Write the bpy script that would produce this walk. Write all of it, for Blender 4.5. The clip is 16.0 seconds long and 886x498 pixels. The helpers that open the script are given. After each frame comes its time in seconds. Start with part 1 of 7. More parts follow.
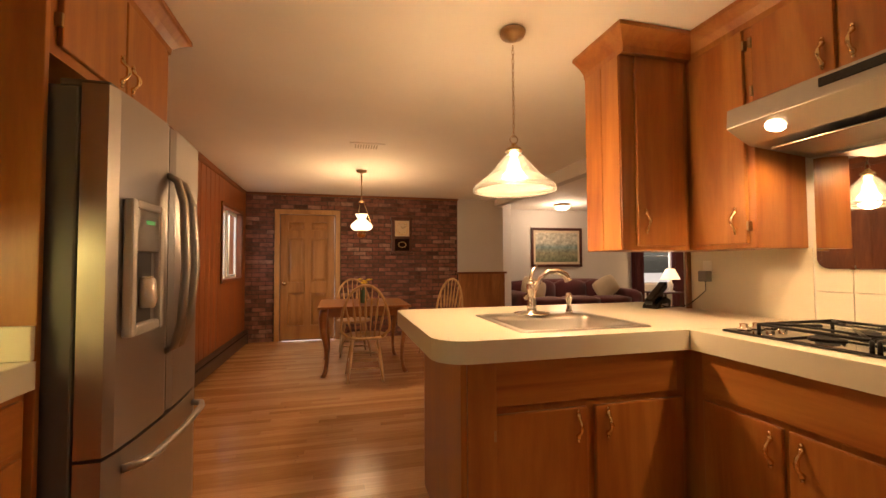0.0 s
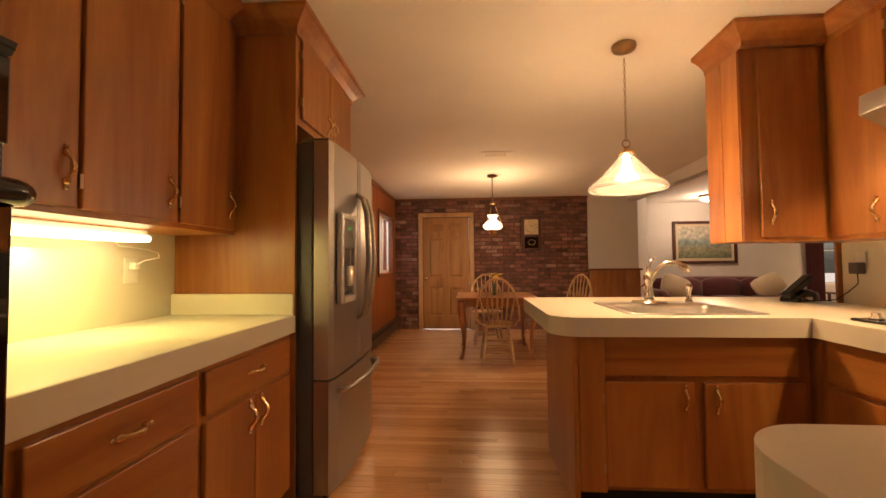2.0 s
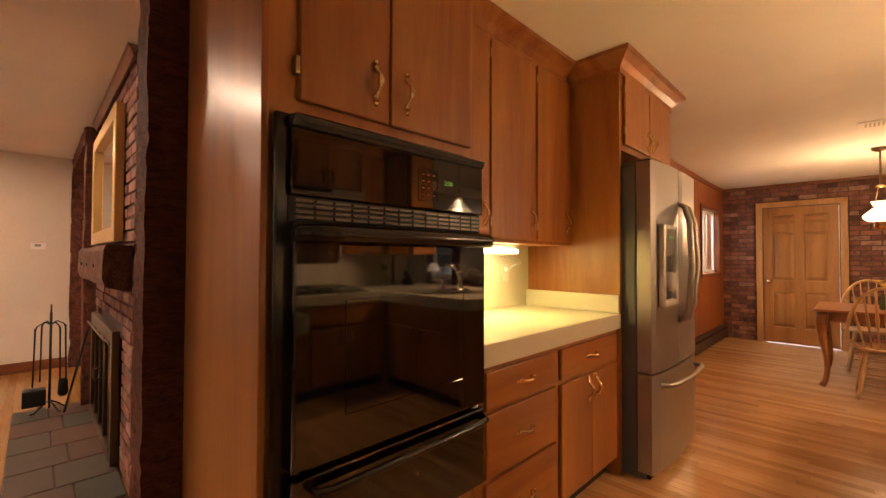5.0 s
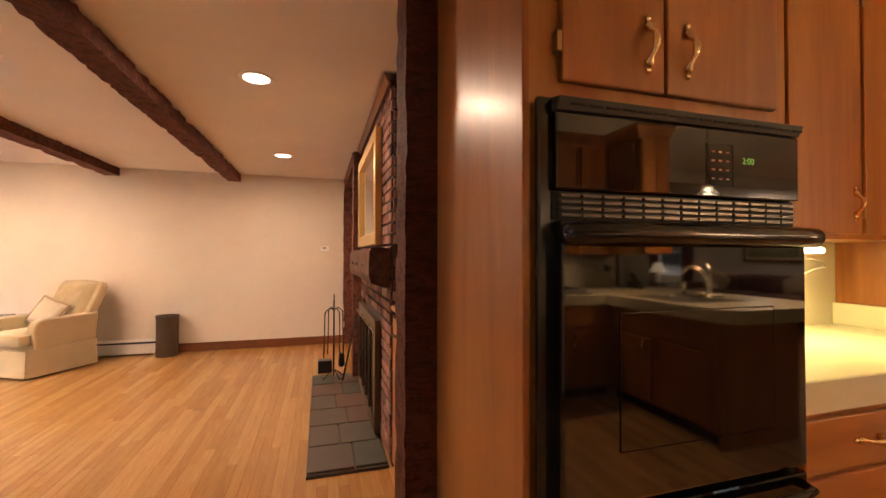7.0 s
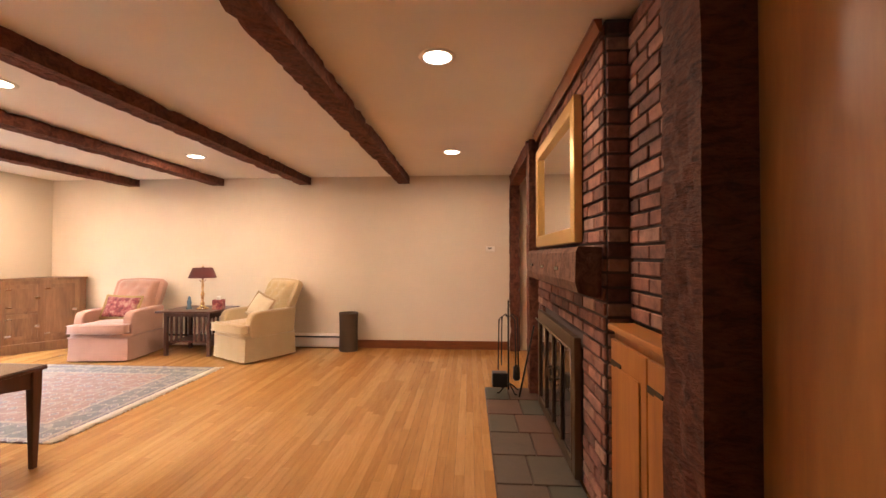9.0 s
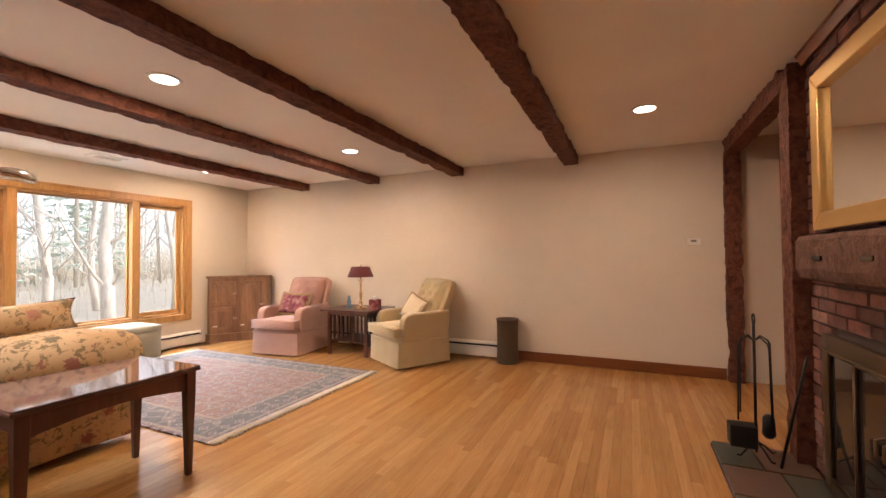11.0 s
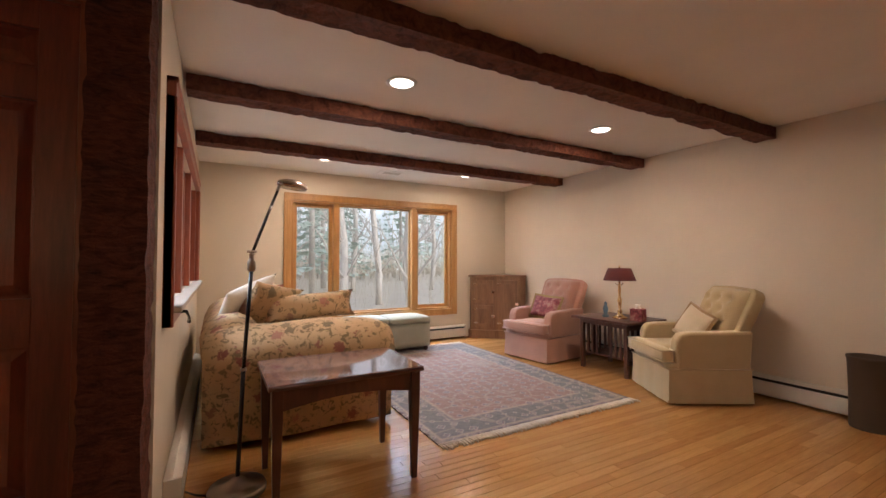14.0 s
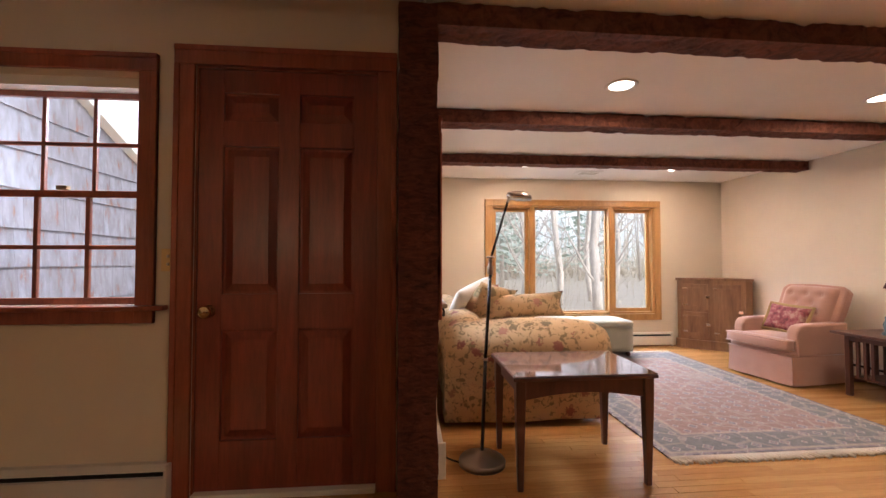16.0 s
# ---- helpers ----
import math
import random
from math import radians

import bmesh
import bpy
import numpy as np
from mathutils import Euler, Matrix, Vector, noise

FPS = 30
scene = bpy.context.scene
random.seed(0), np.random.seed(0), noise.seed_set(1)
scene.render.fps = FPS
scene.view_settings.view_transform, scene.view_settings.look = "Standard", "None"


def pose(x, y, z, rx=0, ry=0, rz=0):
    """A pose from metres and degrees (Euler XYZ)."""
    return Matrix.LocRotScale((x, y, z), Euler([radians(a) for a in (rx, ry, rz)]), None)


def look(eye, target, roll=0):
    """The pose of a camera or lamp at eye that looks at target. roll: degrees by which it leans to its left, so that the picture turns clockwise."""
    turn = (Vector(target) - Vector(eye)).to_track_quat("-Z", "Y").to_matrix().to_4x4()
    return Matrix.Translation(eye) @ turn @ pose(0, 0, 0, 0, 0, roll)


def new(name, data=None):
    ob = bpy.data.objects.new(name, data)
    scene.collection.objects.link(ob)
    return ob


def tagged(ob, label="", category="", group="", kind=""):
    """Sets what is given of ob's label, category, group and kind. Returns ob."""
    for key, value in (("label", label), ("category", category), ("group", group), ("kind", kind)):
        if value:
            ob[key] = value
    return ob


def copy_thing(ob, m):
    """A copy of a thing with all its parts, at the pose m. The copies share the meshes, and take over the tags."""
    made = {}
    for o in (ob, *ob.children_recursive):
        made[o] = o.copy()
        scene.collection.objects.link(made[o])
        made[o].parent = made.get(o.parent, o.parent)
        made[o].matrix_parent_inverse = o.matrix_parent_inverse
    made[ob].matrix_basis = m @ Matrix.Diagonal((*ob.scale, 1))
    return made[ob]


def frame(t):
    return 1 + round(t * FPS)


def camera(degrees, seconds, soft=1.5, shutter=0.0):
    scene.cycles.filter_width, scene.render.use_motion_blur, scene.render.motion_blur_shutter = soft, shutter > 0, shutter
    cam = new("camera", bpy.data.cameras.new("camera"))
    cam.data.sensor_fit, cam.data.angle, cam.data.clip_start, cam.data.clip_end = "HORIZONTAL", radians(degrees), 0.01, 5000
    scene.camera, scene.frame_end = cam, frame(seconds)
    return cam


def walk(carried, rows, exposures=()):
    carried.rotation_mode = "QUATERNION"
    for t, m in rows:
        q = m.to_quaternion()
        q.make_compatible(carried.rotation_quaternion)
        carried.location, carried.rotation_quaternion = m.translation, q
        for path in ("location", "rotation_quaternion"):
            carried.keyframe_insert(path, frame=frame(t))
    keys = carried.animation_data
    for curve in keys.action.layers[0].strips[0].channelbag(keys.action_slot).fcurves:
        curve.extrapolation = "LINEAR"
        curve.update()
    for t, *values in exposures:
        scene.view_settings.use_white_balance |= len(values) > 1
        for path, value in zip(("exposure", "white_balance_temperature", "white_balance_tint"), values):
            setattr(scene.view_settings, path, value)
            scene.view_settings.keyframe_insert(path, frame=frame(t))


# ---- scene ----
cam = camera(94.4, 16.0)
PATH = [
    (0, (0.098, 0.108, 1.203), (0.59, 2.045, 1.274), -0.3),
    (0.5, (0.072, 0.019, 1.181), (0.402, 1.99, 1.253), -0.2),
    (1, (0.075, -0.127, 1.179), (0.217, 1.867, 1.254), -0.6),
    (1.5, (0.061, -0.269, 1.165), (0.059, 1.73, 1.237), -0.5),
    (2, (0.089, -0.346, 1.164), (-0.054, 1.648, 1.235), -0.5),
    (2.5, (0.163, -0.451, 1.17), (-0.184, 1.517, 1.244), -0.6),
    (3, (0.166, -0.525, 1.171), (-0.385, 1.396, 1.243), -0.5),
    (3.5, (0.187, -0.641, 1.167), (-0.56, 1.213, 1.241), -0.4),
    (4, (0.206, -0.72, 1.2), (-0.741, 1.041, 1.266), 0.1),
    (4.5, (0.199, -0.758, 1.223), (-0.99, 0.849, 1.278), 0.2),
    (5, (0.176, -0.782, 1.24), (-1.24, 0.629, 1.28), 0.2),
    (7.5, (-0.099, -0.849, 1.251), (-2.065, -0.485, 1.287), 0.1),
    (8, (-0.201, -0.906, 1.243), (-2.194, -0.74, 1.283), 0.1),
    (8.5, (-0.358, -0.984, 1.246), (-2.357, -0.957, 1.285), 0.1),
    (9, (-0.537, -1.024, 1.254), (-2.532, -1.154, 1.287), -0.0),
    (9.5, (-0.687, -1.058, 1.242), (-2.66, -1.379, 1.272), 0.0),
    (12, (-1.675, -1.454, 1.186), (-3.310, -2.606, 1.230), -0.5),
    (12.5, (-1.789, -1.466, 1.196), (-3.294, -2.782, 1.234), -0.4),
    (13, (-1.854, -1.537, 1.165), (-3.201, -3.015, 1.222), -0.4),
    (13.5, (-1.882, -1.533, 1.175), (-3.039, -3.163, 1.230), -0.2),
    (14, (-1.857, -1.530, 1.174), (-2.822, -3.281, 1.234), -0.0),
    (14.5, (-1.776, -1.527, 1.175), (-2.544, -3.373, 1.232), -0.1),
    (15, (-1.698, -1.529, 1.185), (-2.272, -3.444, 1.242), -0.1),
    (15.5, (-1.603, -1.504, 1.195), (-1.996, -3.464, 1.254), -0.0),
    (16, (-1.516, -1.463, 1.206), (-1.693, -3.454, 1.261), -0.0),
]
walk(cam, [(t, look(eye, target, roll)) for t, eye, target, roll in PATH],
     [(0, 0.22, 6400, 14), (3.5, 0.18, 6500, 17), (5, 0.6, 6500, 16), (7.5, 0.85, 6200, 12), (9.5, 0.65, 6100, 11), (12, -0.12, 5600, 10), (13, -0.44, 5500, 10), (14.5, -0.42, 5500, 9), (16, -0.02, 5550, 12)])

CEIL = 2.34

# world, sun and sky
world = bpy.data.worlds.new("sky")
scene.world = world
world.use_nodes = True
wn = world.node_tree
sky = wn.nodes.new("ShaderNodeTexSky")
sky.sky_type = "NISHITA"
sky.sun_disc = False
sky.sun_elevation = radians(35)
sky.sun_rotation = radians(324.5)
sky.air_density, sky.dust_density = 1.0, 4.0
wn.nodes["Background"].inputs[1].default_value = 0.15
wn.links.new(sky.outputs[0], wn.nodes["Background"].inputs[0])


def lamp(name, kind, m, energy, color, size=0.1, size_y=None, angle=None, spot=None):
    data = bpy.data.lights.new(name, kind)
    data.energy, data.color = energy, color
    if kind == "AREA":
        data.shape = "RECTANGLE" if size_y else "DISK"
        data.size = size
        if size_y:
            data.size_y = size_y
    elif kind == "SUN":
        data.angle = radians(angle)
    else:
        data.shadow_soft_size = size
        if spot:
            data.spot_size, data.spot_blend = radians(spot), 0.6
    ob = new(name, data)
    ob.matrix_world = m
    return ob


WARM = (1.0, 0.62, 0.29)
CANW = (1.0, 0.70, 0.46)
DAY = (0.86, 0.93, 1.0)
lamp("sun", "SUN", look((-5, 7, 6), (0, 0, 0)), 3.0, (1, 0.97, 0.93), angle=25)
lamp("daylight_picture_window", "AREA", look((-3.86, -8.4, 3.25), (-3.86, -3.6, 0.2)), 460, DAY, 3.0, 1.6)
lamp("daylight_side_window", "AREA", look((-0.4, -5.1, 2.2), (-5.0, -5.1, 0.9)), 10, DAY, 2.4, 1.0)
lamp("daylight_entry_window", "AREA", look((0.23, -4.9, 3.5), (0.1, -2.6, 1.0)), 330, DAY, 1.2, 1.0)
lamp("daylight_dining_window", "AREA", look((-2.6, 6.2, 2.9), (-0.6, 6.2, 0.6)), 45, DAY, 1.0, 1.0)
lamp("daylight_far_window", "AREA", look((7.2, 9.2, 3.0), (7.0, 7.0, 0.6)), 60, DAY, 1.0, 1.0)

# ---- materials ----


def mat(name, color=(0.5, 0.5, 0.5), rough=0.5, metal=0.0, **more):
    m = bpy.data.materials.new(name)
    m.use_nodes = True
    b = m.node_tree.nodes["Principled BSDF"]
    b.inputs["Base Color"].default_value = (*color, 1)
    b.inputs["Roughness"].default_value = rough
    b.inputs["Metallic"].default_value = metal
    for key, value in more.items():
        b.inputs[key.replace("_", " ")].default_value = value
    return m


def node(m, kind, **values):
    n = m.node_tree.nodes.new(kind)
    for key, value in values.items():
        if key in n.inputs:
            n.inputs[key].default_value = value
    return n


def link(m, a, b):
    m.node_tree.links.new(a, b)


def bsdf(m):
    return m.node_tree.nodes["Principled BSDF"]


def coords(m, scale=(1, 1, 1), jitter=True):
    tc = node(m, "ShaderNodeTexCoord")
    mp = node(m, "ShaderNodeMapping")
    mp.inputs["Scale"].default_value = scale
    link(m, tc.outputs["Object"], mp.inputs["Vector"])
    if jitter:
        info = node(m, "ShaderNodeObjectInfo")
        mul = node(m, "ShaderNodeMath")
        mul.operation = "MULTIPLY"
        mul.inputs[1].default_value = 17.0
        link(m, info.outputs["Random"], mul.inputs[0])
        link(m, mul.outputs[0], mp.inputs["Location"])
    return mp.outputs["Vector"]


def noise_tex(m, vec, scale, detail=4.0, rough=0.55, distortion=0.0):
    n = node(m, "ShaderNodeTexNoise")
    n.inputs["Scale"].default_value = scale
    n.inputs["Detail"].default_value = detail
    n.inputs["Roughness"].default_value = rough
    n.inputs["Distortion"].default_value = distortion
    link(m, vec, n.inputs["Vector"])
    return n.outputs["Fac"]


def ramp(m, fac, stops):
    r = node(m, "ShaderNodeValToRGB")
    e = r.color_ramp.elements
    while len(e) < len(stops):
        e.new(0.5)
    for item, (pos, col) in zip(e, stops):
        item.position, item.color = pos, (*col, 1)
    link(m, fac, r.inputs["Fac"])
    return r.outputs["Color"]


def mix(m, fac, a, b, mode="MIX"):
    n = node(m, "ShaderNodeMix")
    n.data_type, n.blend_type = "RGBA", mode
    if isinstance(fac, float):
        n.inputs[0].default_value = fac
    else:
        link(m, fac, n.inputs[0])
    for value, k in ((a, 6), (b, 7)):
        if isinstance(value, tuple):
            n.inputs[k].default_value = (*value, 1)
        else:
            link(m, value, n.inputs[k])
    return n.outputs[2]


def bump(m, height, strength=0.2, distance=0.002):
    n = node(m, "ShaderNodeBump")
    n.inputs["Strength"].default_value = strength
    n.inputs["Distance"].default_value = distance
    link(m, height, n.inputs["Height"])
    link(m, n.outputs["Normal"], bsdf(m).inputs["Normal"])


def rough_from(m, fac, lo, hi):
    r = node(m, "ShaderNodeMapRange")
    r.inputs["To Min"].default_value, r.inputs["To Max"].default_value = lo, hi
    link(m, fac, r.inputs["Value"])
    link(m, r.outputs[0], bsdf(m).inputs["Roughness"])


def wood(name, dark, mid, light, axis="z", rough=0.35, fine=1.0, coat=0.0, streak=0.35):
    m = mat(name, mid, rough)
    stretch = {"x": (0.10, 1, 1), "y": (1, 0.10, 1), "z": (1, 1, 0.10)}[axis]
    vec = coords(m, tuple(fine * s for s in stretch))
    big = noise_tex(m, vec, 5.0, 3.0, 0.6, 1.2)
    small = noise_tex(m, vec, 60.0, 3.0, 0.7, 0.4)
    col = ramp(m, big, [(0.28, dark), (0.5, mid), (0.74, light)])
    col = mix(m, streak, col, ramp(m, small, [(0.3, tuple(0.55 * c for c in mid)), (0.7, (1, 1, 1))]), "MULTIPLY")
    link(m, col, bsdf(m).inputs["Base Color"])
    rough_from(m, big, rough - 0.08, rough + 0.12)
    bump(m, small, 0.12, 0.001)
    bsdf(m).inputs["Coat Weight"].default_value = coat
    bsdf(m).inputs["Coat Roughness"].default_value = 0.2
    return m


def random_of(m, island):
    if island:
        return node(m, "ShaderNodeNewGeometry").outputs["Random Per Island"]
    return node(m, "ShaderNodeObjectInfo").outputs["Random"]


def plank_mat(name, island, tones):
    m = mat(name, tones[1], 0.3)
    vec = coords(m, (0.08, 1, 1), not island)
    base = ramp(m, random_of(m, island), [(0.0, tones[0]), (0.5, tones[1]), (1.0, tones[2])])
    grain = noise_tex(m, vec, 55.0, 4.0, 0.65, 0.8)
    wear = noise_tex(m, coords(m, (1, 1, 1), False), 1.3, 3.0)
    col = mix(m, 0.28, base, ramp(m, grain, [(0.35, (0.45, 0.33, 0.25)), (0.65, (1, 1, 1))]), "MULTIPLY")
    col = mix(m, 0.25, col, ramp(m, wear, [(0.3, (0.62, 0.55, 0.5)), (0.7, (1, 1, 1))]), "MULTIPLY")
    link(m, col, bsdf(m).inputs["Base Color"])
    rough_from(m, wear, 0.12, 0.27)
    bump(m, grain, 0.12, 0.0006)
    return m


def brick_mat(name, island, tones):
    m = mat(name, tones[1], 0.85)
    vec = coords(m, (1, 1, 1), not island)
    n = len(tones)
    base = ramp(m, random_of(m, island), [(k / (n - 1), c) for k, c in enumerate(tones)])
    blot = noise_tex(m, vec, 9.0, 4.0, 0.7)
    fine = noise_tex(m, vec, 90.0, 3.0, 0.7)
    col = mix(m, 0.75, base, ramp(m, blot, [(0.32, (0.25, 0.2, 0.2)), (0.5, (0.8, 0.75, 0.72)), (0.72, (1.35, 1.2, 1.12))]), "MULTIPLY")
    link(m, col, bsdf(m).inputs["Base Color"])
    bump(m, fine, 0.6, 0.003)
    return m


def plaster(name, color, rough=0.7, strength=0.08):
    m = mat(name, color, rough)
    vec = coords(m, (1, 1, 1), False)
    big = noise_tex(m, vec, 1.1, 3.0)
    fine = noise_tex(m, vec, 140.0, 2.0)
    link(m, ramp(m, big, [(0.3, tuple(0.92 * c for c in color)), (0.7, color)]), bsdf(m).inputs["Base Color"])
    bump(m, fine, strength, 0.001)
    return m


def fabric(name, color, dark, scale=220.0):
    m = mat(name, color, 0.9)
    vec = coords(m)
    weave = noise_tex(m, vec, scale, 2.0)
    big = noise_tex(m, vec, 6.0, 3.0)
    link(m, mix(m, weave, ramp(m, big, [(0.3, dark), (0.7, color)]), color), bsdf(m).inputs["Base Color"])
    bsdf(m).inputs["Sheen Weight"].default_value = 0.3
    bump(m, weave, 0.4, 0.002)
    return m


def glowing(name, color, strength, surface=(0.9, 0.9, 0.85)):
    m = mat(name, surface, 0.4)
    bsdf(m).inputs["Emission Color"].default_value = (*color, 1)
    bsdf(m).inputs["Emission Strength"].default_value = strength
    return m


def hewn(name, dark, light, stretch=(1, 1, 1)):
    m = mat(name, dark, 0.75)
    vec = coords(m, stretch)
    a = noise_tex(m, vec, 14.0, 5.0, 0.7, 1.0)
    b = noise_tex(m, vec, 42.0, 4.0, 0.75)
    link(m, ramp(m, a, [(0.3, dark), (0.55, light), (0.8, tuple(1.5 * c for c in light))]), bsdf(m).inputs["Base Color"])
    bump(m, b, 1.0, 0.012)
    bsdf(m).inputs["Specular IOR Level"].default_value = 0.25
    return m


CAB = wood("cabinet_wood", (0.255, 0.075, 0.015), (0.36, 0.131, 0.026), (0.46, 0.202, 0.043), "z", 0.36, 1.0, 0.08, 0.16)
CABX = wood("cabinet_wood_across", (0.255, 0.075, 0.015), (0.36, 0.131, 0.026), (0.46, 0.202, 0.043), "y", 0.36, 1.0, 0.08, 0.16)
CABX2 = wood("cabinet_wood_level", (0.255, 0.075, 0.015), (0.36, 0.131, 0.026), (0.46, 0.202, 0.043), "x", 0.36, 1.0, 0.08, 0.16)
TRIM = wood("stained_trim", (0.15, 0.045, 0.014), (0.23, 0.075, 0.022), (0.31, 0.11, 0.032), "y", 0.35)
TRIMX = wood("stained_trim_across", (0.15, 0.045, 0.014), (0.23, 0.075, 0.022), (0.31, 0.11, 0.032), "x", 0.35)
TRIMZ = wood("stained_trim_upright", (0.15, 0.045, 0.014), (0.23, 0.075, 0.022), (0.31, 0.11, 0.032), "z", 0.35)
PANEL = wood("wall_panelling", (0.22, 0.062, 0.017), (0.32, 0.098, 0.026), (0.42, 0.145, 0.038), "z", 0.4)
WAINS = wood("wainscot_pine", (0.26, 0.10, 0.03), (0.38, 0.16, 0.05), (0.48, 0.22, 0.075), "z", 0.4)
PINE = wood("pine_door", (0.25, 0.11, 0.03), (0.35, 0.165, 0.045), (0.44, 0.22, 0.065), "z", 0.38, 1.0, 0.0, 0.2)
OAK = wood("golden_oak", (0.42, 0.24, 0.09), (0.58, 0.36, 0.15), (0.70, 0.46, 0.21), "z", 0.38)
TABLEW = wood("table_maple", (0.26, 0.095, 0.03), (0.37, 0.15, 0.048), (0.47, 0.21, 0.07), "x", 0.3)
CHERRY = wood("cherry_dark", (0.05, 0.014, 0.010), (0.085, 0.024, 0.015), (0.12, 0.035, 0.022), "z", 0.3, 1.0, 0.4)
DOORRED = wood("entry_door_stain", (0.17, 0.029, 0.013), (0.24, 0.043, 0.019), (0.31, 0.062, 0.028), "z", 0.33, 1.0, 0.3)
DOORTRIM = wood("entry_casing_stain", (0.23, 0.054, 0.022), (0.32, 0.080, 0.032), (0.41, 0.11, 0.045), "z", 0.33, 1.0, 0.3)
MISSION = wood("mission_oak", (0.06, 0.022, 0.012), (0.10, 0.036, 0.020), (0.14, 0.052, 0.028), "z", 0.35)
RUSTIC = wood("rustic_cabinet", (0.15, 0.072, 0.035), (0.24, 0.125, 0.062), (0.33, 0.18, 0.092), "z", 0.5)
WINWOOD = wood("window_oak", (0.36, 0.18, 0.055), (0.48, 0.26, 0.085), (0.58, 0.33, 0.12), "z", 0.35)
HEWN = hewn("hewn_timber", (0.042, 0.013, 0.008), (0.145, 0.052, 0.031))
HEWNP = hewn("hewn_post_timber", (0.034, 0.010, 0.006), (0.12, 0.036, 0.020), (1, 1, 3.2))
HEWNL = hewn("hewn_timber_worn", (0.055, 0.024, 0.016), (0.15, 0.075, 0.052))
KT = [(0.45, 0.235, 0.095), (0.56, 0.31, 0.13), (0.64, 0.38, 0.17)]
LT = [(0.39, 0.195, 0.058), (0.45, 0.235, 0.073), (0.51, 0.275, 0.094)]
KPLANK, KPLANKS = plank_mat("kitchen_oak_strip", False, KT), plank_mat("kitchen_oak_strips", True, KT)
LPLANK, LPLANKS = plank_mat("living_oak_strip", False, LT), plank_mat("living_oak_strips", True, LT)
BT = [(0.09, 0.042, 0.036), (0.19, 0.085, 0.066), (0.27, 0.12, 0.09), (0.14, 0.066, 0.055), (0.33, 0.155, 0.115), (0.22, 0.10, 0.075), (0.40, 0.25, 0.20)]
BRICK, BRICKS = brick_mat("used_brick", False, BT), brick_mat("used_bricks", True, BT)
MORTAR = plaster("dark_mortar", (0.085, 0.060, 0.052), 0.95, 0.5)
JOINT = mat("floor_joint", (0.10, 0.05, 0.02), 0.8)
WALLC = plaster("cream_wall_paint", (0.70, 0.61, 0.48), 0.75)
WALLW = plaster("white_wall_paint", (0.66, 0.63, 0.58), 0.75)
CEILM = plaster("ceiling_paint", (0.88, 0.84, 0.77), 0.8, 0.15)
LAM = plaster("cream_laminate", (0.70, 0.64, 0.50), 0.33, 0.02)
TILE = plaster("cream_tile", (0.76, 0.70, 0.57), 0.25, 0.03)
GROUT = plaster("tile_grout", (0.52, 0.46, 0.36), 0.9)
STEEL = mat("stainless_steel", (0.42, 0.39, 0.355), 0.3, 1.0)
STEELD = mat("fridge_side_grey", (0.11, 0.105, 0.095), 0.5, 0.3)
CHROME = mat("polished_metal", (0.86, 0.80, 0.72), 0.12, 1.0)
BRASS = mat("antique_brass", (0.83, 0.62, 0.34), 0.22, 1.0)
BRASSD = mat("dark_brass", (0.40, 0.27, 0.14), 0.35, 1.0)
BRONZE = mat("dark_bronze", (0.14, 0.095, 0.06), 0.4, 0.9)
BLACK = mat("black_enamel", (0.008, 0.008, 0.009), 0.18)
BLACKG = mat("black_glass", (0.004, 0.004, 0.005), 0.04, 0.0, Specular_IOR_Level=0.8)
IRON = mat("wrought_iron", (0.02, 0.018, 0.017), 0.5, 0.6)
WHITEP = mat("white_plastic", (0.78, 0.74, 0.66), 0.4)
HEATW = plaster("heater_enamel", (0.72, 0.68, 0.60), 0.4, 0.02)
HEATD = mat("heater_brown", (0.06, 0.03, 0.02), 0.45)
# Near-black for toe kicks, slots and vent backs: recess shade put into the colour.
DARK = mat("recess_shade", (0.01, 0.01, 0.01), 0.8)
PINK = fabric("pink_upholstery", (0.42, 0.23, 0.165), (0.35, 0.18, 0.125))
YELLOW = fabric("cream_upholstery", (0.48, 0.37, 0.20), (0.41, 0.31, 0.155))
BURG = fabric("burgundy_upholstery", (0.10, 0.018, 0.02), (0.06, 0.012, 0.014))
GREEN = fabric("sage_upholstery", (0.33, 0.31, 0.22), (0.28, 0.26, 0.18))
CREAMF = fabric("cream_cushion_cloth", (0.60, 0.50, 0.34), (0.50, 0.40, 0.26))
SHADER = mat("burgundy_shade", (0.10, 0.02, 0.02), 0.8)
GOLD = mat("gilt_frame", (0.62, 0.40, 0.14), 0.35, 0.7)
MIRROR = mat("mirror_glass", (0.9, 0.9, 0.88), 0.02, 1.0)
GLASSM = mat("window_glass", (1, 1, 1), 0.0, 0.0, Transmission_Weight=1.0, IOR=1.1)
for _m in (STEEL,):
    _v = coords(_m, (1, 1, 0.02))
    _f = noise_tex(_m, _v, 260.0, 2.0)
    rough_from(_m, _f, 0.30, 0.40)


# ---- mesh helpers ----


def box(x0, x1, y0, y1, z0, z1, bev=0.0, bm=None, seg=2):
    own = bmesh.new() if bm is None or bev else bm
    v = [own.verts.new((x, y, z)) for x in (x0, x1) for y in (y0, y1) for z in (z0, z1)]
    for f in ((0, 1, 3, 2), (4, 6, 7, 5), (0, 4, 5, 1), (2, 3, 7, 6), (0, 2, 6, 4), (1, 5, 7, 3)):
        own.faces.new([v[k] for k in f])
    if bev:
        bmesh.ops.bevel(own, geom=own.edges[:], offset=bev, segments=seg, affect="EDGES", profile=0.5)
        if bm is not None:
            join(bm, own)
            return bm
    return own


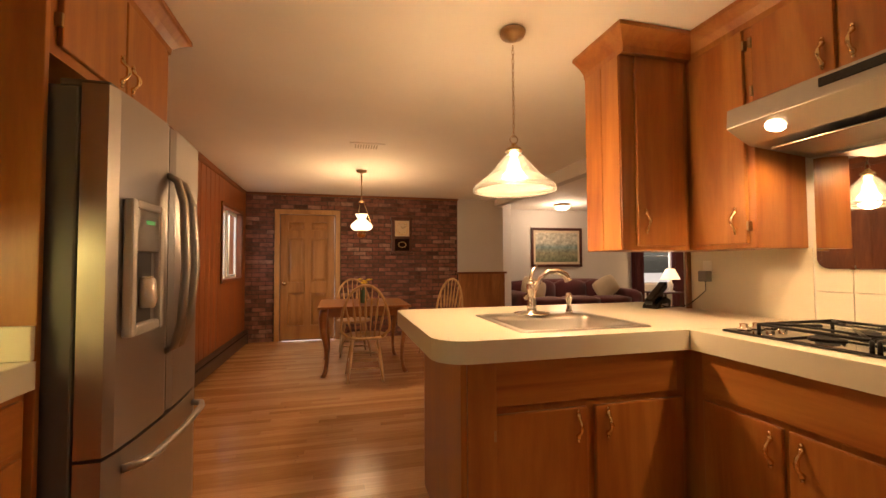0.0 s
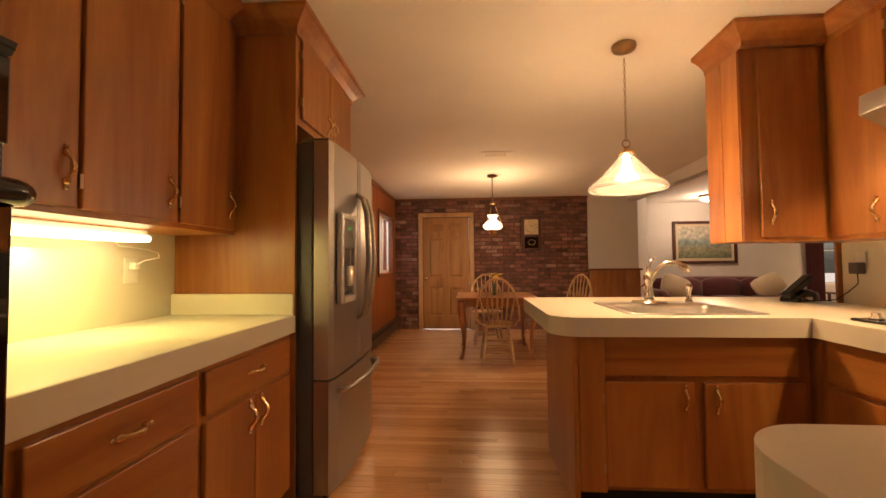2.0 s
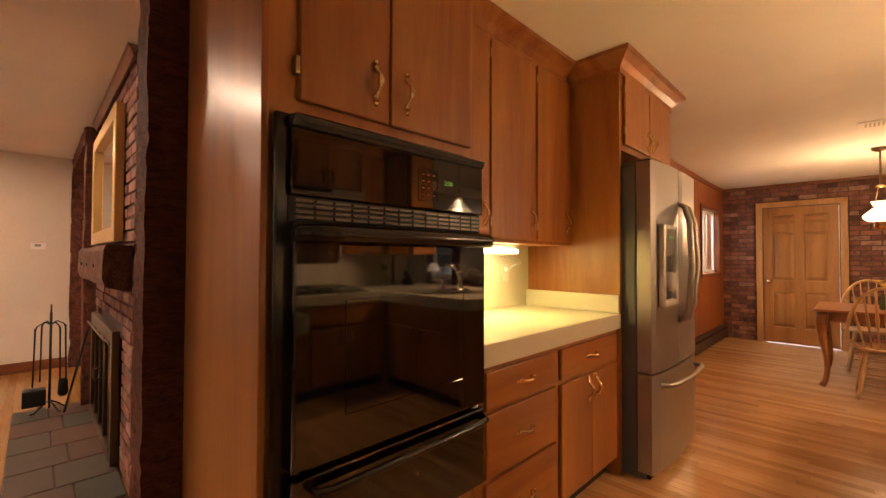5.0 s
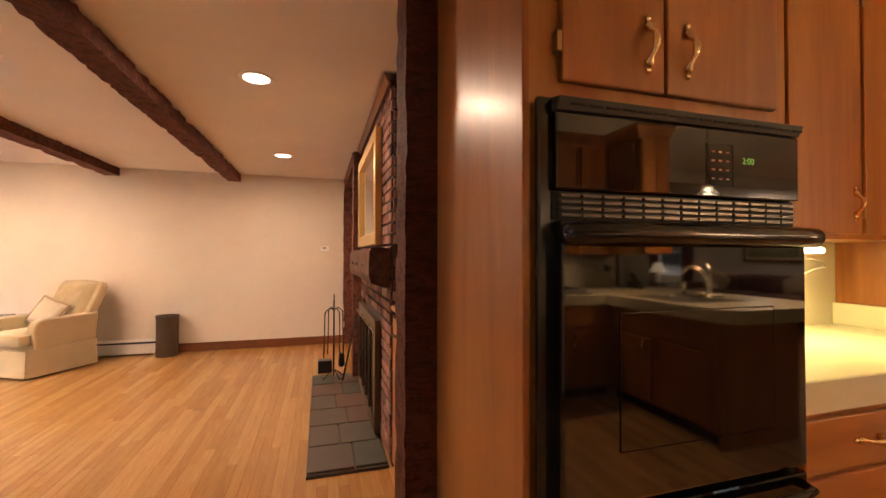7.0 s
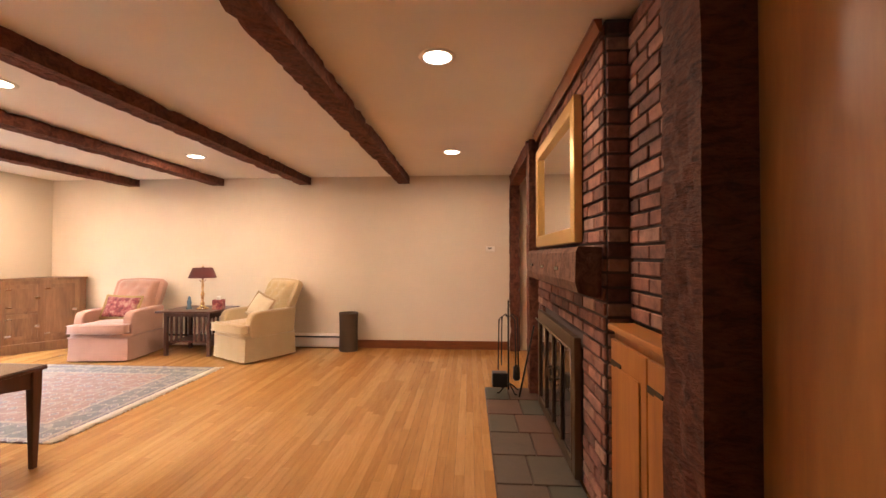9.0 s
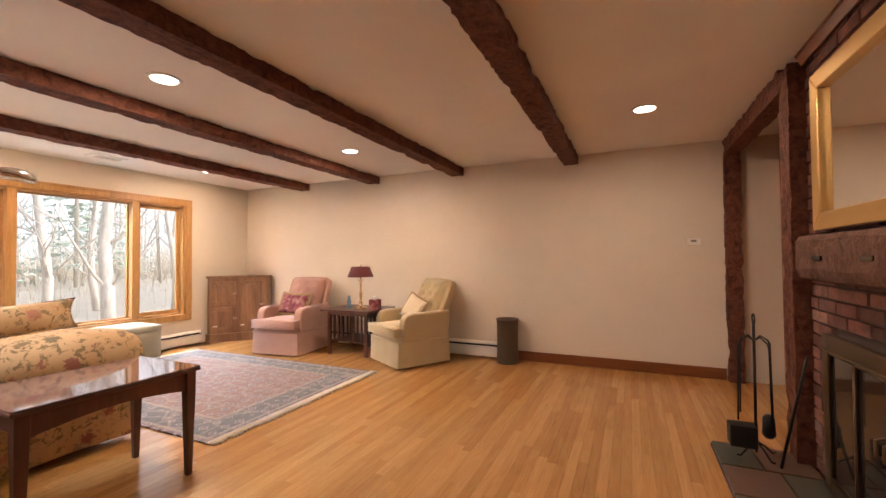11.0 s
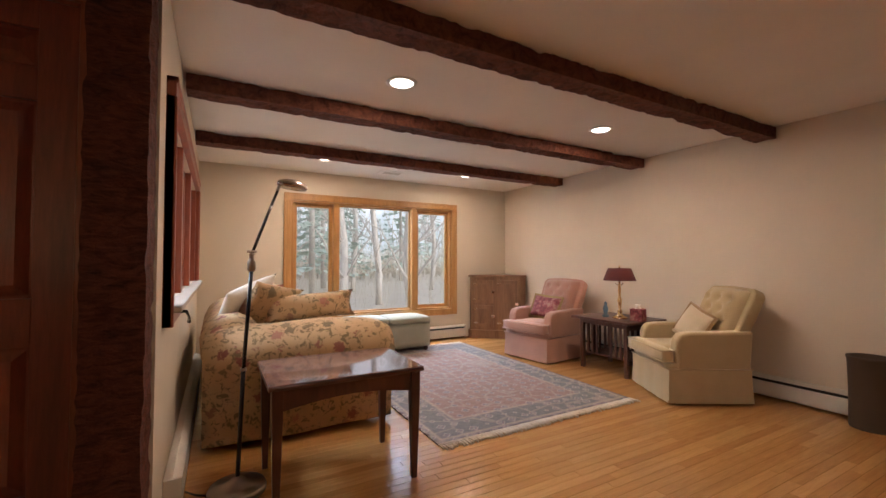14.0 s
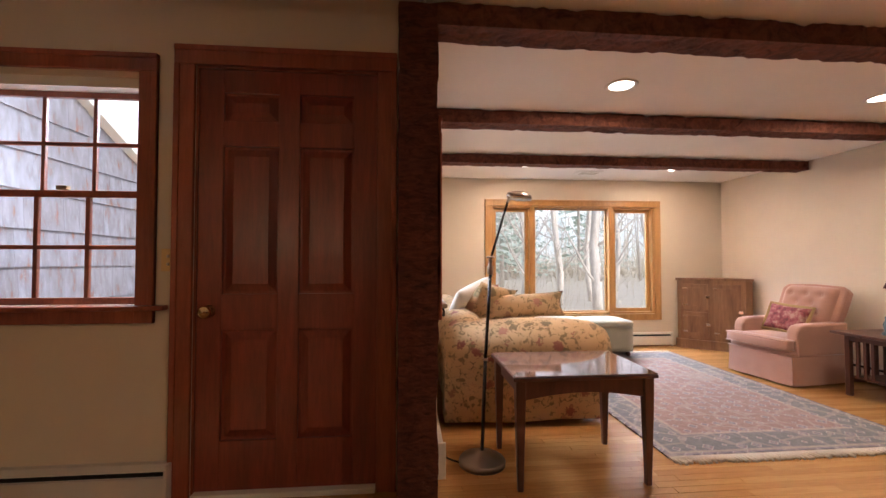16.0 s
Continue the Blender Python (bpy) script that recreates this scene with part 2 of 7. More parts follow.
def join(bm, other, m=None):
    index = {}
    for v in other.verts:
        index[v] = bm.verts.new(m @ v.co if m is not None else v.co)
    for f in other.faces:
        g = bm.faces.new([index[v] for v in f.verts])
        g.smooth = f.smooth
    other.free()
    return bm


def tube(path, radii, seg=8, bm=None, cap=True):
    bm = bmesh.new() if bm is None else bm
    pts = [Vector(p) for p in path]
    if not isinstance(radii, (list, tuple)):
        radii = [radii] * len(pts)
    rings = []
    for k, p in enumerate(pts):
        d = (pts[min(k + 1, len(pts) - 1)] - pts[max(k - 1, 0)]).normalized()
        if k == 0:
            side = d.orthogonal().normalized()
        else:
            side = (side - d * side.dot(d)).normalized()
        up = d.cross(side)
        r = radii[k]
        rings.append([bm.verts.new(p + r * (math.cos(a) * side + math.sin(a) * up)) for a in [2 * math.pi * j / seg for j in range(seg)]])
    for a, b in zip(rings, rings[1:]):
        for j in range(seg):
            f = bm.faces.new((a[j], a[(j + 1) % seg], b[(j + 1) % seg], b[j]))
            f.smooth = True
    if cap:
        bm.faces.new(rings[0][::-1])
        bm.faces.new(rings[-1])
    return bm


def lathe(profile, centre=(0, 0, 0), seg=24, bm=None, square=None):
    bm = bmesh.new() if bm is None else bm
    cx, cy, cz = centre
    rings = []
    for r, z in profile:
        rings.append([bm.verts.new((cx + r * math.cos(2 * math.pi * j / seg), cy + r * math.sin(2 * math.pi * j / seg), cz + z)) for j in range(seg)])
    for a, b in zip(rings, rings[1:]):
        for j in range(seg):
            f = bm.faces.new((a[j], a[(j + 1) % seg], b[(j + 1) % seg], b[j]))
            f.smooth = True
    if profile[0][0] > 0.0005:
        bm.faces.new(rings[0][::-1])
    if profile[-1][0] > 0.0005:
        bm.faces.new(rings[-1])
    return bm


def prism(outline, lo, hi, axis="z", bev=0.0, bm=None):
    own = bmesh.new()

    def at(p, h):
        return {"z": (p[0], p[1], h), "y": (p[0], h, p[1]), "x": (h, p[0], p[1])}[axis]

    a = [own.verts.new(at(p, lo)) for p in outline]
    b = [own.verts.new(at(p, hi)) for p in outline]
    own.faces.new(a[::-1])
    own.faces.new(b)
    for k in range(len(a)):
        own.faces.new((a[k], a[(k + 1) % len(a)], b[(k + 1) % len(a)], b[k]))
    bmesh.ops.recalc_face_normals(own, faces=own.faces[:])
    if bev:
        bmesh.ops.bevel(own, geom=own.edges[:], offset=bev, segments=2, affect="EDGES", profile=0.5)
    return own if bm is None else join(bm, own)


def soft_box(x0, x1, y0, y1, z0, z1, r=0.05, puff=0.0, bm=None, cuts=4):
    """A padded block: rounded edges and faces that swell by puff."""
    own = bmesh.new()
    bmesh.ops.create_cube(own, size=2.0)
    bmesh.ops.subdivide_edges(own, edges=own.edges[:], cuts=cuts, use_grid_fill=True)
    c = Vector(((x0 + x1) / 2, (y0 + y1) / 2, (z0 + z1) / 2))
    h = Vector(((x1 - x0) / 2, (y1 - y0) / 2, (z1 - z0) / 2))
    for v in own.verts:
        u = v.co.copy()
        inner = Vector([max(h[k] - r, 0.001) for k in range(3)])
        q = Vector([max(-inner[k], min(inner[k], u[k] * h[k])) for k in range(3)])
        d = Vector([u[k] * h[k] - q[k] for k in range(3)])
        if d.length > 1e-6:
            d = d.normalized() * min(r, min(h) * 1.0)
        swell = Vector([puff * (1 - u[(k + 1) % 3] ** 2) * (1 - u[(k + 2) % 3] ** 2) * (1 if u[k] > 0.99 else -1 if u[k] < -0.99 else 0) for k in range(3)])
        v.co = c + q + d + swell
    for f in own.faces:
        f.smooth = True
    return own if bm is None else join(bm, own)


def mesh_of(name, bm, material, smooth=False):
    me = bpy.data.meshes.new(name)
    bmesh.ops.recalc_face_normals(bm, faces=bm.faces[:])
    if smooth:
        for f in bm.faces:
            f.smooth = True
    bm.to_mesh(me)
    bm.free()
    for m in material if isinstance(material, (list, tuple)) else [material]:
        me.materials.append(m)
    return me


def part(name, bm, material, parent=None, label="", smooth=False):
    ob = new(name, mesh_of(name, bm, material, smooth))
    ob.parent = parent
    return tagged(ob, label)


def structure(name, bm, material, label=""):
    return tagged(part(name, bm, material), label, kind="structure")


def thing(name, label, category, group=""):
    return tagged(new(name), label, category, group)


def settle(root, loc, turn=0.0, built_here=True):
    """Puts the root at loc. built_here: its parts were drawn in world places."""
    if built_here:
        done = set()
        for o in root.children_recursive:
            if o.type != "MESH" or o.matrix_basis != Matrix.Identity(4):
                o.matrix_basis = Matrix.Translation(-Vector(loc)) @ o.matrix_basis
            elif o.data not in done:
                o.data.transform(Matrix.Translation(-Vector(loc)))
                done.add(o.data)
    root.matrix_world = pose(*loc, 0, 0, turn)
    return root


def arc(cx, cy, r, a0, a1, n):
    return [(cx + r * math.cos(radians(a0 + (a1 - a0) * k / n)), cy + r * math.sin(radians(a0 + (a1 - a0) * k / n))) for k in range(n + 1)]

# ceiling height of the kitchen
KC = 2.43

# ---- the large structure ----
structure("floor", box(-6.4, 9.2, -7.3, 8.3, -0.12, -0.004), JOINT, "oak strip floor on dark joints")
structure("ground", box(-90, 60, -120, 60, -0.9, -0.6), plaster("leaf_litter", (0.52, 0.45, 0.36), 0.95, 0.6), "leaf-covered ground outside the house")
structure("ceiling", prism([(-3.0, KC), (2.4, KC), (7.3, 2.325), (8.3, 2.325), (8.3, 2.6), (-3.0, 2.6)], -1.598, 9.2, "x"), CEILM, "cream painted ceiling over kitchen and dining room")
structure("ceiling_living", box(-6.4, -1.60, -7.3, 0.7, CEIL, CEIL + 0.1), CEILM, "cream painted ceiling of the living room")
structure("ceiling_entry", box(-1.60, 3.0, -3.9, -3.002, 2.66, 2.76), CEILM, "cream ceiling by the entry door")
# Added filler: closes the gap that let outside light leak over the partition.
structure("ceiling_end", box(-1.66, -1.60, -3.9, -3.003, 2.442, 2.76), CEILM, "added filler that closes a light leak beside the raised ceiling")
bm = box(-1.6, 3.0, -3.06, -3.003, KC + 0.002, 2.66)
structure("ceiling_step", bm, CEILM, "painted step in the ceiling")


def wall(name, x0, x1, y0, y1, openings=(), z1=2.45, material=WALLC, label="painted plaster wall", axis="x"):
    """A wall whose length runs along axis; openings as (from, to, low, high)."""
    bm = bmesh.new()
    a0, a1 = (x0, x1) if axis == "x" else (y0, y1)

    def piece(p, q, lo, hi):
        if q - p > 0.001 and hi - lo > 0.001:
            if axis == "x":
                box(p, q, y0, y1, lo, hi, 0, bm)
            else:
                box(x0, x1, p, q, lo, hi, 0, bm)

    last = a0
    for p, q, lo, hi in sorted(openings):
        piece(last, p, -0.01, z1)
        piece(p, q, -0.01, lo)
        piece(p, q, hi, z1)
        last = q
    piece(last, a1, -0.01, z1)
    return structure(name, bm, material, label)


wall("wall_living_west", -6.23, -6.08, -7.2, 0.5, label="cream painted living room wall", axis="y")
wall("wall_window", -6.23, -1.58, -7.2, -7.04, [(-5.04, -2.68, 0.45, 1.96)], label="cream wall round the picture window")
wall("wall_partition", -1.66, -1.58, -7.04, -3.40, [(-6.32, -3.68, 0.98, 1.88)], label="cream wall with three side windows", axis="y")
wall("wall_entry", -1.58, 3.0, -3.82, -3.67, [(-1.38, -0.43, 0.0, 2.22), (-0.16, 0.65, 0.98, 2.14)], 2.7, WALLC, "cream wall with entry door and window")
wall("wall_entry_east", 2.85, 3.0, -3.67, -1.2, z1=2.7, axis="y")
wall("wall_kitchen_south", 2.30, 3.0, -1.2, -1.05)
wall("wall_tile", 2.30, 2.44, -1.05, 2.28, material=WALLW, label="kitchen wall behind the hood", axis="y")
wall("wall_room_south", 2.44, 9.0, 2.14, 2.28, material=WALLW)
wall("wall_room_east", 8.9, 9.05, 2.28, 8.1, axis="y", material=WALLW)
wall("wall_room_north", 3.25, 9.0, 8.0, 8.15, [(6.75, 7.6, 0.7, 2.0)], material=WALLW, label="white wall behind the burgundy sofa")
wall("wall_brick_back", -1.45, 2.96, 7.02, 7.2, [(-0.793, 0.033, 0, 1.988)], material=MORTAR, label="dark mortar wall behind bricks")
wall("wall_dining_west", -1.46, -1.31, 2.62, 7.02, [(5.70, 6.70, 1.02, 1.94)], material=PANEL, label="wood panelled dining wall", axis="y")
wall("wall_kitchen_west", -1.55, -1.40, 0.14, 2.62, material=LAM, label="kitchen wall with cream splashback", axis="y")
wall("wall_nook", -2.43, -1.46, -0.29, -0.17, material=MORTAR, label="dark mortar wall in the alcove")
wall("wall_chimney", -4.23, -2.45, -0.40, 0.14, [(-3.95, -2.85, 0.08, 0.74)], material=MORTAR, label="dark mortar core of the chimney")
wall("wall_fire_back", -4.23, -2.45, 0.15, 0.2, material=MORTAR)
wall("wall_hall", -6.08, -4.23, -0.05, 0.06, material=PANEL, label="dark wood wall of the side passage")
wall("wall_closing_west", -6.3, -1.46, 0.5, 0.62)
structure("wall_corner", prism([(2.96, 7.0), (3.25, 7.3), (3.25, 8.0), (2.96, 8.0)], -0.01, 2.33, "z"), WALLW, "white painted wall corner")
structure("wall_white_face", box(2.112, 2.958, 6.985, 7.018, 1.05, 2.34, 0), WALLW, "white painted wall beside the brick")
structure("header", box(2.80, 2.93, 2.3, 7.3, 2.22, 2.44), WALLW, "painted header between the rooms")


def crown(name, pts, material, size=0.06, z=CEIL - 0.012):
    """A small ceiling moulding along a straight run from pts[0] to pts[1], which leans out to the side pts[2]."""
    (x0, y0), (x1, y1), (nx, ny) = pts
    bm = bmesh.new()
    prof = [(0, -size * 1.3), (0.012, -size * 1.3), (0.02, -size * 0.9), (size * 0.7, -size * 0.3), (size * 0.8, -size * 0.25), (size * 0.85, 0), (0, 0)]
    rows = []
    for x, y in ((x0, y0), (x1, y1)):
        rows.append([bm.verts.new((x + nx * a, y + ny * a, z + b)) for a, b in prof])
    for k in range(len(prof)):
        bm.faces.new((rows[0][k], rows[0][(k + 1) % len(prof)], rows[1][(k + 1) % len(prof)], rows[1][k]))
    bm.faces.new(rows[0][::-1])
    bm.faces.new(rows[1])
    return tagged(part(name, bm, material), "stained wood ceiling moulding", kind="structure")


crown("trim", [(-1.31, 6.965), (2.11, 6.965), (0, -1)], TRIMX, 0.03)
crown("trim", [(-1.31, 2.62), (-1.31, 6.96), (1, 0)], TRIM, 0.035)
crown("trim", [(-4.23, -0.425), (-2.42, -0.425), (0, -1)], TRIMX, 0.045)


def baseboard(x0, x1, y0, y1, material, h=0.11):
    return structure("baseboard", box(x0, x1, y0, y1, 0, h, 0.004), material, "stained wood baseboard")


baseboard(-6.079, -6.062, -2.55, -0.5, TRIM)
structure("trim", box(2.27, 2.32, 2.282, 2.30, 0, 2.44, 0.003), TRIMZ, "stained wood corner trim")


# hewn timbers
def timber(name, a, b, label, axis="x", material=HEWN, rough=0.017, steps=None, thing_kind=False):
    """A hand-hewn beam between two corners a and b, uneven along its length."""
    (x0, y0, z0), (x1, y1, z1) = a, b
    length = {"x": x1 - x0, "y": y1 - y0, "z": z1 - z0}[axis]
    steps = steps or max(8, int(length / 0.032))
    bm = bmesh.new()
    n = 5
    ring = [(0, k / n) for k in range(n)] + [(k / n, 1) for k in range(n)] + [(1, 1 - k / n) for k in range(n)] + [(1 - k / n, 0) for k in range(n)]
    rows = []
    for s in range(steps + 1):
        t = s / steps
        row = []
        for u, v in ring:
            if axis == "x":
                p = Vector((x0 + t * length, y0 + u * (y1 - y0), z0 + v * (z1 - z0)))
                c = Vector((p.x, (y0 + y1) / 2, (z0 + z1) / 2))
            elif axis == "y":
                p = Vector((x0 + u * (x1 - x0), y0 + t * length, z0 + v * (z1 - z0)))
                c = Vector(((x0 + x1) / 2, p.y, (z0 + z1) / 2))
            else:
                p = Vector((x0 + u * (x1 - x0), y0 + v * (y1 - y0), z0 + t * length))
                c = Vector(((x0 + x1) / 2, (y0 + y1) / 2, p.z))
            k = noise.noise(p * 9.0) * rough + noise.noise(p * 28.0) * rough * 0.6 + noise.noise(p * 2.2) * rough
            d = (c - p).normalized()
            row.append(bm.verts.new(p + d * (abs(k) + 0.002)))
        rows.append(row)
    m = len(ring)
    for r0, r1 in zip(rows, rows[1:]):
        for j in range(m):
            bm.faces.new((r0[j], r0[(j + 1) % m], r1[(j + 1) % m], r1[j]))
    bm.faces.new(rows[0][::-1])
    bm.faces.new(rows[-1])
    return structure(name, bm, material, label)


for y in (-1.92, -3.30, -4.55, -5.80):
    timber("ceiling_beam", (-6.078, y - 0.083, 2.232), (-1.675 if y < -3.4 else (-1.51 if y < -3 else -1.66), y + 0.085, CEIL - 0.002), "dark hand-hewn ceiling beam")
timber("post", (-1.655, -3.40, 0.0), (-1.475, -3.20, 2.32), "dark hand-hewn corner post", "z", HEWNP, rough=0.015)
timber("post", (-1.63, -0.535, 0.0), (-1.44, -0.35, 2.335), "dark hand-hewn post by the alcove", "z", HEWNP, rough=0.016)
timber("post", (-4.40, -0.50, 0.0), (-4.235, -0.36, 2.30), "dark hand-hewn post beside the chimney", "z")
timber("post", (-6.075, -0.50, 0.0), (-5.99, -0.36, 2.20), "dark timber jamb of the passage", "z")
timber("ceiling_beam", (-6.07, -0.50, 2.18), (-4.40, -0.36, 2.33), "dark timber lintel over the passage")

# ---- doors and windows of the house ----


def panel_door(name, x0, x1, y, z0, z1, material, label, face=-1, knob="left", sunk=0.012):
    """A six-panel door whose shown face looks along face * y."""
    root = tagged(new(name), label, kind="structure")
    w, h = x1 - x0, z1 - z0
    back, front = y, y + face * 0.035
    lo, hi = min(back, front), max(back, front)
    bm = box(x0, x1, lo + (0.0 if face > 0 else sunk), hi - (sunk if face > 0 else 0.0), z0, z1)
    st, mid = 0.115 * w / 0.86, 0.10 * w / 0.86
    cols = [(x0 + st, (x0 + x1) / 2 - mid / 2), ((x0 + x1) / 2 + mid / 2, x1 - st)]
    rows = [(0.115, 0.375), (0.46, 0.815), (0.875, 0.945)]
    rows = [(z0 + a * h, z0 + b * h) for a, b in rows]
    f0, f1 = (front - face * sunk, front)
    f0, f1 = min(f0, f1), max(f0, f1)
    for a, b in ((x0, cols[0][0]), (cols[0][1], cols[1][0]), (cols[1][1], x1)):
        box(a, b, f0, f1, z0, z1, 0.002, bm, 1)
    zs = [z0] + [v for r in rows for v in r] + [z1]
    for a, b in zip(zs[::2], zs[1::2]):
        for c in cols:
            box(c[0] - 0.001, c[1] + 0.001, f0, f1 - 0.0005 if face > 0 else f1, a, b, 0.002, bm, 1)
    part("door_leaf", bm, material, root)
    for c in cols:
        for a, b in rows:
            g = 0.026
            o = front - face * (0.005 if sunk < 0.025 else 0.012)
            i = front - face * sunk
            pb = bmesh.new()
            outer = [(c[0] + g * 0.4, a + g * 0.4), (c[1] - g * 0.4, a + g * 0.4), (c[1] - g * 0.4, b - g * 0.4), (c[0] + g * 0.4, b - g * 0.4)]
            inner = [(c[0] + g * 2, a + g * 2), (c[1] - g * 2, a + g * 2), (c[1] - g * 2, b - g * 2), (c[0] + g * 2, b - g * 2)]
            va = [pb.verts.new((p[0], i - face * 0.001, p[1])) for p in outer]
            vb = [pb.verts.new((p[0], o, p[1])) for p in inner]
            pb.faces.new(vb)
            for k in range(4):
                pb.faces.new((va[k], va[(k + 1) % 4], vb[(k + 1) % 4], vb[k]))
            part("panel", pb, material, root)
    kx = x0 + 0.065 if knob == "left" else x1 - 0.065
    kb = bmesh.new()
    knob_mesh = lathe([(0.030, 0), (0.032, 0.005), (0.014, 0.012), (0.012, 0.035), (0.028, 0.045), (0.033, 0.058), (0.026, 0.072), (0.0, 0.078)], seg=20)
    join(kb, knob_mesh, pose(kx, front, z0 + (0.46 if face < 0 else 0.43) * h - 0.02, 90 if face < 0 else -90, 0, 0))
    part("door_knob", kb, BRASS, root, "brass door knob")
    return root


def casing(name, x0, x1, z0, z1, y, face, material, w=0.09, d=0.02, sill=False, label="stained wood casing", axis="x"):
    """Boards round an opening; x0..z1 is the opening."""
    bm = bmesh.new()
    f0, f1 = min(y, y + face * d), max(y, y + face * d)

    def b(p, q, lo, hi, extra=0.0):
        g0, g1 = min(y, y + face * (d + extra)), max(y, y + face * (d + extra))
        if axis == "x":
            box(p, q, g0, g1, lo, hi, 0.004, bm)
        else:
            box(g0, g1, p, q, lo, hi, 0.004, bm)

    b(x0 - w, x0, z0 - (w if sill else 0), z1, 0)
    b(x1, x1 + w, z0 - (w if sill else 0), z1, 0)
    b(x0 - w, x1 + w, z1 + 0.0005, z1 + w, 0.002)
    b(x0 - w, x0 - w * 0.7, z0 - (w if sill else 0), z1, 0.006)
    b(x1 + w * 0.7, x1 + w, z0 - (w if sill else 0), z1, 0.006)
    b(x0 - w, x1 + w, z1 + w * 0.7, z1 + w, 0.009)
    if sill:
        b(x0, x1, z0 - w, z0 - 0.0005, 0)
    return tagged(part(name, bm, material), label, kind="structure")


door = panel_door("door", -0.79, 0.03, 6.998, 0.012, 1.985, PINE, "six-panel golden pine door with brass knob", -1, "left", 0.026)
casing("trim", -0.80, 0.045, 0.0, 1.995, 6.99, -1, WINWOOD, 0.075, 0.045, label="pine door casing in the brick wall")
door2 = panel_door("door", -1.355, -0.442, -3.715, 0.03, 2.205, DOORRED, "dark red-stained six-panel entry door", 1, "right", 0.020)
casing("trim", -1.363, -0.430, 0.0, 2.215, -3.67, 1, DOORTRIM, 0.10, 0.022, label="dark stained entry door casing")
jb = box(-1.382, -1.356, -3.82, -3.672, 0.0, 2.22)
box(-0.441, -0.428, -3.82, -3.672, 0.0, 2.22, 0, jb)
box(-1.356, -0.441, -3.82, -3.672, 2.206, 2.222, 0, jb)
structure("door_jamb", jb, DOORTRIM, "dark stained jamb of the entry door")
structure("threshold", box(-1.355, -0.442, -3.70, -3.64, 0.0, 0.03, 0.005), WHITEP, "pale door threshold")


def sash(root, x0, x1, z0, z1, y, material, cols=1, rows=1, bar=0.035, thin=0.018, depth=0.03, axis="x"):
    fb = bmesh.new()

    def b(p, q, lo, hi, d, bm):
        if axis == "x":
            box(p, q, y - d / 2, y + d / 2, lo, hi, 0.002, bm, 1)
        else:
            box(y - d / 2, y + d / 2, p, q, lo, hi, 0.002, bm, 1)

    b(x0, x0 + bar, z0, z1, depth, fb)
    b(x1 - bar, x1, z0, z1, depth, fb)
    b(x0 + bar, x1 - bar, z0, z0 + bar, depth, fb)
    b(x0 + bar, x1 - bar, z1 - bar, z1, depth, fb)
    part("window_frame", fb, material, root)
    w, h = (x1 - x0 - 2 * bar) / cols, (z1 - z0 - 2 * bar) / rows
    for k in range(1, cols):
        g = bmesh.new()
        c = x0 + bar + k * w
        b(c - thin / 2, c + thin / 2, z0 + bar, z1 - bar, depth * 0.7, g)
        part("muntin", g, material, root)
    for k in range(1, rows):
        g = bmesh.new()
        c = z0 + bar + k * h
        b(x0 + bar, x1 - bar, c - thin / 2, c + thin / 2, depth * 0.66, g)
        part("muntin", g, material, root)
    for i in range(cols):
        for j in range(rows):
            g = bmesh.new()
            b(x0 + bar + i * w + 0.001, x0 + bar + (i + 1) * w - 0.001, z0 + bar + j * h, z0 + bar + (j + 1) * h, 0.004, g)
            pane = part("pane", g, GLASSM, root, "clear window glass")
            pane.visible_shadow = False


win = tagged(new("window"), "three-light oak picture window", kind="structure")
casing("trim", -5.04, -2.68, 0.45, 1.96, -7.04, 1, WINWOOD, 0.09, 0.022, True, "golden oak window casing")
fb = bmesh.new()
for a, b in ((-5.04, -5.01), (-2.71, -2.68), (-4.45, -4.37), (-3.30, -3.22)):
    box(a, b, -7.19, -7.035, 0.45, 1.96, 0.003, fb)
box(-5.01, -2.71, -7.19, -7.045, 0.45, 0.475, 0.003, fb)
box(-5.01, -2.71, -7.19, -7.045, 1.935, 1.96, 0.003, fb)
part("window_frame", fb, WINWOOD, win)
sash(win, -5.01, -4.45, 0.475, 1.935, -7.12, WINWOOD, bar=0.05)
sash(win, -4.37, -3.30, 0.475, 1.935, -7.13, WINWOOD, bar=0.018)
sash(win, -3.22, -2.71, 0.475, 1.935, -7.12, WINWOOD, bar=0.05)

win = tagged(new("window"), "three stained casement windows side by side", kind="structure")
casing("trim", -6.32, -3.68, 0.98, 1.88, -1.66, -1, DOORTRIM, 0.085, 0.035, True, "dark stained window casing", "y")
fb = bmesh.new()
for a, b in ((-6.32, -6.28), (-5.46, -5.38), (-4.60, -4.52), (-3.72, -3.68)):
    box(-1.665, -1.585, a, b, 0.98, 1.88, 0.003, fb)
part("window_frame", fb, DOORTRIM, win)
for a, b in ((-6.28, -5.46), (-5.38, -4.60), (-4.52, -3.72)):
    sash(win, a, b, 0.98, 1.88, -1.61, DOORTRIM, bar=0.045, axis="y")
part("handle", tube([(-1.70, -3.9, 0.93), (-1.73, -3.9, 0.93), (-1.74, -3.93, 0.90), (-1.74, -3.95, 0.87)], [0.008, 0.009, 0.006, 0.009]), BLACK, win, "dark window crank")
structure("windowsill", box(-1.73, -1.655, -6.4, -3.6, 0.955, 0.98, 0.006), plaster("tan_sill_paint", (0.45, 0.37, 0.29), 0.6), "white window sill board")

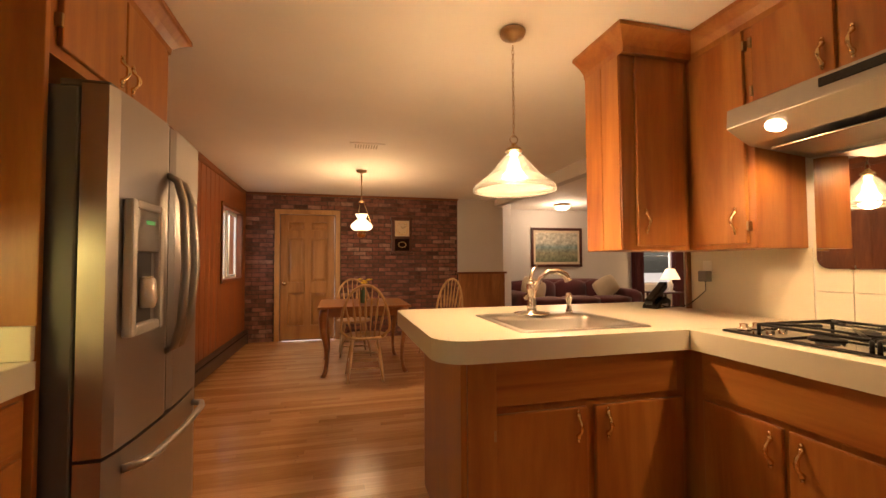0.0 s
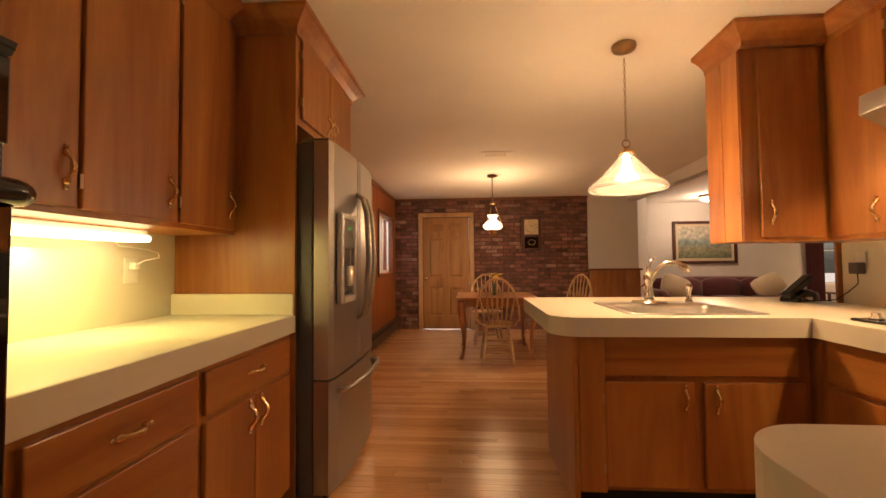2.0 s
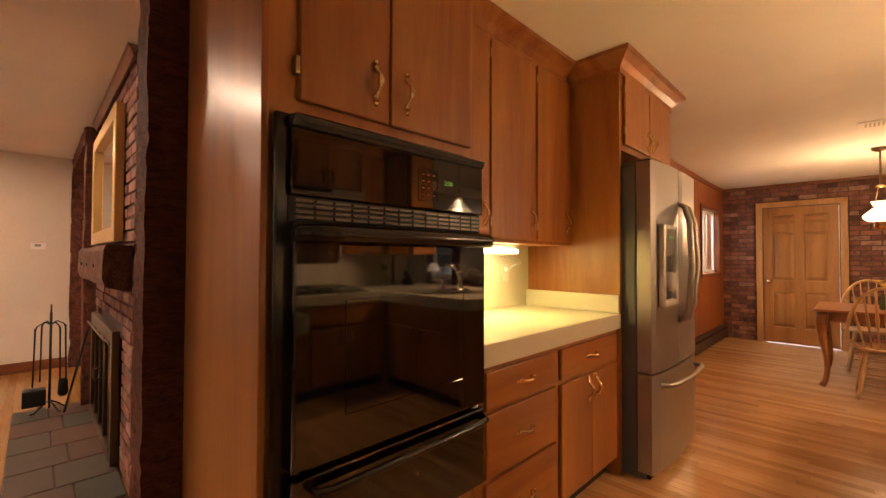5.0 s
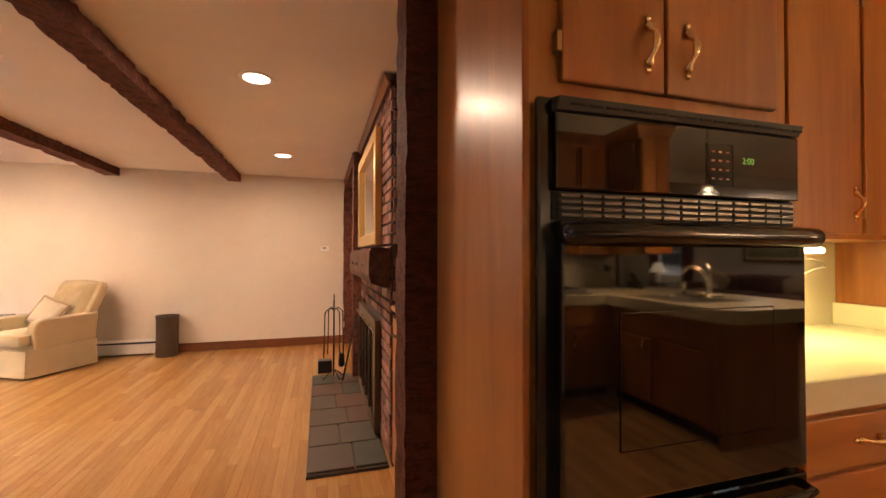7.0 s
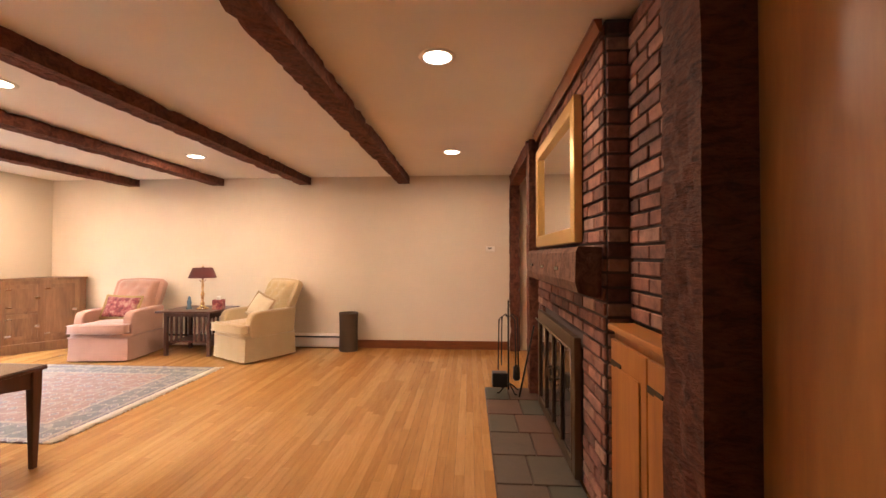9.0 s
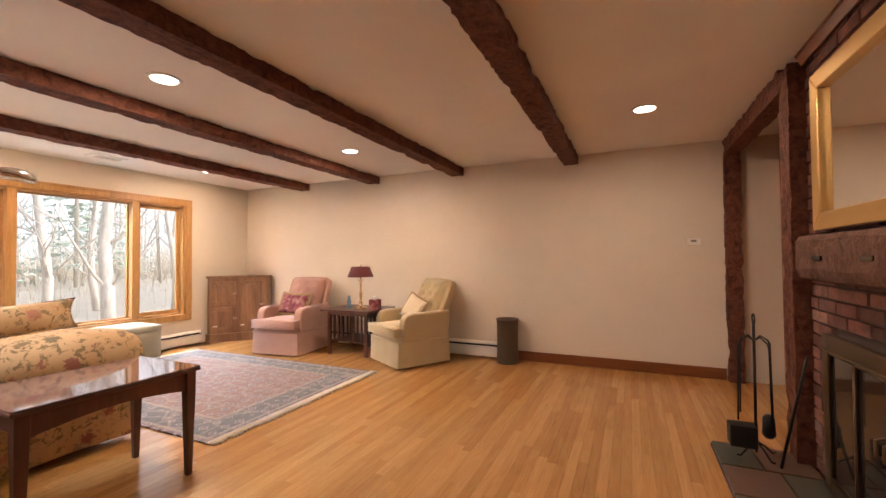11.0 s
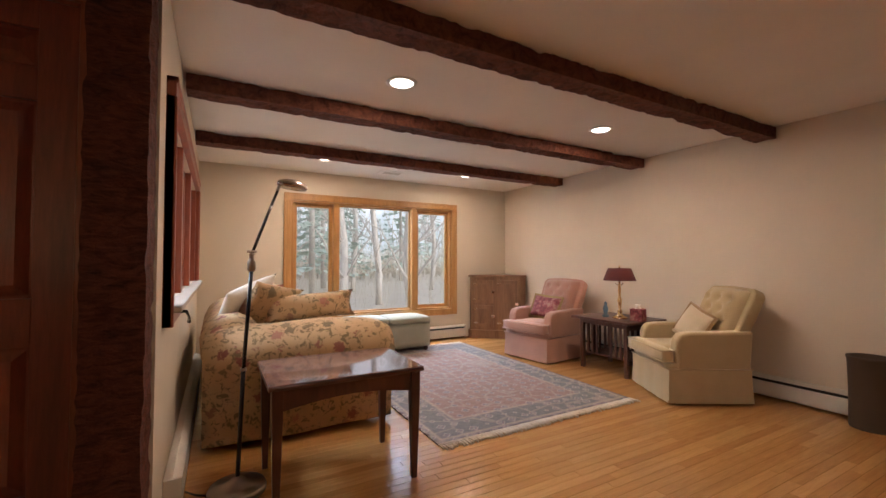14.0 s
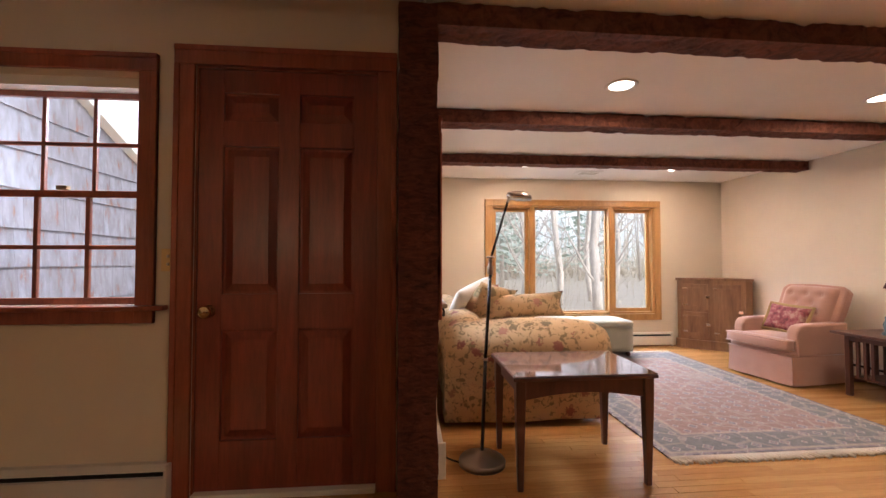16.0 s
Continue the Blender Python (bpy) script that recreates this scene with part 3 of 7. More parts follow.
win = tagged(new("window"), "six-over-six double-hung window with stained frame", kind="structure")
casing("trim", -0.16, 0.65, 0.98, 2.17, -3.67, 1, DOORTRIM, 0.09, 0.022, True, "dark stained window casing")
structure("windowsill", box(-0.31, 0.77, -3.70, -3.615, 0.955, 0.98, 0.006), DOORTRIM, "stained window stool")
sash(win, -0.16, 0.65, 1.54, 2.09, -3.77, DOORTRIM, 3, 2, 0.03, 0.02)
sash(win, -0.16, 0.65, 0.98, 1.565, -3.735, DOORTRIM, 3, 2, 0.035, 0.022)
part("rail", box(-0.19, 0.65, -3.81, -3.68, 2.09, 2.14), WHITEP, win, "pale head of the window")
part("latch", box(0.2, 0.25, -3.72, -3.69, 1.565, 1.585, 0.003), BRASSD, win, "sash latch")

win = tagged(new("window"), "small stained window in the panelled wall", kind="structure")
casing("trim", 5.70, 6.70, 1.02, 1.94, -1.31, 1, TRIMZ, 0.05, 0.018, True, "stained window casing", "y")
sash(win, 5.70, 6.20, 1.02, 1.94, -1.40, WHITEP, bar=0.04, axis="y")
sash(win, 6.20, 6.70, 1.02, 1.94, -1.38, WHITEP, bar=0.04, axis="y")

win = tagged(new("window"), "white window behind the curtains", kind="structure")
sash(win, 6.75, 7.6, 0.7, 2.0, 8.07, WHITEP, 1, 2, 0.05)

# panelling joints on the dining wall
bm = bmesh.new()
for k in range(26):
    y = 2.70 + k * 0.168
    if not 5.63 < y < 6.76:
        box(-1.3105, -1.3065, y, y + 0.158, 0.0, 2.29, 0.0015, bm, 1)
structure("panelling", bm, PANEL, "vertical stained wall boards")

# ---- cabinets ----
PULL = tube([(0, 0, 0), (0.004, 0, 0.012), (0.012, 0, 0.022), (0.024, 0, 0.034), (0.028, 0, 0.052), (0.024, 0, 0.070), (0.012, 0, 0.082), (0.004, 0, 0.092), (0, 0, 0.104)],
            [0.008, 0.0115, 0.006, 0.0065, 0.0095, 0.0065, 0.006, 0.0115, 0.008], 10)
lathe([(0.0, -0.004), (0.007, 0.0), (0.008, 0.006), (0.0, 0.012)], (0.002, 0, -0.012), 10, PULL)
lathe([(0.0, -0.012), (0.008, -0.006), (0.007, 0.0), (0.0, 0.004)], (0.002, 0, 0.116), 10, PULL)
PULL_MESH = mesh_of("handle", PULL, BRASS)


def pull(parent, at, normal, upright=True):
    """An arched brass pull standing on a face; at is its middle."""
    ob = new("handle", PULL_MESH)
    n = Vector(normal)
    along = Vector((0, 0, 1)) if upright else Vector((-n.y, n.x, 0))
    side = along.cross(n)
    m = Matrix((n, side, along)).transposed().to_4x4()
    m.translation = Vector(at) - along * 0.052
    ob.parent = parent
    ob.matrix_basis = m
    return tagged(ob, "antique brass cabinet pull")


def front(parent, name, plane, normal, a0, a1, z0, z1, material, pulls=(), d=0.018, hinge=None):
    """A door or drawer front on a cabinet: plane is the x or y of the face behind it."""
    nx, ny = normal
    if nx:
        q = plane + nx * d
        bm = box(min(plane, q), max(plane, q), a0, a1, z0, z1, 0.005)
    else:
        q = plane + ny * d
        bm = box(a0, a1, min(plane, q), max(plane, q), z0, z1, 0.005)
    ob = part(name, bm, material, parent)
    for a, z, up in pulls:
        at = (q, a, z) if nx else (a, q, z)
        pull(ob, at, (nx, ny, 0), up)
    if hinge is not None:
        for z in (z0 + 0.06, z1 - 0.10):
            if nx:
                h = box(plane, plane + nx * (d + 0.004), hinge - 0.006, hinge + 0.006, z, z + 0.045, 0.002)
            else:
                h = box(hinge - 0.006, hinge + 0.006, min(plane, plane + ny * (d + 0.004)), max(plane, plane + ny * (d + 0.004)), z, z + 0.045, 0.002)
            part("hinge", h, BRASSD, ob, "small metal hinge")
    return ob


LFACE = -0.80
# left base cabinets
c = thing("base_cabinet", "stained wood cabinet of three drawers with brass pulls", "kitchen cabinet")
part("body", box(-1.395, LFACE, 0.352, 0.925, 0.10, 0.834), CAB, c)
part("toe_kick", box(-1.395, LFACE - 0.06, 0.352, 0.925, 0.0, 0.10), DARK, c, "toe kick, near-black for the shade under the cabinet")
for z0, z1 in ((0.672, 0.815), (0.42, 0.657), (0.135, 0.405)):
    front(c, "drawer", LFACE, (1, 0), 0.40, 0.91, z0, z1, CABX, [(0.655, (z0 + z1) / 2, False)])
settle(c, (-1.1, 0.64, 0))
c = thing("base_cabinet", "stained wood cabinet with one drawer above two doors", "kitchen cabinet")
part("body", box(-1.395, LFACE, 0.927, 1.598, 0.10, 0.834), CAB, c)
part("toe_kick", box(-1.395, LFACE - 0.06, 0.927, 1.598, 0.0, 0.10), DARK, c, "toe kick, near-black for the shade under the cabinet")
front(c, "drawer", LFACE, (1, 0), 0.95, 1.57, 0.672, 0.815, CABX, [(1.26, 0.745, False)])
front(c, "door", LFACE, (1, 0), 0.95, 1.255, 0.115, 0.65, CAB, [(1.215, 0.575, True)])
front(c, "door", LFACE, (1, 0), 1.26, 1.57, 0.115, 0.65, CAB, [(1.30, 0.575, True)])
settle(c, (-1.1, 1.26, 0))
c = thing("countertop", "thick cream laminate countertop lit yellow from above", "countertop")
part("worktop", box(-1.398, -0.774, 0.345, 1.598, 0.836, 0.922, 0.006), LAM, c)
part("edge_band", box(-0.7735, -0.772, 0.347, 1.596, 0.838, 0.920), LAM, c, "laminate front edge")
part("backsplash", box(-1.396, -0.776, 1.578, 1.598, 0.923, 1.025, 0.003), LAM, c, "low cream laminate upstand")
settle(c, (-1.1, 1.0, 0.836))
structure("wall_splash", box(-1.399, -1.394, 0.345, 1.598, 0.923, 1.33), LAM, "cream splashback")

# tall oven cabinet
c = thing("oven_cabinet", "tall stained wood cabinet housing a black wall oven", "kitchen cabinet")
part("side_panel", box(-1.44, -0.79, -0.415, -0.397, 0.0, 2.35, 0.003), CAB, c, "plain plywood end panel")
part("stile", box(-1.395, LFACE, -0.396, -0.33, 0.0, 2.35), CAB, c)
part("stile", box(-1.395, LFACE, 0.30, 0.343, 0.0, 2.35), CAB, c)
part("upper_box", box(-1.395, LFACE, -0.33, 0.30, 1.60, 2.35), CAB, c)
part("lower_box", box(-1.395, LFACE, -0.33, 0.30, 0.10, 0.47), CAB, c)
part("toe_kick", box(-1.395, LFACE - 0.06, -0.33, 0.30, 0.0, 0.10), CAB, c)
front(c, "door", LFACE, (1, 0), -0.325, -0.050, 1.628, 2.32, CAB, [(-0.10, 1.735, True)], hinge=-0.333)
front(c, "door", LFACE, (1, 0), -0.043, 0.315, 1.628, 2.32, CAB, [(0.015, 1.735, True)])
front(c, "drawer", LFACE, (1, 0), -0.32, 0.31, 0.13, 0.455, CABX, [(0.0, 0.30, False)])
settle(c, (-1.1, -0.02, 0))

BLACKM = mat("black_matte_trim", (0.022, 0.021, 0.02), 0.5)
o = thing("wall_oven", "built-in black double wall oven with glass doors and a green clock", "oven")
part("body", box(-1.35, -0.785, -0.328, 0.298, 0.475, 1.595), BLACK, o)
part("frame", box(-0.785, -0.768, -0.392, 0.342, 0.472, 1.60, 0.006), BLACK, o, "black enamel surround")
part("top_vent", prism([(-0.768, 1.568), (-0.748, 1.568), (-0.736, 1.592), (-0.768, 1.598)], -0.36, 0.335, "y", 0.002), BLACKM, o, "black vented top trim")
for k in range(16):
    part("slot", box(-0.7405, -0.7385, -0.33 + k * 0.042, -0.298 + k * 0.042, 1.576, 1.581), DARK, o)
panel = part("control_panel", box(-0.768, -0.750, -0.36, 0.335, 1.405, 1.566, 0.004), BLACKG, o, "glossy black control panel")
part("keypad", tube([(-0.7495, 0.035, 1.43), (-0.7495, 0.035, 1.53), (-0.7495, 0.115, 1.53), (-0.7495, 0.115, 1.43), (-0.7495, 0.035, 1.43)], 0.0012, 5), BLACKM, panel, "thin outline of the key pad")
for k in range(3):
    for j in range(4):
        part("button", box(-0.7502, -0.7494, 0.050 + 0.022 * k, 0.060 + 0.022 * k, 1.447 + 0.021 * j, 1.451 + 0.021 * j), mat("key_mark", (0.30, 0.12, 0.07), 0.5) if k + j == 0 else bpy.data.materials["key_mark"], panel, "small reddish key mark")
disp = bpy.data.curves.new("clock_digits", "FONT")
disp.body, disp.size, disp.extrude = "2:00", 0.022, 0.0004
dob = new("clock_digits", disp)
dob.parent = o
dob.matrix_basis = pose(-0.7490, 0.145, 1.488, 90, 0, 90)
disp.materials.append(glowing("green_digits", (0.45, 1.0, 0.1), 0.13, (0.05, 0.1, 0.02)))
tagged(dob, "green clock digits")
grille = part("vent_grille", box(-0.768, -0.762, -0.36, 0.335, 1.343, 1.403, 0.002), DARK, o, "black louvred vent")
VENTG = mat("vent_bars", (0.085, 0.075, 0.065), 0.35, 0.5)
for k in range(13):
    bm = bmesh.new()
    for j in range(4):
        y = -0.347 + k * 0.0522
        box(-0.762, -0.752, y, y + 0.045, 1.350 + j * 0.0135, 1.356 + j * 0.0135, 0, bm)
    part("louvre", bm, VENTG, grille, "dark metal louvre bars")
d = part("door", box(-0.768, -0.735, -0.358, 0.333, 0.755, 1.34, 0.006), BLACKG, o, "black glass oven door")
part("handle", tube([(-0.735, -0.345, 1.312), (-0.712, -0.345, 1.312), (-0.698, -0.325, 1.312), (-0.694, -0.25, 1.312), (-0.694, 0.23, 1.312), (-0.698, 0.30, 1.312), (-0.712, 0.322, 1.312), (-0.735, 0.322, 1.312)], 0.023, 14), BLACK, d, "thick black oven door handle")
part("window", box(-0.735, -0.7335, -0.22, 0.22, 0.86, 1.15, 0.002), BLACKG, d)
d = part("drawer", box(-0.768, -0.735, -0.358, 0.333, 0.48, 0.74, 0.006), BLACKG, o, "black lower broiler door")
part("handle", tube([(-0.735, -0.31, 0.715), (-0.71, -0.31, 0.71), (-0.705, -0.27, 0.705), (-0.705, 0.27, 0.705), (-0.71, 0.31, 0.71), (-0.735, 0.31, 0.715)], 0.011, 10), BLACK, d, "black broiler handle")
settle(o, (-1.0, -0.01, 0.475))
o.location.z -= 0.018

# left wall cabinets
WF = -1.085


def cab_crown(parent, pts, z=2.427, size=0.085, material=CAB):
    """A crown along a path of face corners; the moulding leans out on the right-hand side of the way."""
    bm = bmesh.new()
    prof = [(0, -0.115), (0.008, -0.115), (0.012, -0.085), (size * 0.45, -0.055), (size * 0.85, -0.028), (size, -0.022), (size, 0), (0, 0)]
    P = [Vector((*p, 0)) for p in pts]
    rows = []
    for k, p in enumerate(P):
        d0 = (P[k] - P[k - 1]).normalized() if k else (P[1] - P[0]).normalized()
        d1 = (P[k + 1] - P[k]).normalized() if k < len(P) - 1 else d0
        n0, n1 = Vector((d0.y, -d0.x, 0)), Vector((d1.y, -d1.x, 0))
        nn = (n0 + n1) / max(0.3, 1 + n0.dot(n1))
        rows.append([bm.verts.new((p.x + nn.x * a, p.y + nn.y * a, z + b)) for a, b in prof])
    for r0, r1 in zip(rows, rows[1:]):
        for k in range(len(prof)):
            bm.faces.new((r0[k], r0[(k + 1) % len(prof)], r1[(k + 1) % len(prof)], r1[k]))
    bm.faces.new(rows[0][::-1])
    bm.faces.new(rows[-1])
    return part("crown", bm, material, parent, "stained crown moulding")


c = thing("wall_cabinet", "tall stained wood wall cabinet with three doors and brass pulls", "kitchen cabinet")
part("body", box(-1.395, WF, 0.345, 1.598, 1.315, 2.35, 0.002), CAB, c)
front(c, "door", WF, (1, 0), 0.37, 0.775, 1.335, 2.32, CAB, [(0.735, 1.45, True)])
front(c, "door", WF, (1, 0), 0.79, 1.185, 1.335, 2.32, CAB, [(1.14, 1.45, True)], hinge=0.783)
front(c, "door", WF, (1, 0), 1.205, 1.575, 1.335, 2.32, CAB, [(1.53, 1.45, True)], hinge=1.196)
cab_crown(c, [(WF, 1.52), (WF, 0.345)][::-1])
settle(c, (-1.2, 0.97, 1.315))

c = thing("refrigerator_cabinet", "stained wood two-door cabinet above the refrigerator with tall side panel", "kitchen cabinet")
part("side_panel", box(-1.395, -0.775, 1.600, 1.622, 0.0, 2.35, 0.003), CAB, c, "tall stained plywood side panel")
part("side_panel", box(-1.395, -0.775, 2.50, 2.52, 0.0, 2.35, 0.003), CAB, c)
part("body", box(-1.395, -0.78, 1.623, 2.499, 1.87, 2.35), CAB, c)
front(c, "door", -0.78, (1, 0), 1.66, 2.06, 1.905, 2.31, CAB, [(2.02, 1.99, True)], hinge=1.651)
front(c, "door", -0.78, (1, 0), 2.07, 2.47, 1.905, 2.31, CAB, [(2.11, 1.99, True)])
cab_crown(c, [(WF - 0.005, 1.600), (-0.775, 1.600), (-0.775, 2.52), (-1.30, 2.52)])
settle(c, (-1.1, 2.06, 0))
crown_oven = thing("moulding", "stained crown moulding over the oven cabinet", "moulding")
cab_crown(crown_oven, [(-1.3, -0.416), (-0.80, -0.416), (-0.80, 0.345), (WF, 0.345)])
settle(crown_oven, (-1.0, 0.0, 2.35))

# refrigerator
f = thing("refrigerator", "stainless steel french-door refrigerator with ice dispenser", "refrigerator")
part("case", box(-1.36, -0.70, 1.632, 2.490, 0.045, 1.775, 0.008), STEELD, f, "dark grey side casing")
part("kick", box(-1.3, -0.66, 1.64, 2.48, 0.01, 0.06, 0.004), STEELD, f)
part("hinge_cover", box(-0.76, -0.62, 1.64, 1.70, 1.776, 1.80, 0.008), STEELD, f)


def bowed(y0, y1, z0, z1, x=-0.695, d=0.085, bow=0.022, full=(1.632, 2.490)):
    bm = bmesh.new()
    n = 10
    rows = []
    for k in range(n + 1):
        y = y0 + (y1 - y0) * k / n
        u = (y - full[0]) / (full[1] - full[0]) * 2 - 1
        e = 0.010 if k in (0, n) else 0.0
        rows.append((y, x + d + bow * (1 - u * u) - e))
    outline = [(x, y0), *[(px, y) for y, px in rows], (x, y1)]
    return prism(outline, z0, z1, "z", 0.0, bm)


d = part("door", bowed(1.634, 2.058, 0.60, 1.785), STEEL, f, "brushed steel door with dispenser")
fb = bmesh.new()
for a, b, lo, hi in ((1.695, 1.73, 0.96, 1.43), (1.915, 1.95, 0.96, 1.43), (1.73, 1.915, 0.96, 1.00), (1.73, 1.915, 1.40, 1.43)):
    box(-0.603, -0.568, a, b, lo, hi, 0.009, fb)
part("dispenser_frame", fb, mat("silver_plastic", (0.50, 0.47, 0.43), 0.4, 0.35), d, "silver dispenser surround")
part("dispenser_recess", box(-0.5945, -0.5915, 1.729, 1.916, 0.999, 1.25), mat("dispenser_dark", (0.05, 0.045, 0.04), 0.4), d, "dark dispenser recess")
part("dispenser_panel", box(-0.600, -0.574, 1.731, 1.914, 1.25, 1.401, 0.005), STEEL, d)
part("display", box(-0.5745, -0.5732, 1.80, 1.87, 1.350, 1.365), glowing("dispenser_lights", (0.3, 0.9, 0.2), 0.25, (0.03, 0.06, 0.02)), d, "small green display")
part("paddle", lathe([(0.028, 0), (0.034, 0.03), (0.03, 0.10), (0.02, 0.11)], (-0.580, 1.825, 1.05), 12), mat("clear_lever", (0.55, 0.52, 0.47), 0.15, 0.3), d, "dispenser lever")
part("handle", tube([(-0.59, 2.028, 0.85), (-0.555, 2.022, 0.87), (-0.528, 2.012, 0.96), (-0.510, 2.004, 1.20), (-0.524, 2.010, 1.46), (-0.552, 2.02, 1.55), (-0.59, 2.026, 1.575)], [0.013, 0.015, 0.017, 0.018, 0.017, 0.015, 0.013], 12), STEEL, d, "curved steel handle")
d = part("door", bowed(2.064, 2.488, 0.60, 1.785), STEEL, f, "brushed steel door")
part("handle", tube([(-0.59, 2.092, 0.85), (-0.555, 2.098, 0.87), (-0.528, 2.108, 0.96), (-0.510, 2.116, 1.20), (-0.524, 2.110, 1.46), (-0.552, 2.10, 1.55), (-0.59, 2.094, 1.575)], [0.013, 0.015, 0.017, 0.018, 0.017, 0.015, 0.013], 12), STEEL, d, "curved steel handle")
d = part("drawer", bowed(1.634, 2.488, 0.045, 0.588), STEEL, f, "brushed steel freezer drawer")
part("handle", tube([(-0.60, 1.72, 0.525), (-0.555, 1.74, 0.53), (-0.535, 1.80, 0.53), (-0.522, 2.06, 0.53), (-0.535, 2.32, 0.53), (-0.555, 2.38, 0.53), (-0.60, 2.40, 0.525)], 0.014, 10), STEEL, d, "curved steel drawer handle")
for y in (1.70, 2.42):
    part("foot", box(-0.72, -0.64, y - 0.03, y + 0.03, 0.0, 0.045, 0.006), BLACK, f, "black levelling foot")
settle(f, (-1.0, 2.06, 0))

# peninsula and right-hand base cabinets
PZ0, PZ1 = 0.82, 0.908
c = thing("countertop", "cream laminate peninsula countertop with rounded end and thick edge", "countertop")
r = 0.14
left = 0.455
outline = [(1.59, 1.60)] + [(2.295, 1.60)] + [(2.295, 2.74), (left + 0.06, 2.74)] + arc(left + 0.06, 2.68, 0.06, 90, 180, 4) + arc(left + r, 1.60 + r, r, 180, 270, 8)
sx0, sx1, sy0, sy1 = 0.86, 1.48, 1.72, 2.22
bm = prism([(sx0, 1.60), (sx0, 2.74)] + arc(left + 0.06, 2.68, 0.06, 90, 180, 4) + arc(left + r, 1.60 + r, r, 180, 270, 8), PZ0, PZ1)
box(sx0, sx1, 1.60, sy0, PZ0, PZ1, 0, bm)
box(sx0, sx1, sy1, 2.74, PZ0, PZ1, 0, bm)
box(sx1, 2.295, 1.60, 2.74, PZ0, PZ1, 0, bm)
part("worktop", bm, LAM, c)
settle(c, (1.2, 2.1, PZ0))
c = thing("countertop", "cream laminate countertop under the gas cooktop", "countertop")
part("worktop", box(1.59, 2.295, -1.0, 1.598, PZ0, PZ1, 0.004), LAM, c)
part("edge_band", box(1.5885, 1.5898, 0.348, 1.596, PZ0 + 0.002, PZ1 - 0.002), LAM, c, "laminate front edge")
settle(c, (1.9, 0.3, PZ0))
c = thing("countertop", "cream laminate breakfast bar with rounded end", "countertop")
outline = [(1.588, -0.25), (1.588, 0.345)] + arc(0.47 + 0.13, 0.345 - 0.13, 0.13, 90, 180, 8) + arc(0.47 + 0.06, -0.25 + 0.06, 0.06, 180, 270, 4)
part("worktop", prism(outline, PZ0, PZ1), LAM, c)
settle(c, (1.0, 0.05, PZ0))
c = thing("base_cabinet", "stained wood cabinet under the breakfast bar", "kitchen cabinet")
part("body", box(0.62, 1.63, -0.2, 0.29, 0.1, PZ0, 0.003), CAB, c)
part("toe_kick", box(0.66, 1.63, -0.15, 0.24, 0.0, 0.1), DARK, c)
settle(c, (1.1, 0.05, 0))

c = thing("sink_cabinet", "stained wood sink cabinet with false front and two doors", "kitchen cabinet")
part("side_panel", box(0.555, 0.58, 1.64, 2.34, 0.0, PZ0, 0.004), CAB, c, "plain end panel")
part("frame", box(0.581, 0.70, 1.635, 1.66, 0.1, PZ0, 0.002), CAB, c)
bm = box(0.585, 1.62, 1.661, 2.34, 0.10, 0.60)
box(0.585, 0.84, 1.661, 2.34, 0.60, PZ0 - 0.001, 0, bm)
box(1.50, 1.62, 1.661, 2.34, 0.60, PZ0 - 0.001, 0, bm)
box(0.84, 1.50, 1.661, 1.70, 0.60, PZ0 - 0.001, 0, bm)
part("body", bm, CAB, c)
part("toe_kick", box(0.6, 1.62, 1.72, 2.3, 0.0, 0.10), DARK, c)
part("false_front", box(0.70, 1.56, 1.642, 1.66, 0.635, 0.815, 0.003), CABX2, c, "plain board under the sink")
front(c, "door", 1.66, (0, -1), 0.70, 1.105, 0.125, 0.605, CAB, [(1.06, 0.53, True)], 0.022, hinge=0.693)
front(c, "door", 1.66, (0, -1), 1.145, 1.585, 0.125, 0.605, CAB, [(1.20, 0.53, True)], 0.022)
settle(c, (1.1, 2.0, 0))
c = thing("base_cabinet", "stained wood cabinet under the cooktop with two doors", "kitchen cabinet")
part("body", box(1.64, 2.29, 0.30, 1.70, 0.10, PZ0 - 0.001), CAB, c)
part("toe_kick", box(1.70, 2.29, 0.30, 1.68, 0.0, 0.10), DARK, c)
part("false_front", box(1.622, 1.64, 0.32, 1.57, 0.635, 0.815, 0.003), CABX, c, "plain board under the counter")
front(c, "door", 1.64, (-1, 0), 1.245, 1.57, 0.125, 0.61, CAB, [(1.285, 0.52, True)])
front(c, "door", 1.64, (-1, 0), 0.90, 1.225, 0.125, 0.61, CAB, [(1.18, 0.52, True)])
front(c, "door", 1.64, (-1, 0), 0.35, 0.88, 0.125, 0.61, CAB, [(0.84, 0.52, True)])
settle(c, (1.9, 1.0, 0))

# sink, faucet, sprayer
s = thing("sink", "single-bowl stainless steel sink set in the counter", "sink")
bm = bmesh.new()


def ring_rect(x0, x1, y0, y1, z, r, n=4):
    pts = arc(x1 - r, y1 - r, r, 0, 90, n) + arc(x0 + r, y1 - r, r, 90, 180, n) + arc(x0 + r, y0 + r, r, 180, 270, n) + arc(x1 - r, y0 + r, r, 270, 360, n)
    return [bm.verts.new((*p, z)) for p in pts]


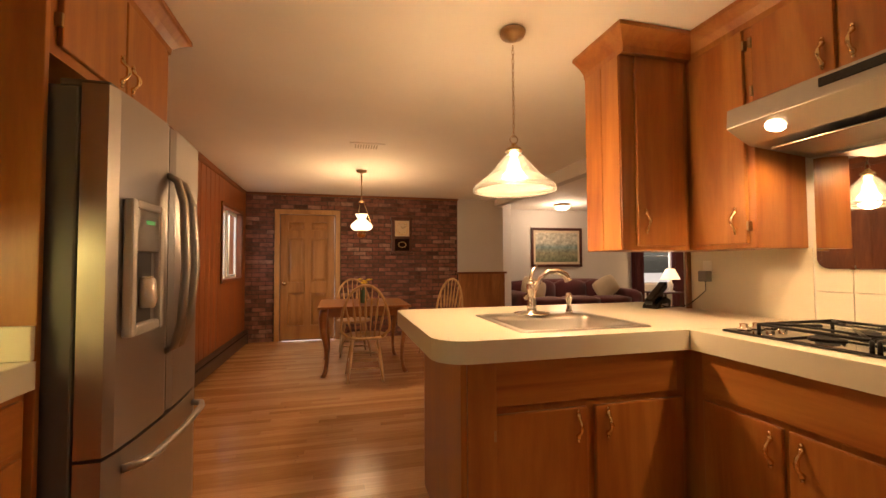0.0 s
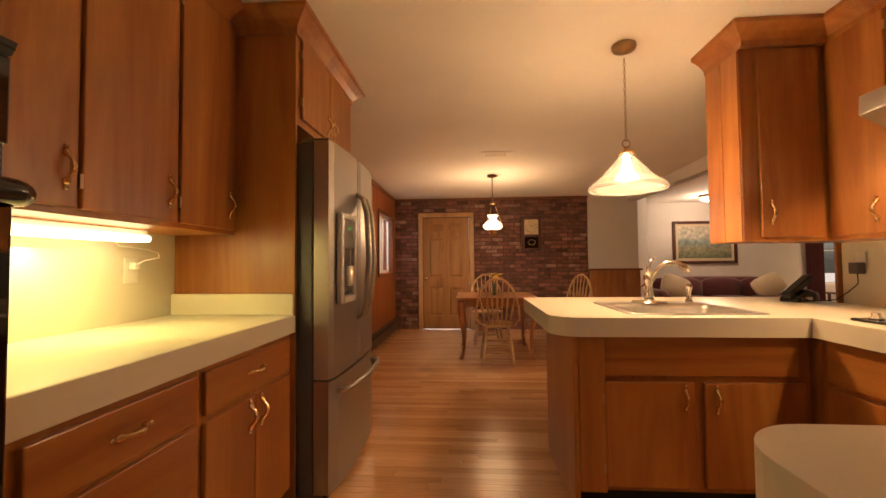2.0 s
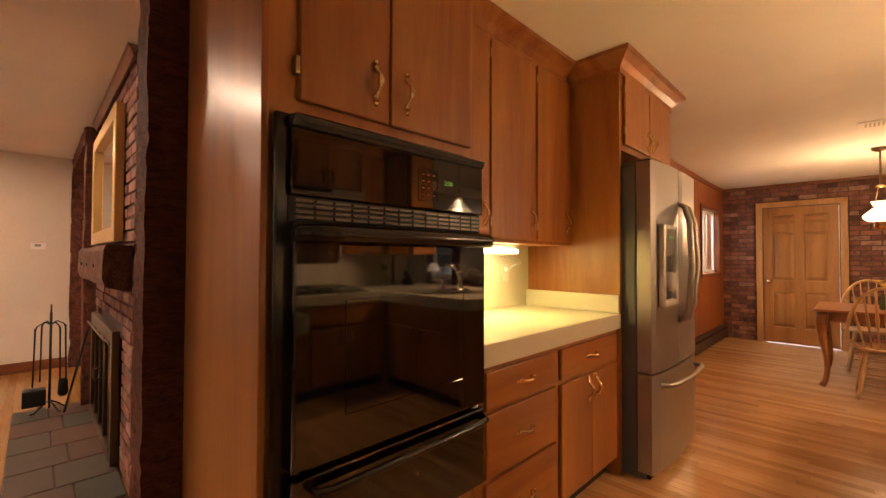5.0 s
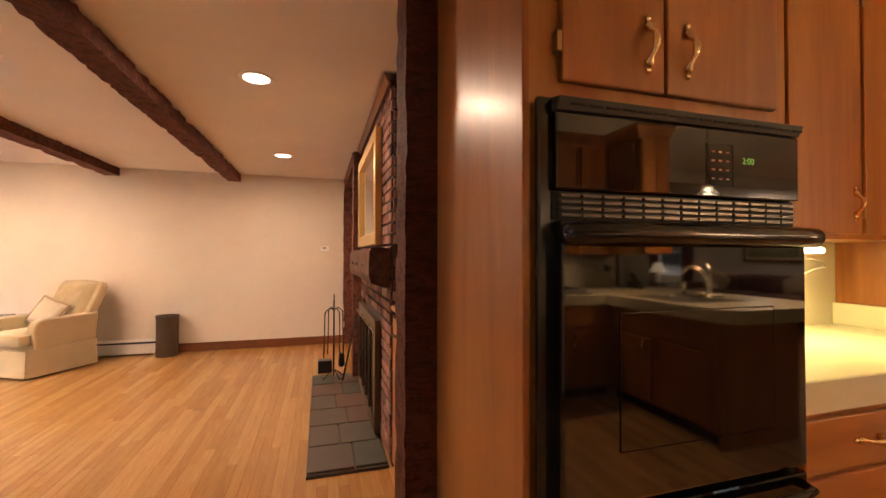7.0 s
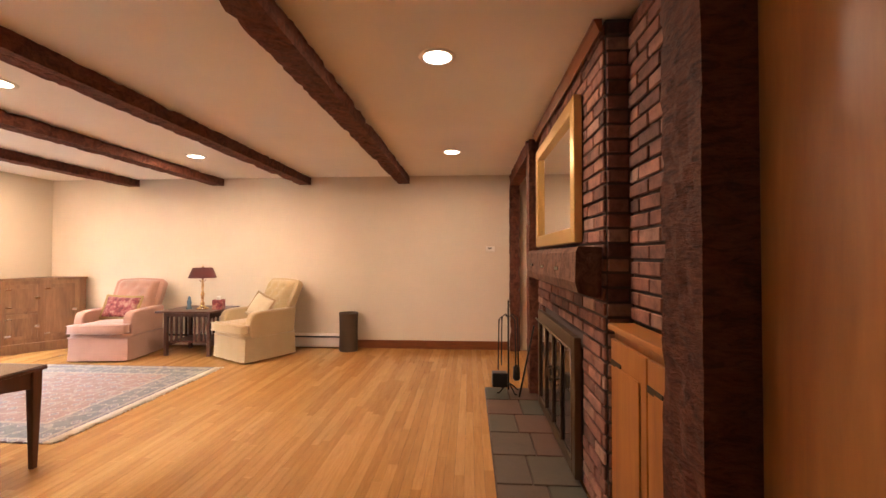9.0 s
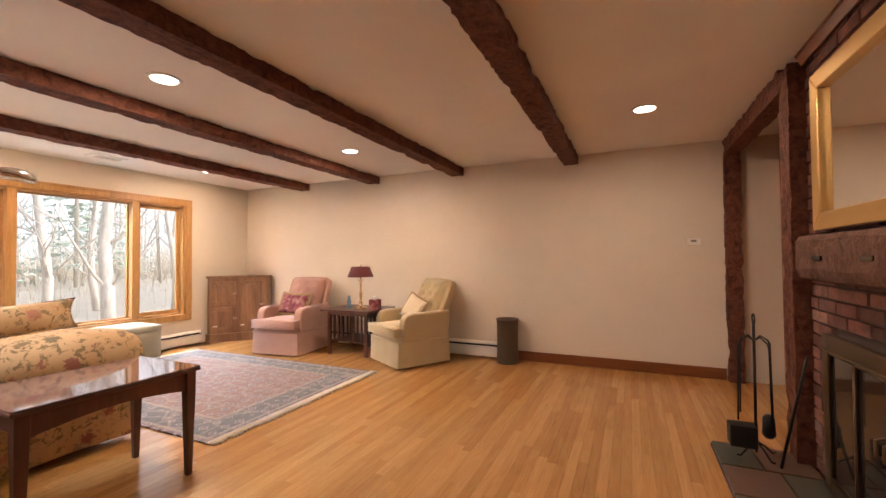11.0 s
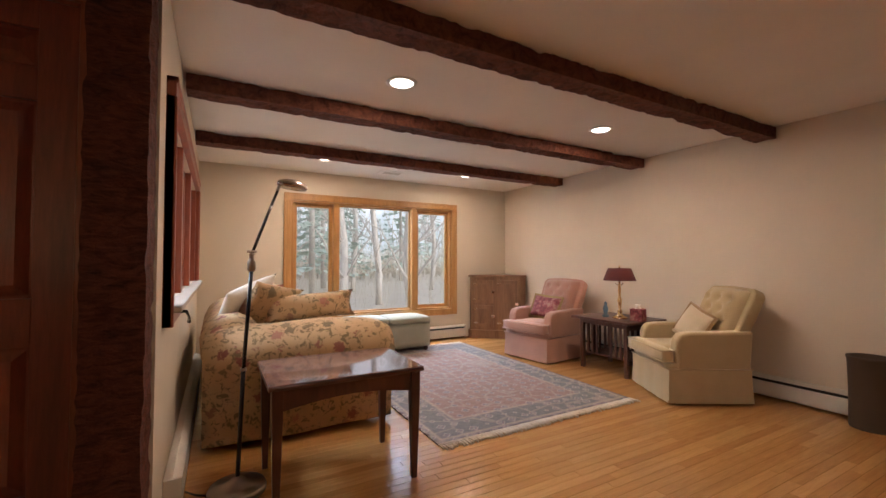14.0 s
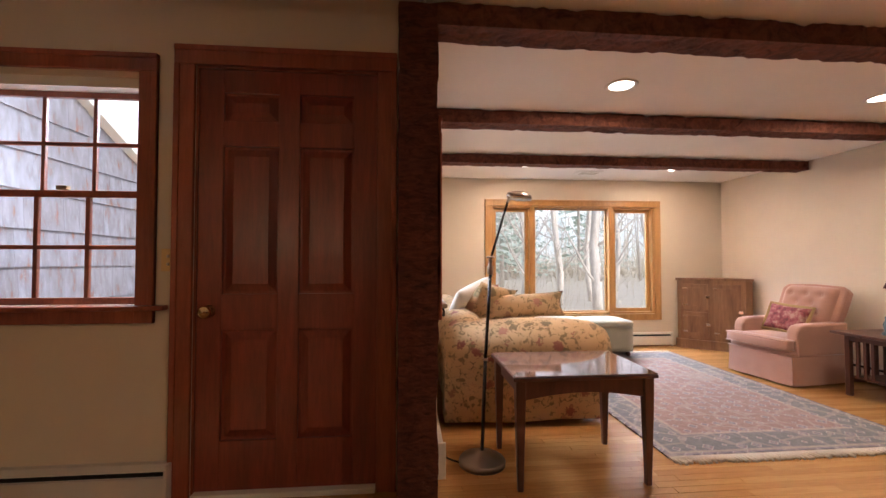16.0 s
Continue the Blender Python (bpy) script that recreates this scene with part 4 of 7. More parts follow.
rings = [ring_rect(sx0 - 0.02, sx1 + 0.02, sy0 - 0.02, sy1 + 0.11, PZ1 + 0.001, 0.03), ring_rect(sx0 - 0.015, sx1 + 0.015, sy0 - 0.015, sy1 + 0.105, PZ1 + 0.007, 0.03),
         ring_rect(sx0 + 0.02, sx1 - 0.02, sy0 + 0.02, sy1 - 0.03, PZ1 + 0.004, 0.06), ring_rect(sx0 + 0.03, sx1 - 0.03, sy0 + 0.03, sy1 - 0.04, PZ1 - 0.02, 0.06),
         ring_rect(sx0 + 0.045, sx1 - 0.045, sy0 + 0.045, sy1 - 0.055, PZ1 - 0.16, 0.06), ring_rect(sx0 + 0.12, sx1 - 0.12, sy0 + 0.10, sy1 - 0.12, PZ1 - 0.18, 0.05)]
for a, b in zip(rings, rings[1:]):
    for k in range(len(a)):
        g = bm.faces.new((a[k], a[(k + 1) % len(a)], b[(k + 1) % len(a)], b[k]))
        g.smooth = True
bm.faces.new(rings[-1])
part("bowl", bm, STEEL, s)
settle(s, (1.17, 1.97, 0.90))
s = thing("faucet", "polished arched kitchen faucet with side lever", "faucet")
part("base", lathe([(0.10, 0), (0.10, 0.006), (0.03, 0.012), (0.028, 0.02), (0.024, 0.03)], (1.17, 2.27, 0.915), 20), CHROME, s)
part("body", lathe([(0.026, 0), (0.030, 0.02), (0.024, 0.05), (0.021, 0.09), (0.028, 0.12), (0.030, 0.15), (0.018, 0.17), (0.0, 0.175)], (1.17, 2.27, 0.93), 18), CHROME, s)
part("spout", tube([(1.17, 2.35, 1.00), (1.185, 2.25, 1.06), (1.21, 2.24, 1.12), (1.25, 2.22, 1.155), (1.30, 2.20, 1.155), (1.335, 2.18, 1.135), (1.35, 2.175, 1.10)], [0.017, 0.016, 0.015, 0.016, 0.018, 0.020, 0.019], 12), CHROME, s, "arched spout")
part("lever", tube([(1.17, 2.27, 1.09), (1.17, 2.275, 1.13), (1.19, 2.28, 1.17), (1.215, 2.285, 1.19)], [0.012, 0.010, 0.008, 0.006], 10), CHROME, s, "polished lever")
settle(s, (1.17, 2.27, 0.915))
s = thing("side_sprayer", "polished side sprayer beside the faucet", "faucet sprayer")
part("sprayer", lathe([(0.024, 0), (0.020, 0.012), (0.014, 0.03), (0.013, 0.06), (0.020, 0.085), (0.022, 0.10), (0.012, 0.115), (0.0, 0.118)], (1.39, 2.24, 0.914), 16), CHROME, s)
settle(s, (1.39, 2.24, 0.914))

# cooktop
s = thing("cooktop", "black gas cooktop with cast-iron grates and metal knobs", "cooktop")
part("plate", box(1.68, 2.20, 0.62, 1.52, PZ1 + 0.001, PZ1 + 0.012, 0.004), BLACKG, s, "black glass plate")
for bx, by in ((1.82, 1.22), (2.03, 1.22), (1.82, 0.84), (2.03, 0.84)):
    b = part("burner", lathe([(0.055, 0), (0.055, 0.006), (0.035, 0.01), (0.035, 0.018), (0.02, 0.022), (0.0, 0.022)], (bx, by, PZ1 + 0.012), 18), IRON, s, "round gas burner")
for gx0, gx1, gy0, gy1 in ((1.73, 2.13, 1.04, 1.40), (1.73, 2.13, 0.66, 1.02)):
    gb = bmesh.new()
    z = PZ1 + 0.045
    cx, cy = (gx0 + gx1) / 2, (gy0 + gy1) / 2
    tube([(gx0, gy0, z), (gx1, gy0, z), (gx1, gy1, z), (gx0, gy1, z), (gx0, gy0, z)], 0.006, 6, gb)
    for px, py in ((gx0, gy0), (gx1, gy0), (gx1, gy1), (gx0, gy1)):
        tube([(px, py, z), (px, py, PZ1 + 0.012)], 0.007, 6, gb)
        tube([(px, py, z), (px + (cx - px) * 0.72, py + (cy - py) * 0.72, z + 0.006)], 0.006, 6, gb)
    for qx in (gx0 + 0.1, gx1 - 0.1):
        tube([(qx, gy0, z), (qx, gy1, z)], 0.005, 6, gb)
    part("grate", gb, IRON, s, "cast-iron pan grate")
for k in range(4):
    part("knob", lathe([(0.024, 0), (0.025, 0.004), (0.017, 0.01), (0.016, 0.026), (0.0, 0.028)], (1.74 + 0.07 * (k % 2), 1.47 - 0.0 * k if k < 2 else 1.44, PZ1 + 0.012 + (0 if k < 2 else 0.0)), 14) if k < 2 else lathe([(0.024, 0), (0.025, 0.004), (0.017, 0.01), (0.016, 0.026), (0.0, 0.028)], (1.88 + 0.07 * (k % 2), 1.47, PZ1 + 0.012), 14), CHROME, s, "clear and metal control knob")
settle(s, (1.92, 1.07, PZ1))

# splashback tiles
bm = bmesh.new()
for i in range(22):
    for j in range(4):
        y0, z0 = 1.57 - (i + 1) * 0.152, 0.912 + j * 0.152
        y1, z1 = y0 + 0.149, min(z0 + 0.149, 1.30)
        if z1 - z0 > 0.02:
            box(2.2935, 2.2995, y0, y1, z0, z1, 0.0015, bm, 1)
tagged(part("splash_tiles", bm, TILE), "square cream splashback tiles", kind="structure")
structure("wall_splash", box(2.2945, 2.2995, 1.575, 2.275, 0.909, 1.27), LAM, "cream laminate splashback")

# right-hand wall cabinets
UF = 1.98
c = thing("wall_cabinet", "stained wood wall cabinet hanging over the peninsula", "kitchen cabinet")
part("body", box(1.546, UF - 0.001, 1.965, 2.275, 1.268, 2.35, 0.003), CAB, c)
for y0, y1 in ((1.97, 2.115), (2.12, 2.27)):
    part("side_board", box(1.539, 1.546, y0, y1, 1.27, 2.315, 0.002), CAB, c)
front(c, "door", 1.965, (0, -1), 1.63, 1.94, 1.29, 2.31, CAB, [(1.68, 1.42, True)], 0.02)
part("frieze", box(1.546, UF, 1.931, 1.964, 2.318, 2.35), CAB, c)
cab_crown(c, [(1.546, 2.275), (1.546, 1.93), (UF, 1.93)])
settle(c, (1.76, 2.12, 1.268))
c = thing("wall_cabinet", "stained wood wall cabinet with one tall door beside the hood", "kitchen cabinet")
part("body", box(UF, 2.295, 1.59, 2.275, 1.268, 2.35, 0.003), CAB, c)
front(c, "door", UF, (-1, 0), 1.625, 1.93, 1.29, 2.31, CAB, [(1.68, 1.40, True)], 0.02, hinge=1.617)
settle(c, (2.14, 1.93, 1.268))
c = thing("wall_cabinet", "short stained wood cabinet with two doors over the range hood", "kitchen cabinet")
part("body", box(UF, 2.295, 0.40, 1.588, 1.895, 2.35, 0.003), CAB, c)
front(c, "door", UF, (-1, 0), 1.25, 1.575, 1.92, 2.31, CAB, [(1.29, 2.03, True)], 0.02, hinge=1.584)
front(c, "door", UF, (-1, 0), 0.93, 1.235, 1.92, 2.31, CAB, [(1.19, 2.03, True)], 0.02)
front(c, "door", UF, (-1, 0), 0.43, 0.91, 1.92, 2.31, CAB, [(0.47, 2.03, True)], 0.02)
settle(c, (2.14, 1.0, 1.895))
c = thing("moulding", "stained crown moulding above the range hood cabinets", "moulding")
cab_crown(c, [(UF, 1.965), (UF, 0.40)])
settle(c, (UF, 1.2, 2.31))
h = thing("range_hood", "slim stainless steel range hood with lit lamps", "range hood")
part("canopy", prism([(2.295, 1.893), (1.82, 1.893), (1.80, 1.885), (1.795, 1.80), (1.92, 1.735), (2.295, 1.70)], 0.62, 1.572, "y", 0.004), STEEL, h, "brushed steel canopy")
part("control_strip", box(1.79, 1.799, 0.80, 1.20, 1.838, 1.872, 0.002), BLACK, h, "dark control strip")
part("filter", box(1.96, 2.25, 0.70, 1.50, 1.705, 1.712, 0.002), mat("filter_mesh", (0.3, 0.25, 0.2), 0.4, 0.9), h, "grease filter")
GLOW = glowing("hood_lamp", (1.0, 0.72, 0.4), 18)
for y in (1.40, 0.80):
    m = pose(1.852, y, 1.768, 0, 28, 0)
    lb = lathe([(0.034, 0.0), (0.036, -0.004), (0.030, -0.007), (0.0, -0.008)], seg=18)
    t = bmesh.new()
    part("lamp_lens", join(t, lb, m), GLOW, h, "glowing round hood lamp")
settle(h, (2.05, 1.1, 1.70))
for y in (1.38, 0.80):
    lamp("hood_light", "SPOT", look((1.86, y, 1.745), (2.08, y + 0.05, 0.9)), 26, WARM, 0.03, spot=140)
mir = thing("wall_mirror", "unframed mirror with rounded corners on the splashback", "mirror")
outline = arc(1.50, 1.22, 0.05, 270, 360, 5) + [(1.55, 1.69), (0.35, 1.69)] + arc(0.40, 1.22, 0.05, 180, 270, 5)
part("glass", prism(outline, 2.283, 2.289, "x"), MIRROR, mir)
part("clip", box(2.279, 2.283, 1.40, 1.42, 1.165, 1.185, 0.002), CHROME, mir, "metal mirror clip")
settle(mir, (2.286, 0.95, 1.17))

# ---- ceiling lights ----


def pendant_shade(r, h, z):
    return [(0.03, z + h), (0.035, z + h - 0.01), (0.05, z + h - 0.02), (r * 0.62, z + h * 0.42), (r * 0.96, z + 0.03), (r, z + 0.018), (r, z), (r - 0.012, z + 0.002), (r * 0.92, z + 0.035), (r * 0.58, z + h * 0.40), (0.04, z + h - 0.03)]


SHADEM = mat("ribbed_glass_shade", (0.97, 0.94, 0.88), 0.16, 0.0, Transmission_Weight=0.93)
bsdf(SHADEM).inputs["Emission Color"].default_value = (1.0, 0.70, 0.38, 1)
bsdf(SHADEM).inputs["Emission Strength"].default_value = 0.05
MILK = glowing("milk_glass_shade", (1.0, 0.78, 0.5), 2.0)
p = thing("pendant_light", "brass chain pendant with a ribbed glass cone shade, lit", "pendant light")
PX, PY = 0.985, 2.08
part("canopy", lathe([(0.0, 0.0), (0.018, 0.0), (0.03, 0.012), (0.06, 0.02), (0.068, 0.035), (0.068, 0.05)], (PX, PY, KC - 0.051), 24), BRASSD, p, "antique brass ceiling plate")
for k in range(20):
    z = 1.875 + k * 0.0245
    cb = bmesh.new()
    q = tube([(0.006 * math.cos(a), 0, 0.0155 * math.sin(a)) for a in [2 * math.pi * j / 8 for j in range(9)]], 0.0019, 5, None, False)
    join(cb, q, pose(PX, PY, z, 0, 0, 90 * (k % 2)))
    part("chain_link", cb, BRASSD, p)
part("ring", tube([(PX + 0.022 * math.cos(a), PY, 1.850 + 0.022 * math.sin(a)) for a in [2 * math.pi * j / 14 for j in range(15)]], 0.003, 6, None, False), BRASSD, p, "brass ring")
part("cap", lathe([(0.045, 0.0), (0.04, 0.015), (0.018, 0.03), (0.012, 0.045), (0.0, 0.05)], (PX, PY, 1.785), 20), BRASS, p)
bm = bmesh.new()
seg = 96
prof = pendant_shade(0.212, 0.205, 1.578)
rings = []
for i, (r, z) in enumerate(prof):
    row = []
    for j in range(seg):
        a = 2 * math.pi * j / seg
        rr = r * (1 + (0.008 if (j % 2 and 2 < i < 9) else 0))
        row.append(bm.verts.new((PX + rr * math.cos(a), PY + rr * math.sin(a), z)))
    rings.append(row)
for a, b in zip(rings, rings[1:]):
    for j in range(seg):
        g = bm.faces.new((a[j], a[(j + 1) % seg], b[(j + 1) % seg], b[j]))
        g.smooth = True
sh = part("shade", bm, SHADEM, p, "ribbed frosted glass cone shade")
sh.visible_shadow = False
part("bulb", lathe([(0.012, 0.11), (0.015, 0.08), (0.032, 0.04), (0.034, 0.02), (0.02, 0.0), (0.0, -0.004)], (PX, PY, 1.66), 16), glowing("bulb_glow", (1.0, 0.75, 0.45), 25), p, "glowing bulb")
settle(p, (PX, PY, KC))
lamp("pendant_bulb", "POINT", pose(PX, PY, 1.62), 24, WARM, 0.06)
lamp("pendant_throw", "SPOT", look((PX, PY, 1.64), (PX, PY + 0.001, 0)), 30, WARM, 0.06, spot=168)

p = thing("dining_light", "brass chandelier lamp with a milk glass shade, lit", "pendant light")
QX, QY = 0.37, 5.28
QC = 2.367
part("canopy", lathe([(0.0, 0.0), (0.02, 0.0), (0.06, 0.015), (0.065, 0.03), (0.065, 0.035)], (QX, QY, QC - 0.036), 20), BRASSD, p)
part("stem", tube([(QX, QY, QC - 0.03), (QX, QY, 1.98)], 0.008, 8), BRASSD, p)
part("crown_ring", lathe([(0.03, 0.0), (0.045, 0.01), (0.02, 0.03), (0.0, 0.03)], (QX, QY, 1.96), 16), BRASS, p)
for a in (0, 120, 240):
    x, y = QX + 0.13 * math.cos(radians(a)), QY + 0.13 * math.sin(radians(a))
    part("chain", tube([(QX + 0.03 * math.cos(radians(a)), QY + 0.03 * math.sin(radians(a)), 1.965), (x, y, 1.67)], 0.004, 6), BRASS, p, "thin brass chain")
sh = part("shade", lathe([(0.075, 0.19), (0.06, 0.16), (0.05, 0.13), (0.085, 0.10), (0.13, 0.055), (0.135, 0.03), (0.11, 0.0), (0.07, -0.015)], (QX, QY, 1.63), 28), MILK, p, "milk glass lamp shade")
sh.visible_shadow = False
part("font", lathe([(0.0, -0.10), (0.02, -0.095), (0.05, -0.08), (0.06, -0.05), (0.055, -0.02), (0.07, -0.01), (0.0, -0.008)], (QX, QY, 1.625), 20), BRASS, p, "brass lamp font")
part("ring", tube([(QX + 0.13 * math.cos(a), QY + 0.13 * math.sin(a), 1.665) for a in [2 * math.pi * j / 24 for j in range(25)]], 0.005, 6, None, False), BRASS, p)
settle(p, (QX, QY, QC))
lamp("dining_bulb", "POINT", pose(QX, QY, 1.69), 36, WARM, 0.06)
lamp("dining_throw", "SPOT", look((QX, QY, 1.66), (QX, QY + 0.001, 0)), 40, WARM, 0.06, spot=170)

# recessed cans
CANGLOW = glowing("can_glow", (1.0, 0.82, 0.62), 10)
proto = thing("recessed_light", "round recessed ceiling light, lit, white trim ring", "ceiling light", "recessed ceiling lights")
part("trim_ring", lathe([(0.075, 0.002), (0.078, -0.006), (0.098, -0.008), (0.102, 0.0)], (0, 0, 0), 32), WHITEP, proto)
part("lens", lathe([(0.0, -0.0035), (0.076, -0.0035), (0.076, -0.001), (0.0, -0.001)], (0, 0, 0), 28), CANGLOW, proto, "glowing lamp face")
cans = [(-2.755, -1.20), (-4.81, -1.21), (-4.82, -4.01), (-2.90, -3.98), (-2.92, -6.23), (-4.84, -6.26)]
proto.matrix_world = pose(*cans[0], CEIL)
for c in cans[1:]:
    copy_thing(proto, pose(*c, CEIL))
for x, y in cans:
    lamp("can_light", "AREA", look((x, y, CEIL - 0.012), (x, y + 0.001, 0)), 13.5 if y > -2 else 23, CANW, 0.15)

v = thing("ceiling_vent", "painted metal ceiling register with slats", "air vent", "ceiling vents")
bm = box(-0.17, 0.17, -0.10, 0.10, -0.010, 0.0, 0.003)
part("frame", bm, CEILM, v)
for k in range(9):
    part("slat", box(-0.12 + k * 0.026, -0.108 + k * 0.026, -0.06, 0.06, -0.013, -0.008, 0.001), GROUT, v)
v.matrix_world = pose(0.37, 4.25, 2.39, -1.2, 0, 0)
copy_thing(v, pose(-3.85, -6.56, CEIL))

# under-cabinet tube
u = thing("under_cabinet_light", "white fluorescent strip light under the wall cabinet, lit", "strip light")
part("housing", box(-1.33, -1.26, 0.60, 1.27, 1.288, 1.314, 0.004), WHITEP, u)
part("tube", box(-1.325, -1.225, 0.62, 1.25, 1.262, 1.288, 0.010), glowing("tube_glow", (1.0, 0.86, 0.45), 5.5), u, "glowing tube cover")
settle(u, (-1.29, 0.93, 1.31))
lamp("tube_light", "AREA", look((-1.26, 0.93, 1.255), (-1.20, 0.96, 0.9)), 5.2, (1.0, 0.80, 0.22), 0.08, 0.62)
o = thing("wall_outlet", "cream outlet with a plug and looped white cord", "outlet")
part("plate", box(-1.394, -1.388, 1.30, 1.37, 1.09, 1.20, 0.002), WHITEP, o)
part("plug", box(-1.388, -1.36, 1.32, 1.35, 1.15, 1.18, 0.004), WHITEP, o, "white plug")
part("cord", tube([(-1.36, 1.335, 1.17), (-1.33, 1.34, 1.19), (-1.33, 1.42, 1.20), (-1.35, 1.44, 1.225), (-1.36, 1.38, 1.24), (-1.37, 1.25, 1.25), (-1.36, 1.2, 1.29)], 0.004, 6), WHITEP, o, "white cord")
settle(o, (-1.391, 1.33, 1.14))
o = thing("wall_outlet", "cream outlet with a dark charger and thin cord", "outlet")
part("plate", box(2.287, 2.2935, 2.12, 2.18, 1.10, 1.21, 0.002), WHITEP, o)
part("charger", box(2.24, 2.286, 2.115, 2.175, 1.085, 1.15, 0.005), mat("charger_grey", (0.12, 0.11, 0.11), 0.5), o, "dark grey charger")
part("cord", tube([(2.26, 2.14, 1.085), (2.27, 2.15, 1.03), (2.26, 2.20, 0.98), (2.24, 2.26, 0.93), (2.16, 2.34, 0.912)], 0.003, 6), BLACK, o)
settle(o, (2.29, 2.15, 1.14))
ph = thing("telephone", "black cordless telephone leaning in its base", "telephone")
part("base", prism([(-0.10, 0.0), (0.09, 0.0), (0.10, 0.05), (0.02, 0.075), (-0.09, 0.03)], -0.05, 0.05, "y", 0.008), BLACK, ph)
part("handset", prism([(-0.12, 0.03), (-0.10, 0.02), (0.11, 0.12), (0.12, 0.16), (0.10, 0.165), (-0.12, 0.06)], -0.025, 0.025, "y", 0.008), BLACK, ph, "black handset")
part("trim", box(-0.06, 0.05, -0.052, -0.050, 0.012, 0.03), CHROME, ph)
ph.matrix_world = pose(2.10, 2.36, PZ1 + 0.002, 0, 0, 25)

# ---- dining room ----


def hexring(bm, pts):
    return [bm.verts.new(p) for p in pts]


t = thing("dining_table", "maple-stained wooden dining table with curved legs", "table")
part("tabletop", box(-0.50, 0.50, -0.50, 0.50, 0.722, 0.748, 0.006), TABLEW, t)
ap = bmesh.new()
box(-0.42, 0.42, -0.42, -0.40, 0.63, 0.721, 0, ap)
box(-0.42, 0.42, 0.40, 0.42, 0.63, 0.721, 0, ap)
box(-0.42, -0.40, -0.40, 0.40, 0.63, 0.721, 0, ap)
box(0.40, 0.42, -0.40, 0.40, 0.63, 0.721, 0, ap)
part("apron", ap, TABLEW, t)
for sx in (-1, 1):
    for sy in (-1, 1):
        pts = [(0.43, 0.72), (0.445, 0.62), (0.44, 0.50), (0.41, 0.30), (0.405, 0.15), (0.42, 0.05), (0.445, 0.0)]
        part("leg", tube([(sx * a, sy * a, z) for a, z in pts], [0.045, 0.046, 0.036, 0.024, 0.02, 0.022, 0.026], 10), TABLEW, t, "curved wooden leg")
t.matrix_world = pose(0.38, 5.12, 0, 0, 0, 0)


def windsor():
    c = thing("dining_chair", "golden oak bow-back spindle dining chair", "chair", "chairs round the dining table")
    sb = lathe([(0.0, 0.425), (0.19, 0.43), (0.225, 0.44), (0.23, 0.452), (0.22, 0.462), (0.12, 0.455), (0.0, 0.450)], (0, 0, 0), 28)
    part("seat", sb, OAK, c)
    feet = [(-0.20, -0.20), (0.20, -0.20), (-0.18, 0.19), (0.18, 0.19)]
    tops = [(-0.13, -0.12), (0.13, -0.12), (-0.12, 0.12), (0.12, 0.12)]

    def on_leg(k, z):
        s = z / 0.43
        return (feet[k][0] + (tops[k][0] - feet[k][0]) * s, feet[k][1] + (tops[k][1] - feet[k][1]) * s, z)

    for k in range(4):
        zs = [0.0, 0.05, 0.12, 0.2, 0.28, 0.33, 0.38, 0.43]
        part("leg", tube([on_leg(k, z) for z in zs], [0.011, 0.014, 0.017, 0.019, 0.016, 0.013, 0.017, 0.013], 10), OAK, c)
    for a, b, z in ((0, 1, 0.14), (0, 1, 0.23), (2, 3, 0.14), (2, 3, 0.23), (0, 2, 0.18), (1, 3, 0.18)):
        p, q = Vector(on_leg(a, z)), Vector(on_leg(b, z))
        part("stretcher", tube([p, p.lerp(q, 0.25), p.lerp(q, 0.5), p.lerp(q, 0.75), q], [0.008, 0.011, 0.013, 0.011, 0.008], 8), OAK, c)
    bow = []
    for k in range(25):
        a = radians(-12 + 204 * k / 24)
        x, h = 0.245 * math.cos(a), 0.44 * math.sin(a)
        z = 0.55 + h
        bow.append((x if z > 0.47 else x, 0.15 + 0.22 * max(0, z - 0.45) * 0.8, z))
    bow[0], bow[-1] = (0.165, 0.145, 0.45), (-0.165, 0.145, 0.45)
    part("bow", tube(bow, 0.014, 10), OAK, c, "steam-bent bow back")
    for k in range(7):
        u = (k - 3) / 3
        x0, x1 = u * 0.135, u * 0.20
        a = math.acos(max(-1, min(1, x1 / 0.245)))
        z1 = 0.55 + 0.44 * math.sin(a)
        y1 = 0.15 + 0.176 * (z1 - 0.45)
        p, q = Vector((x0, 0.155, 0.452)), Vector((x1, y1, z1))
        part("spindle", tube([p, p.lerp(q, 0.3), p.lerp(q, 0.5), p.lerp(q, 0.7), q], [0.006, 0.007, 0.014, 0.008, 0.005], 8), OAK, c)
    return c


ch = windsor()
ch.matrix_world = pose(0.37, 4.55, 0, 0, 0, 178)
copy_thing(ch, pose(0.30, 5.78, 0, 0, 0, 4))
copy_thing(ch, pose(1.42, 5.50, 0, 0, 0, -60))
v = thing("vase", "glass vase of yellow flowers on the dining table", "vase of flowers")
part("glass", lathe([(0.035, 0), (0.045, 0.02), (0.04, 0.08), (0.03, 0.12), (0.04, 0.15)], (0, 0, 0), 18), mat("vase_green", (0.08, 0.14, 0.08), 0.1), v, "green glass vase")
rnd = random.Random(4)
YP = mat("yellow_petals", (0.85, 0.60, 0.04), 0.7)
LEAF = mat("flower_leaves", (0.06, 0.12, 0.03), 0.7)
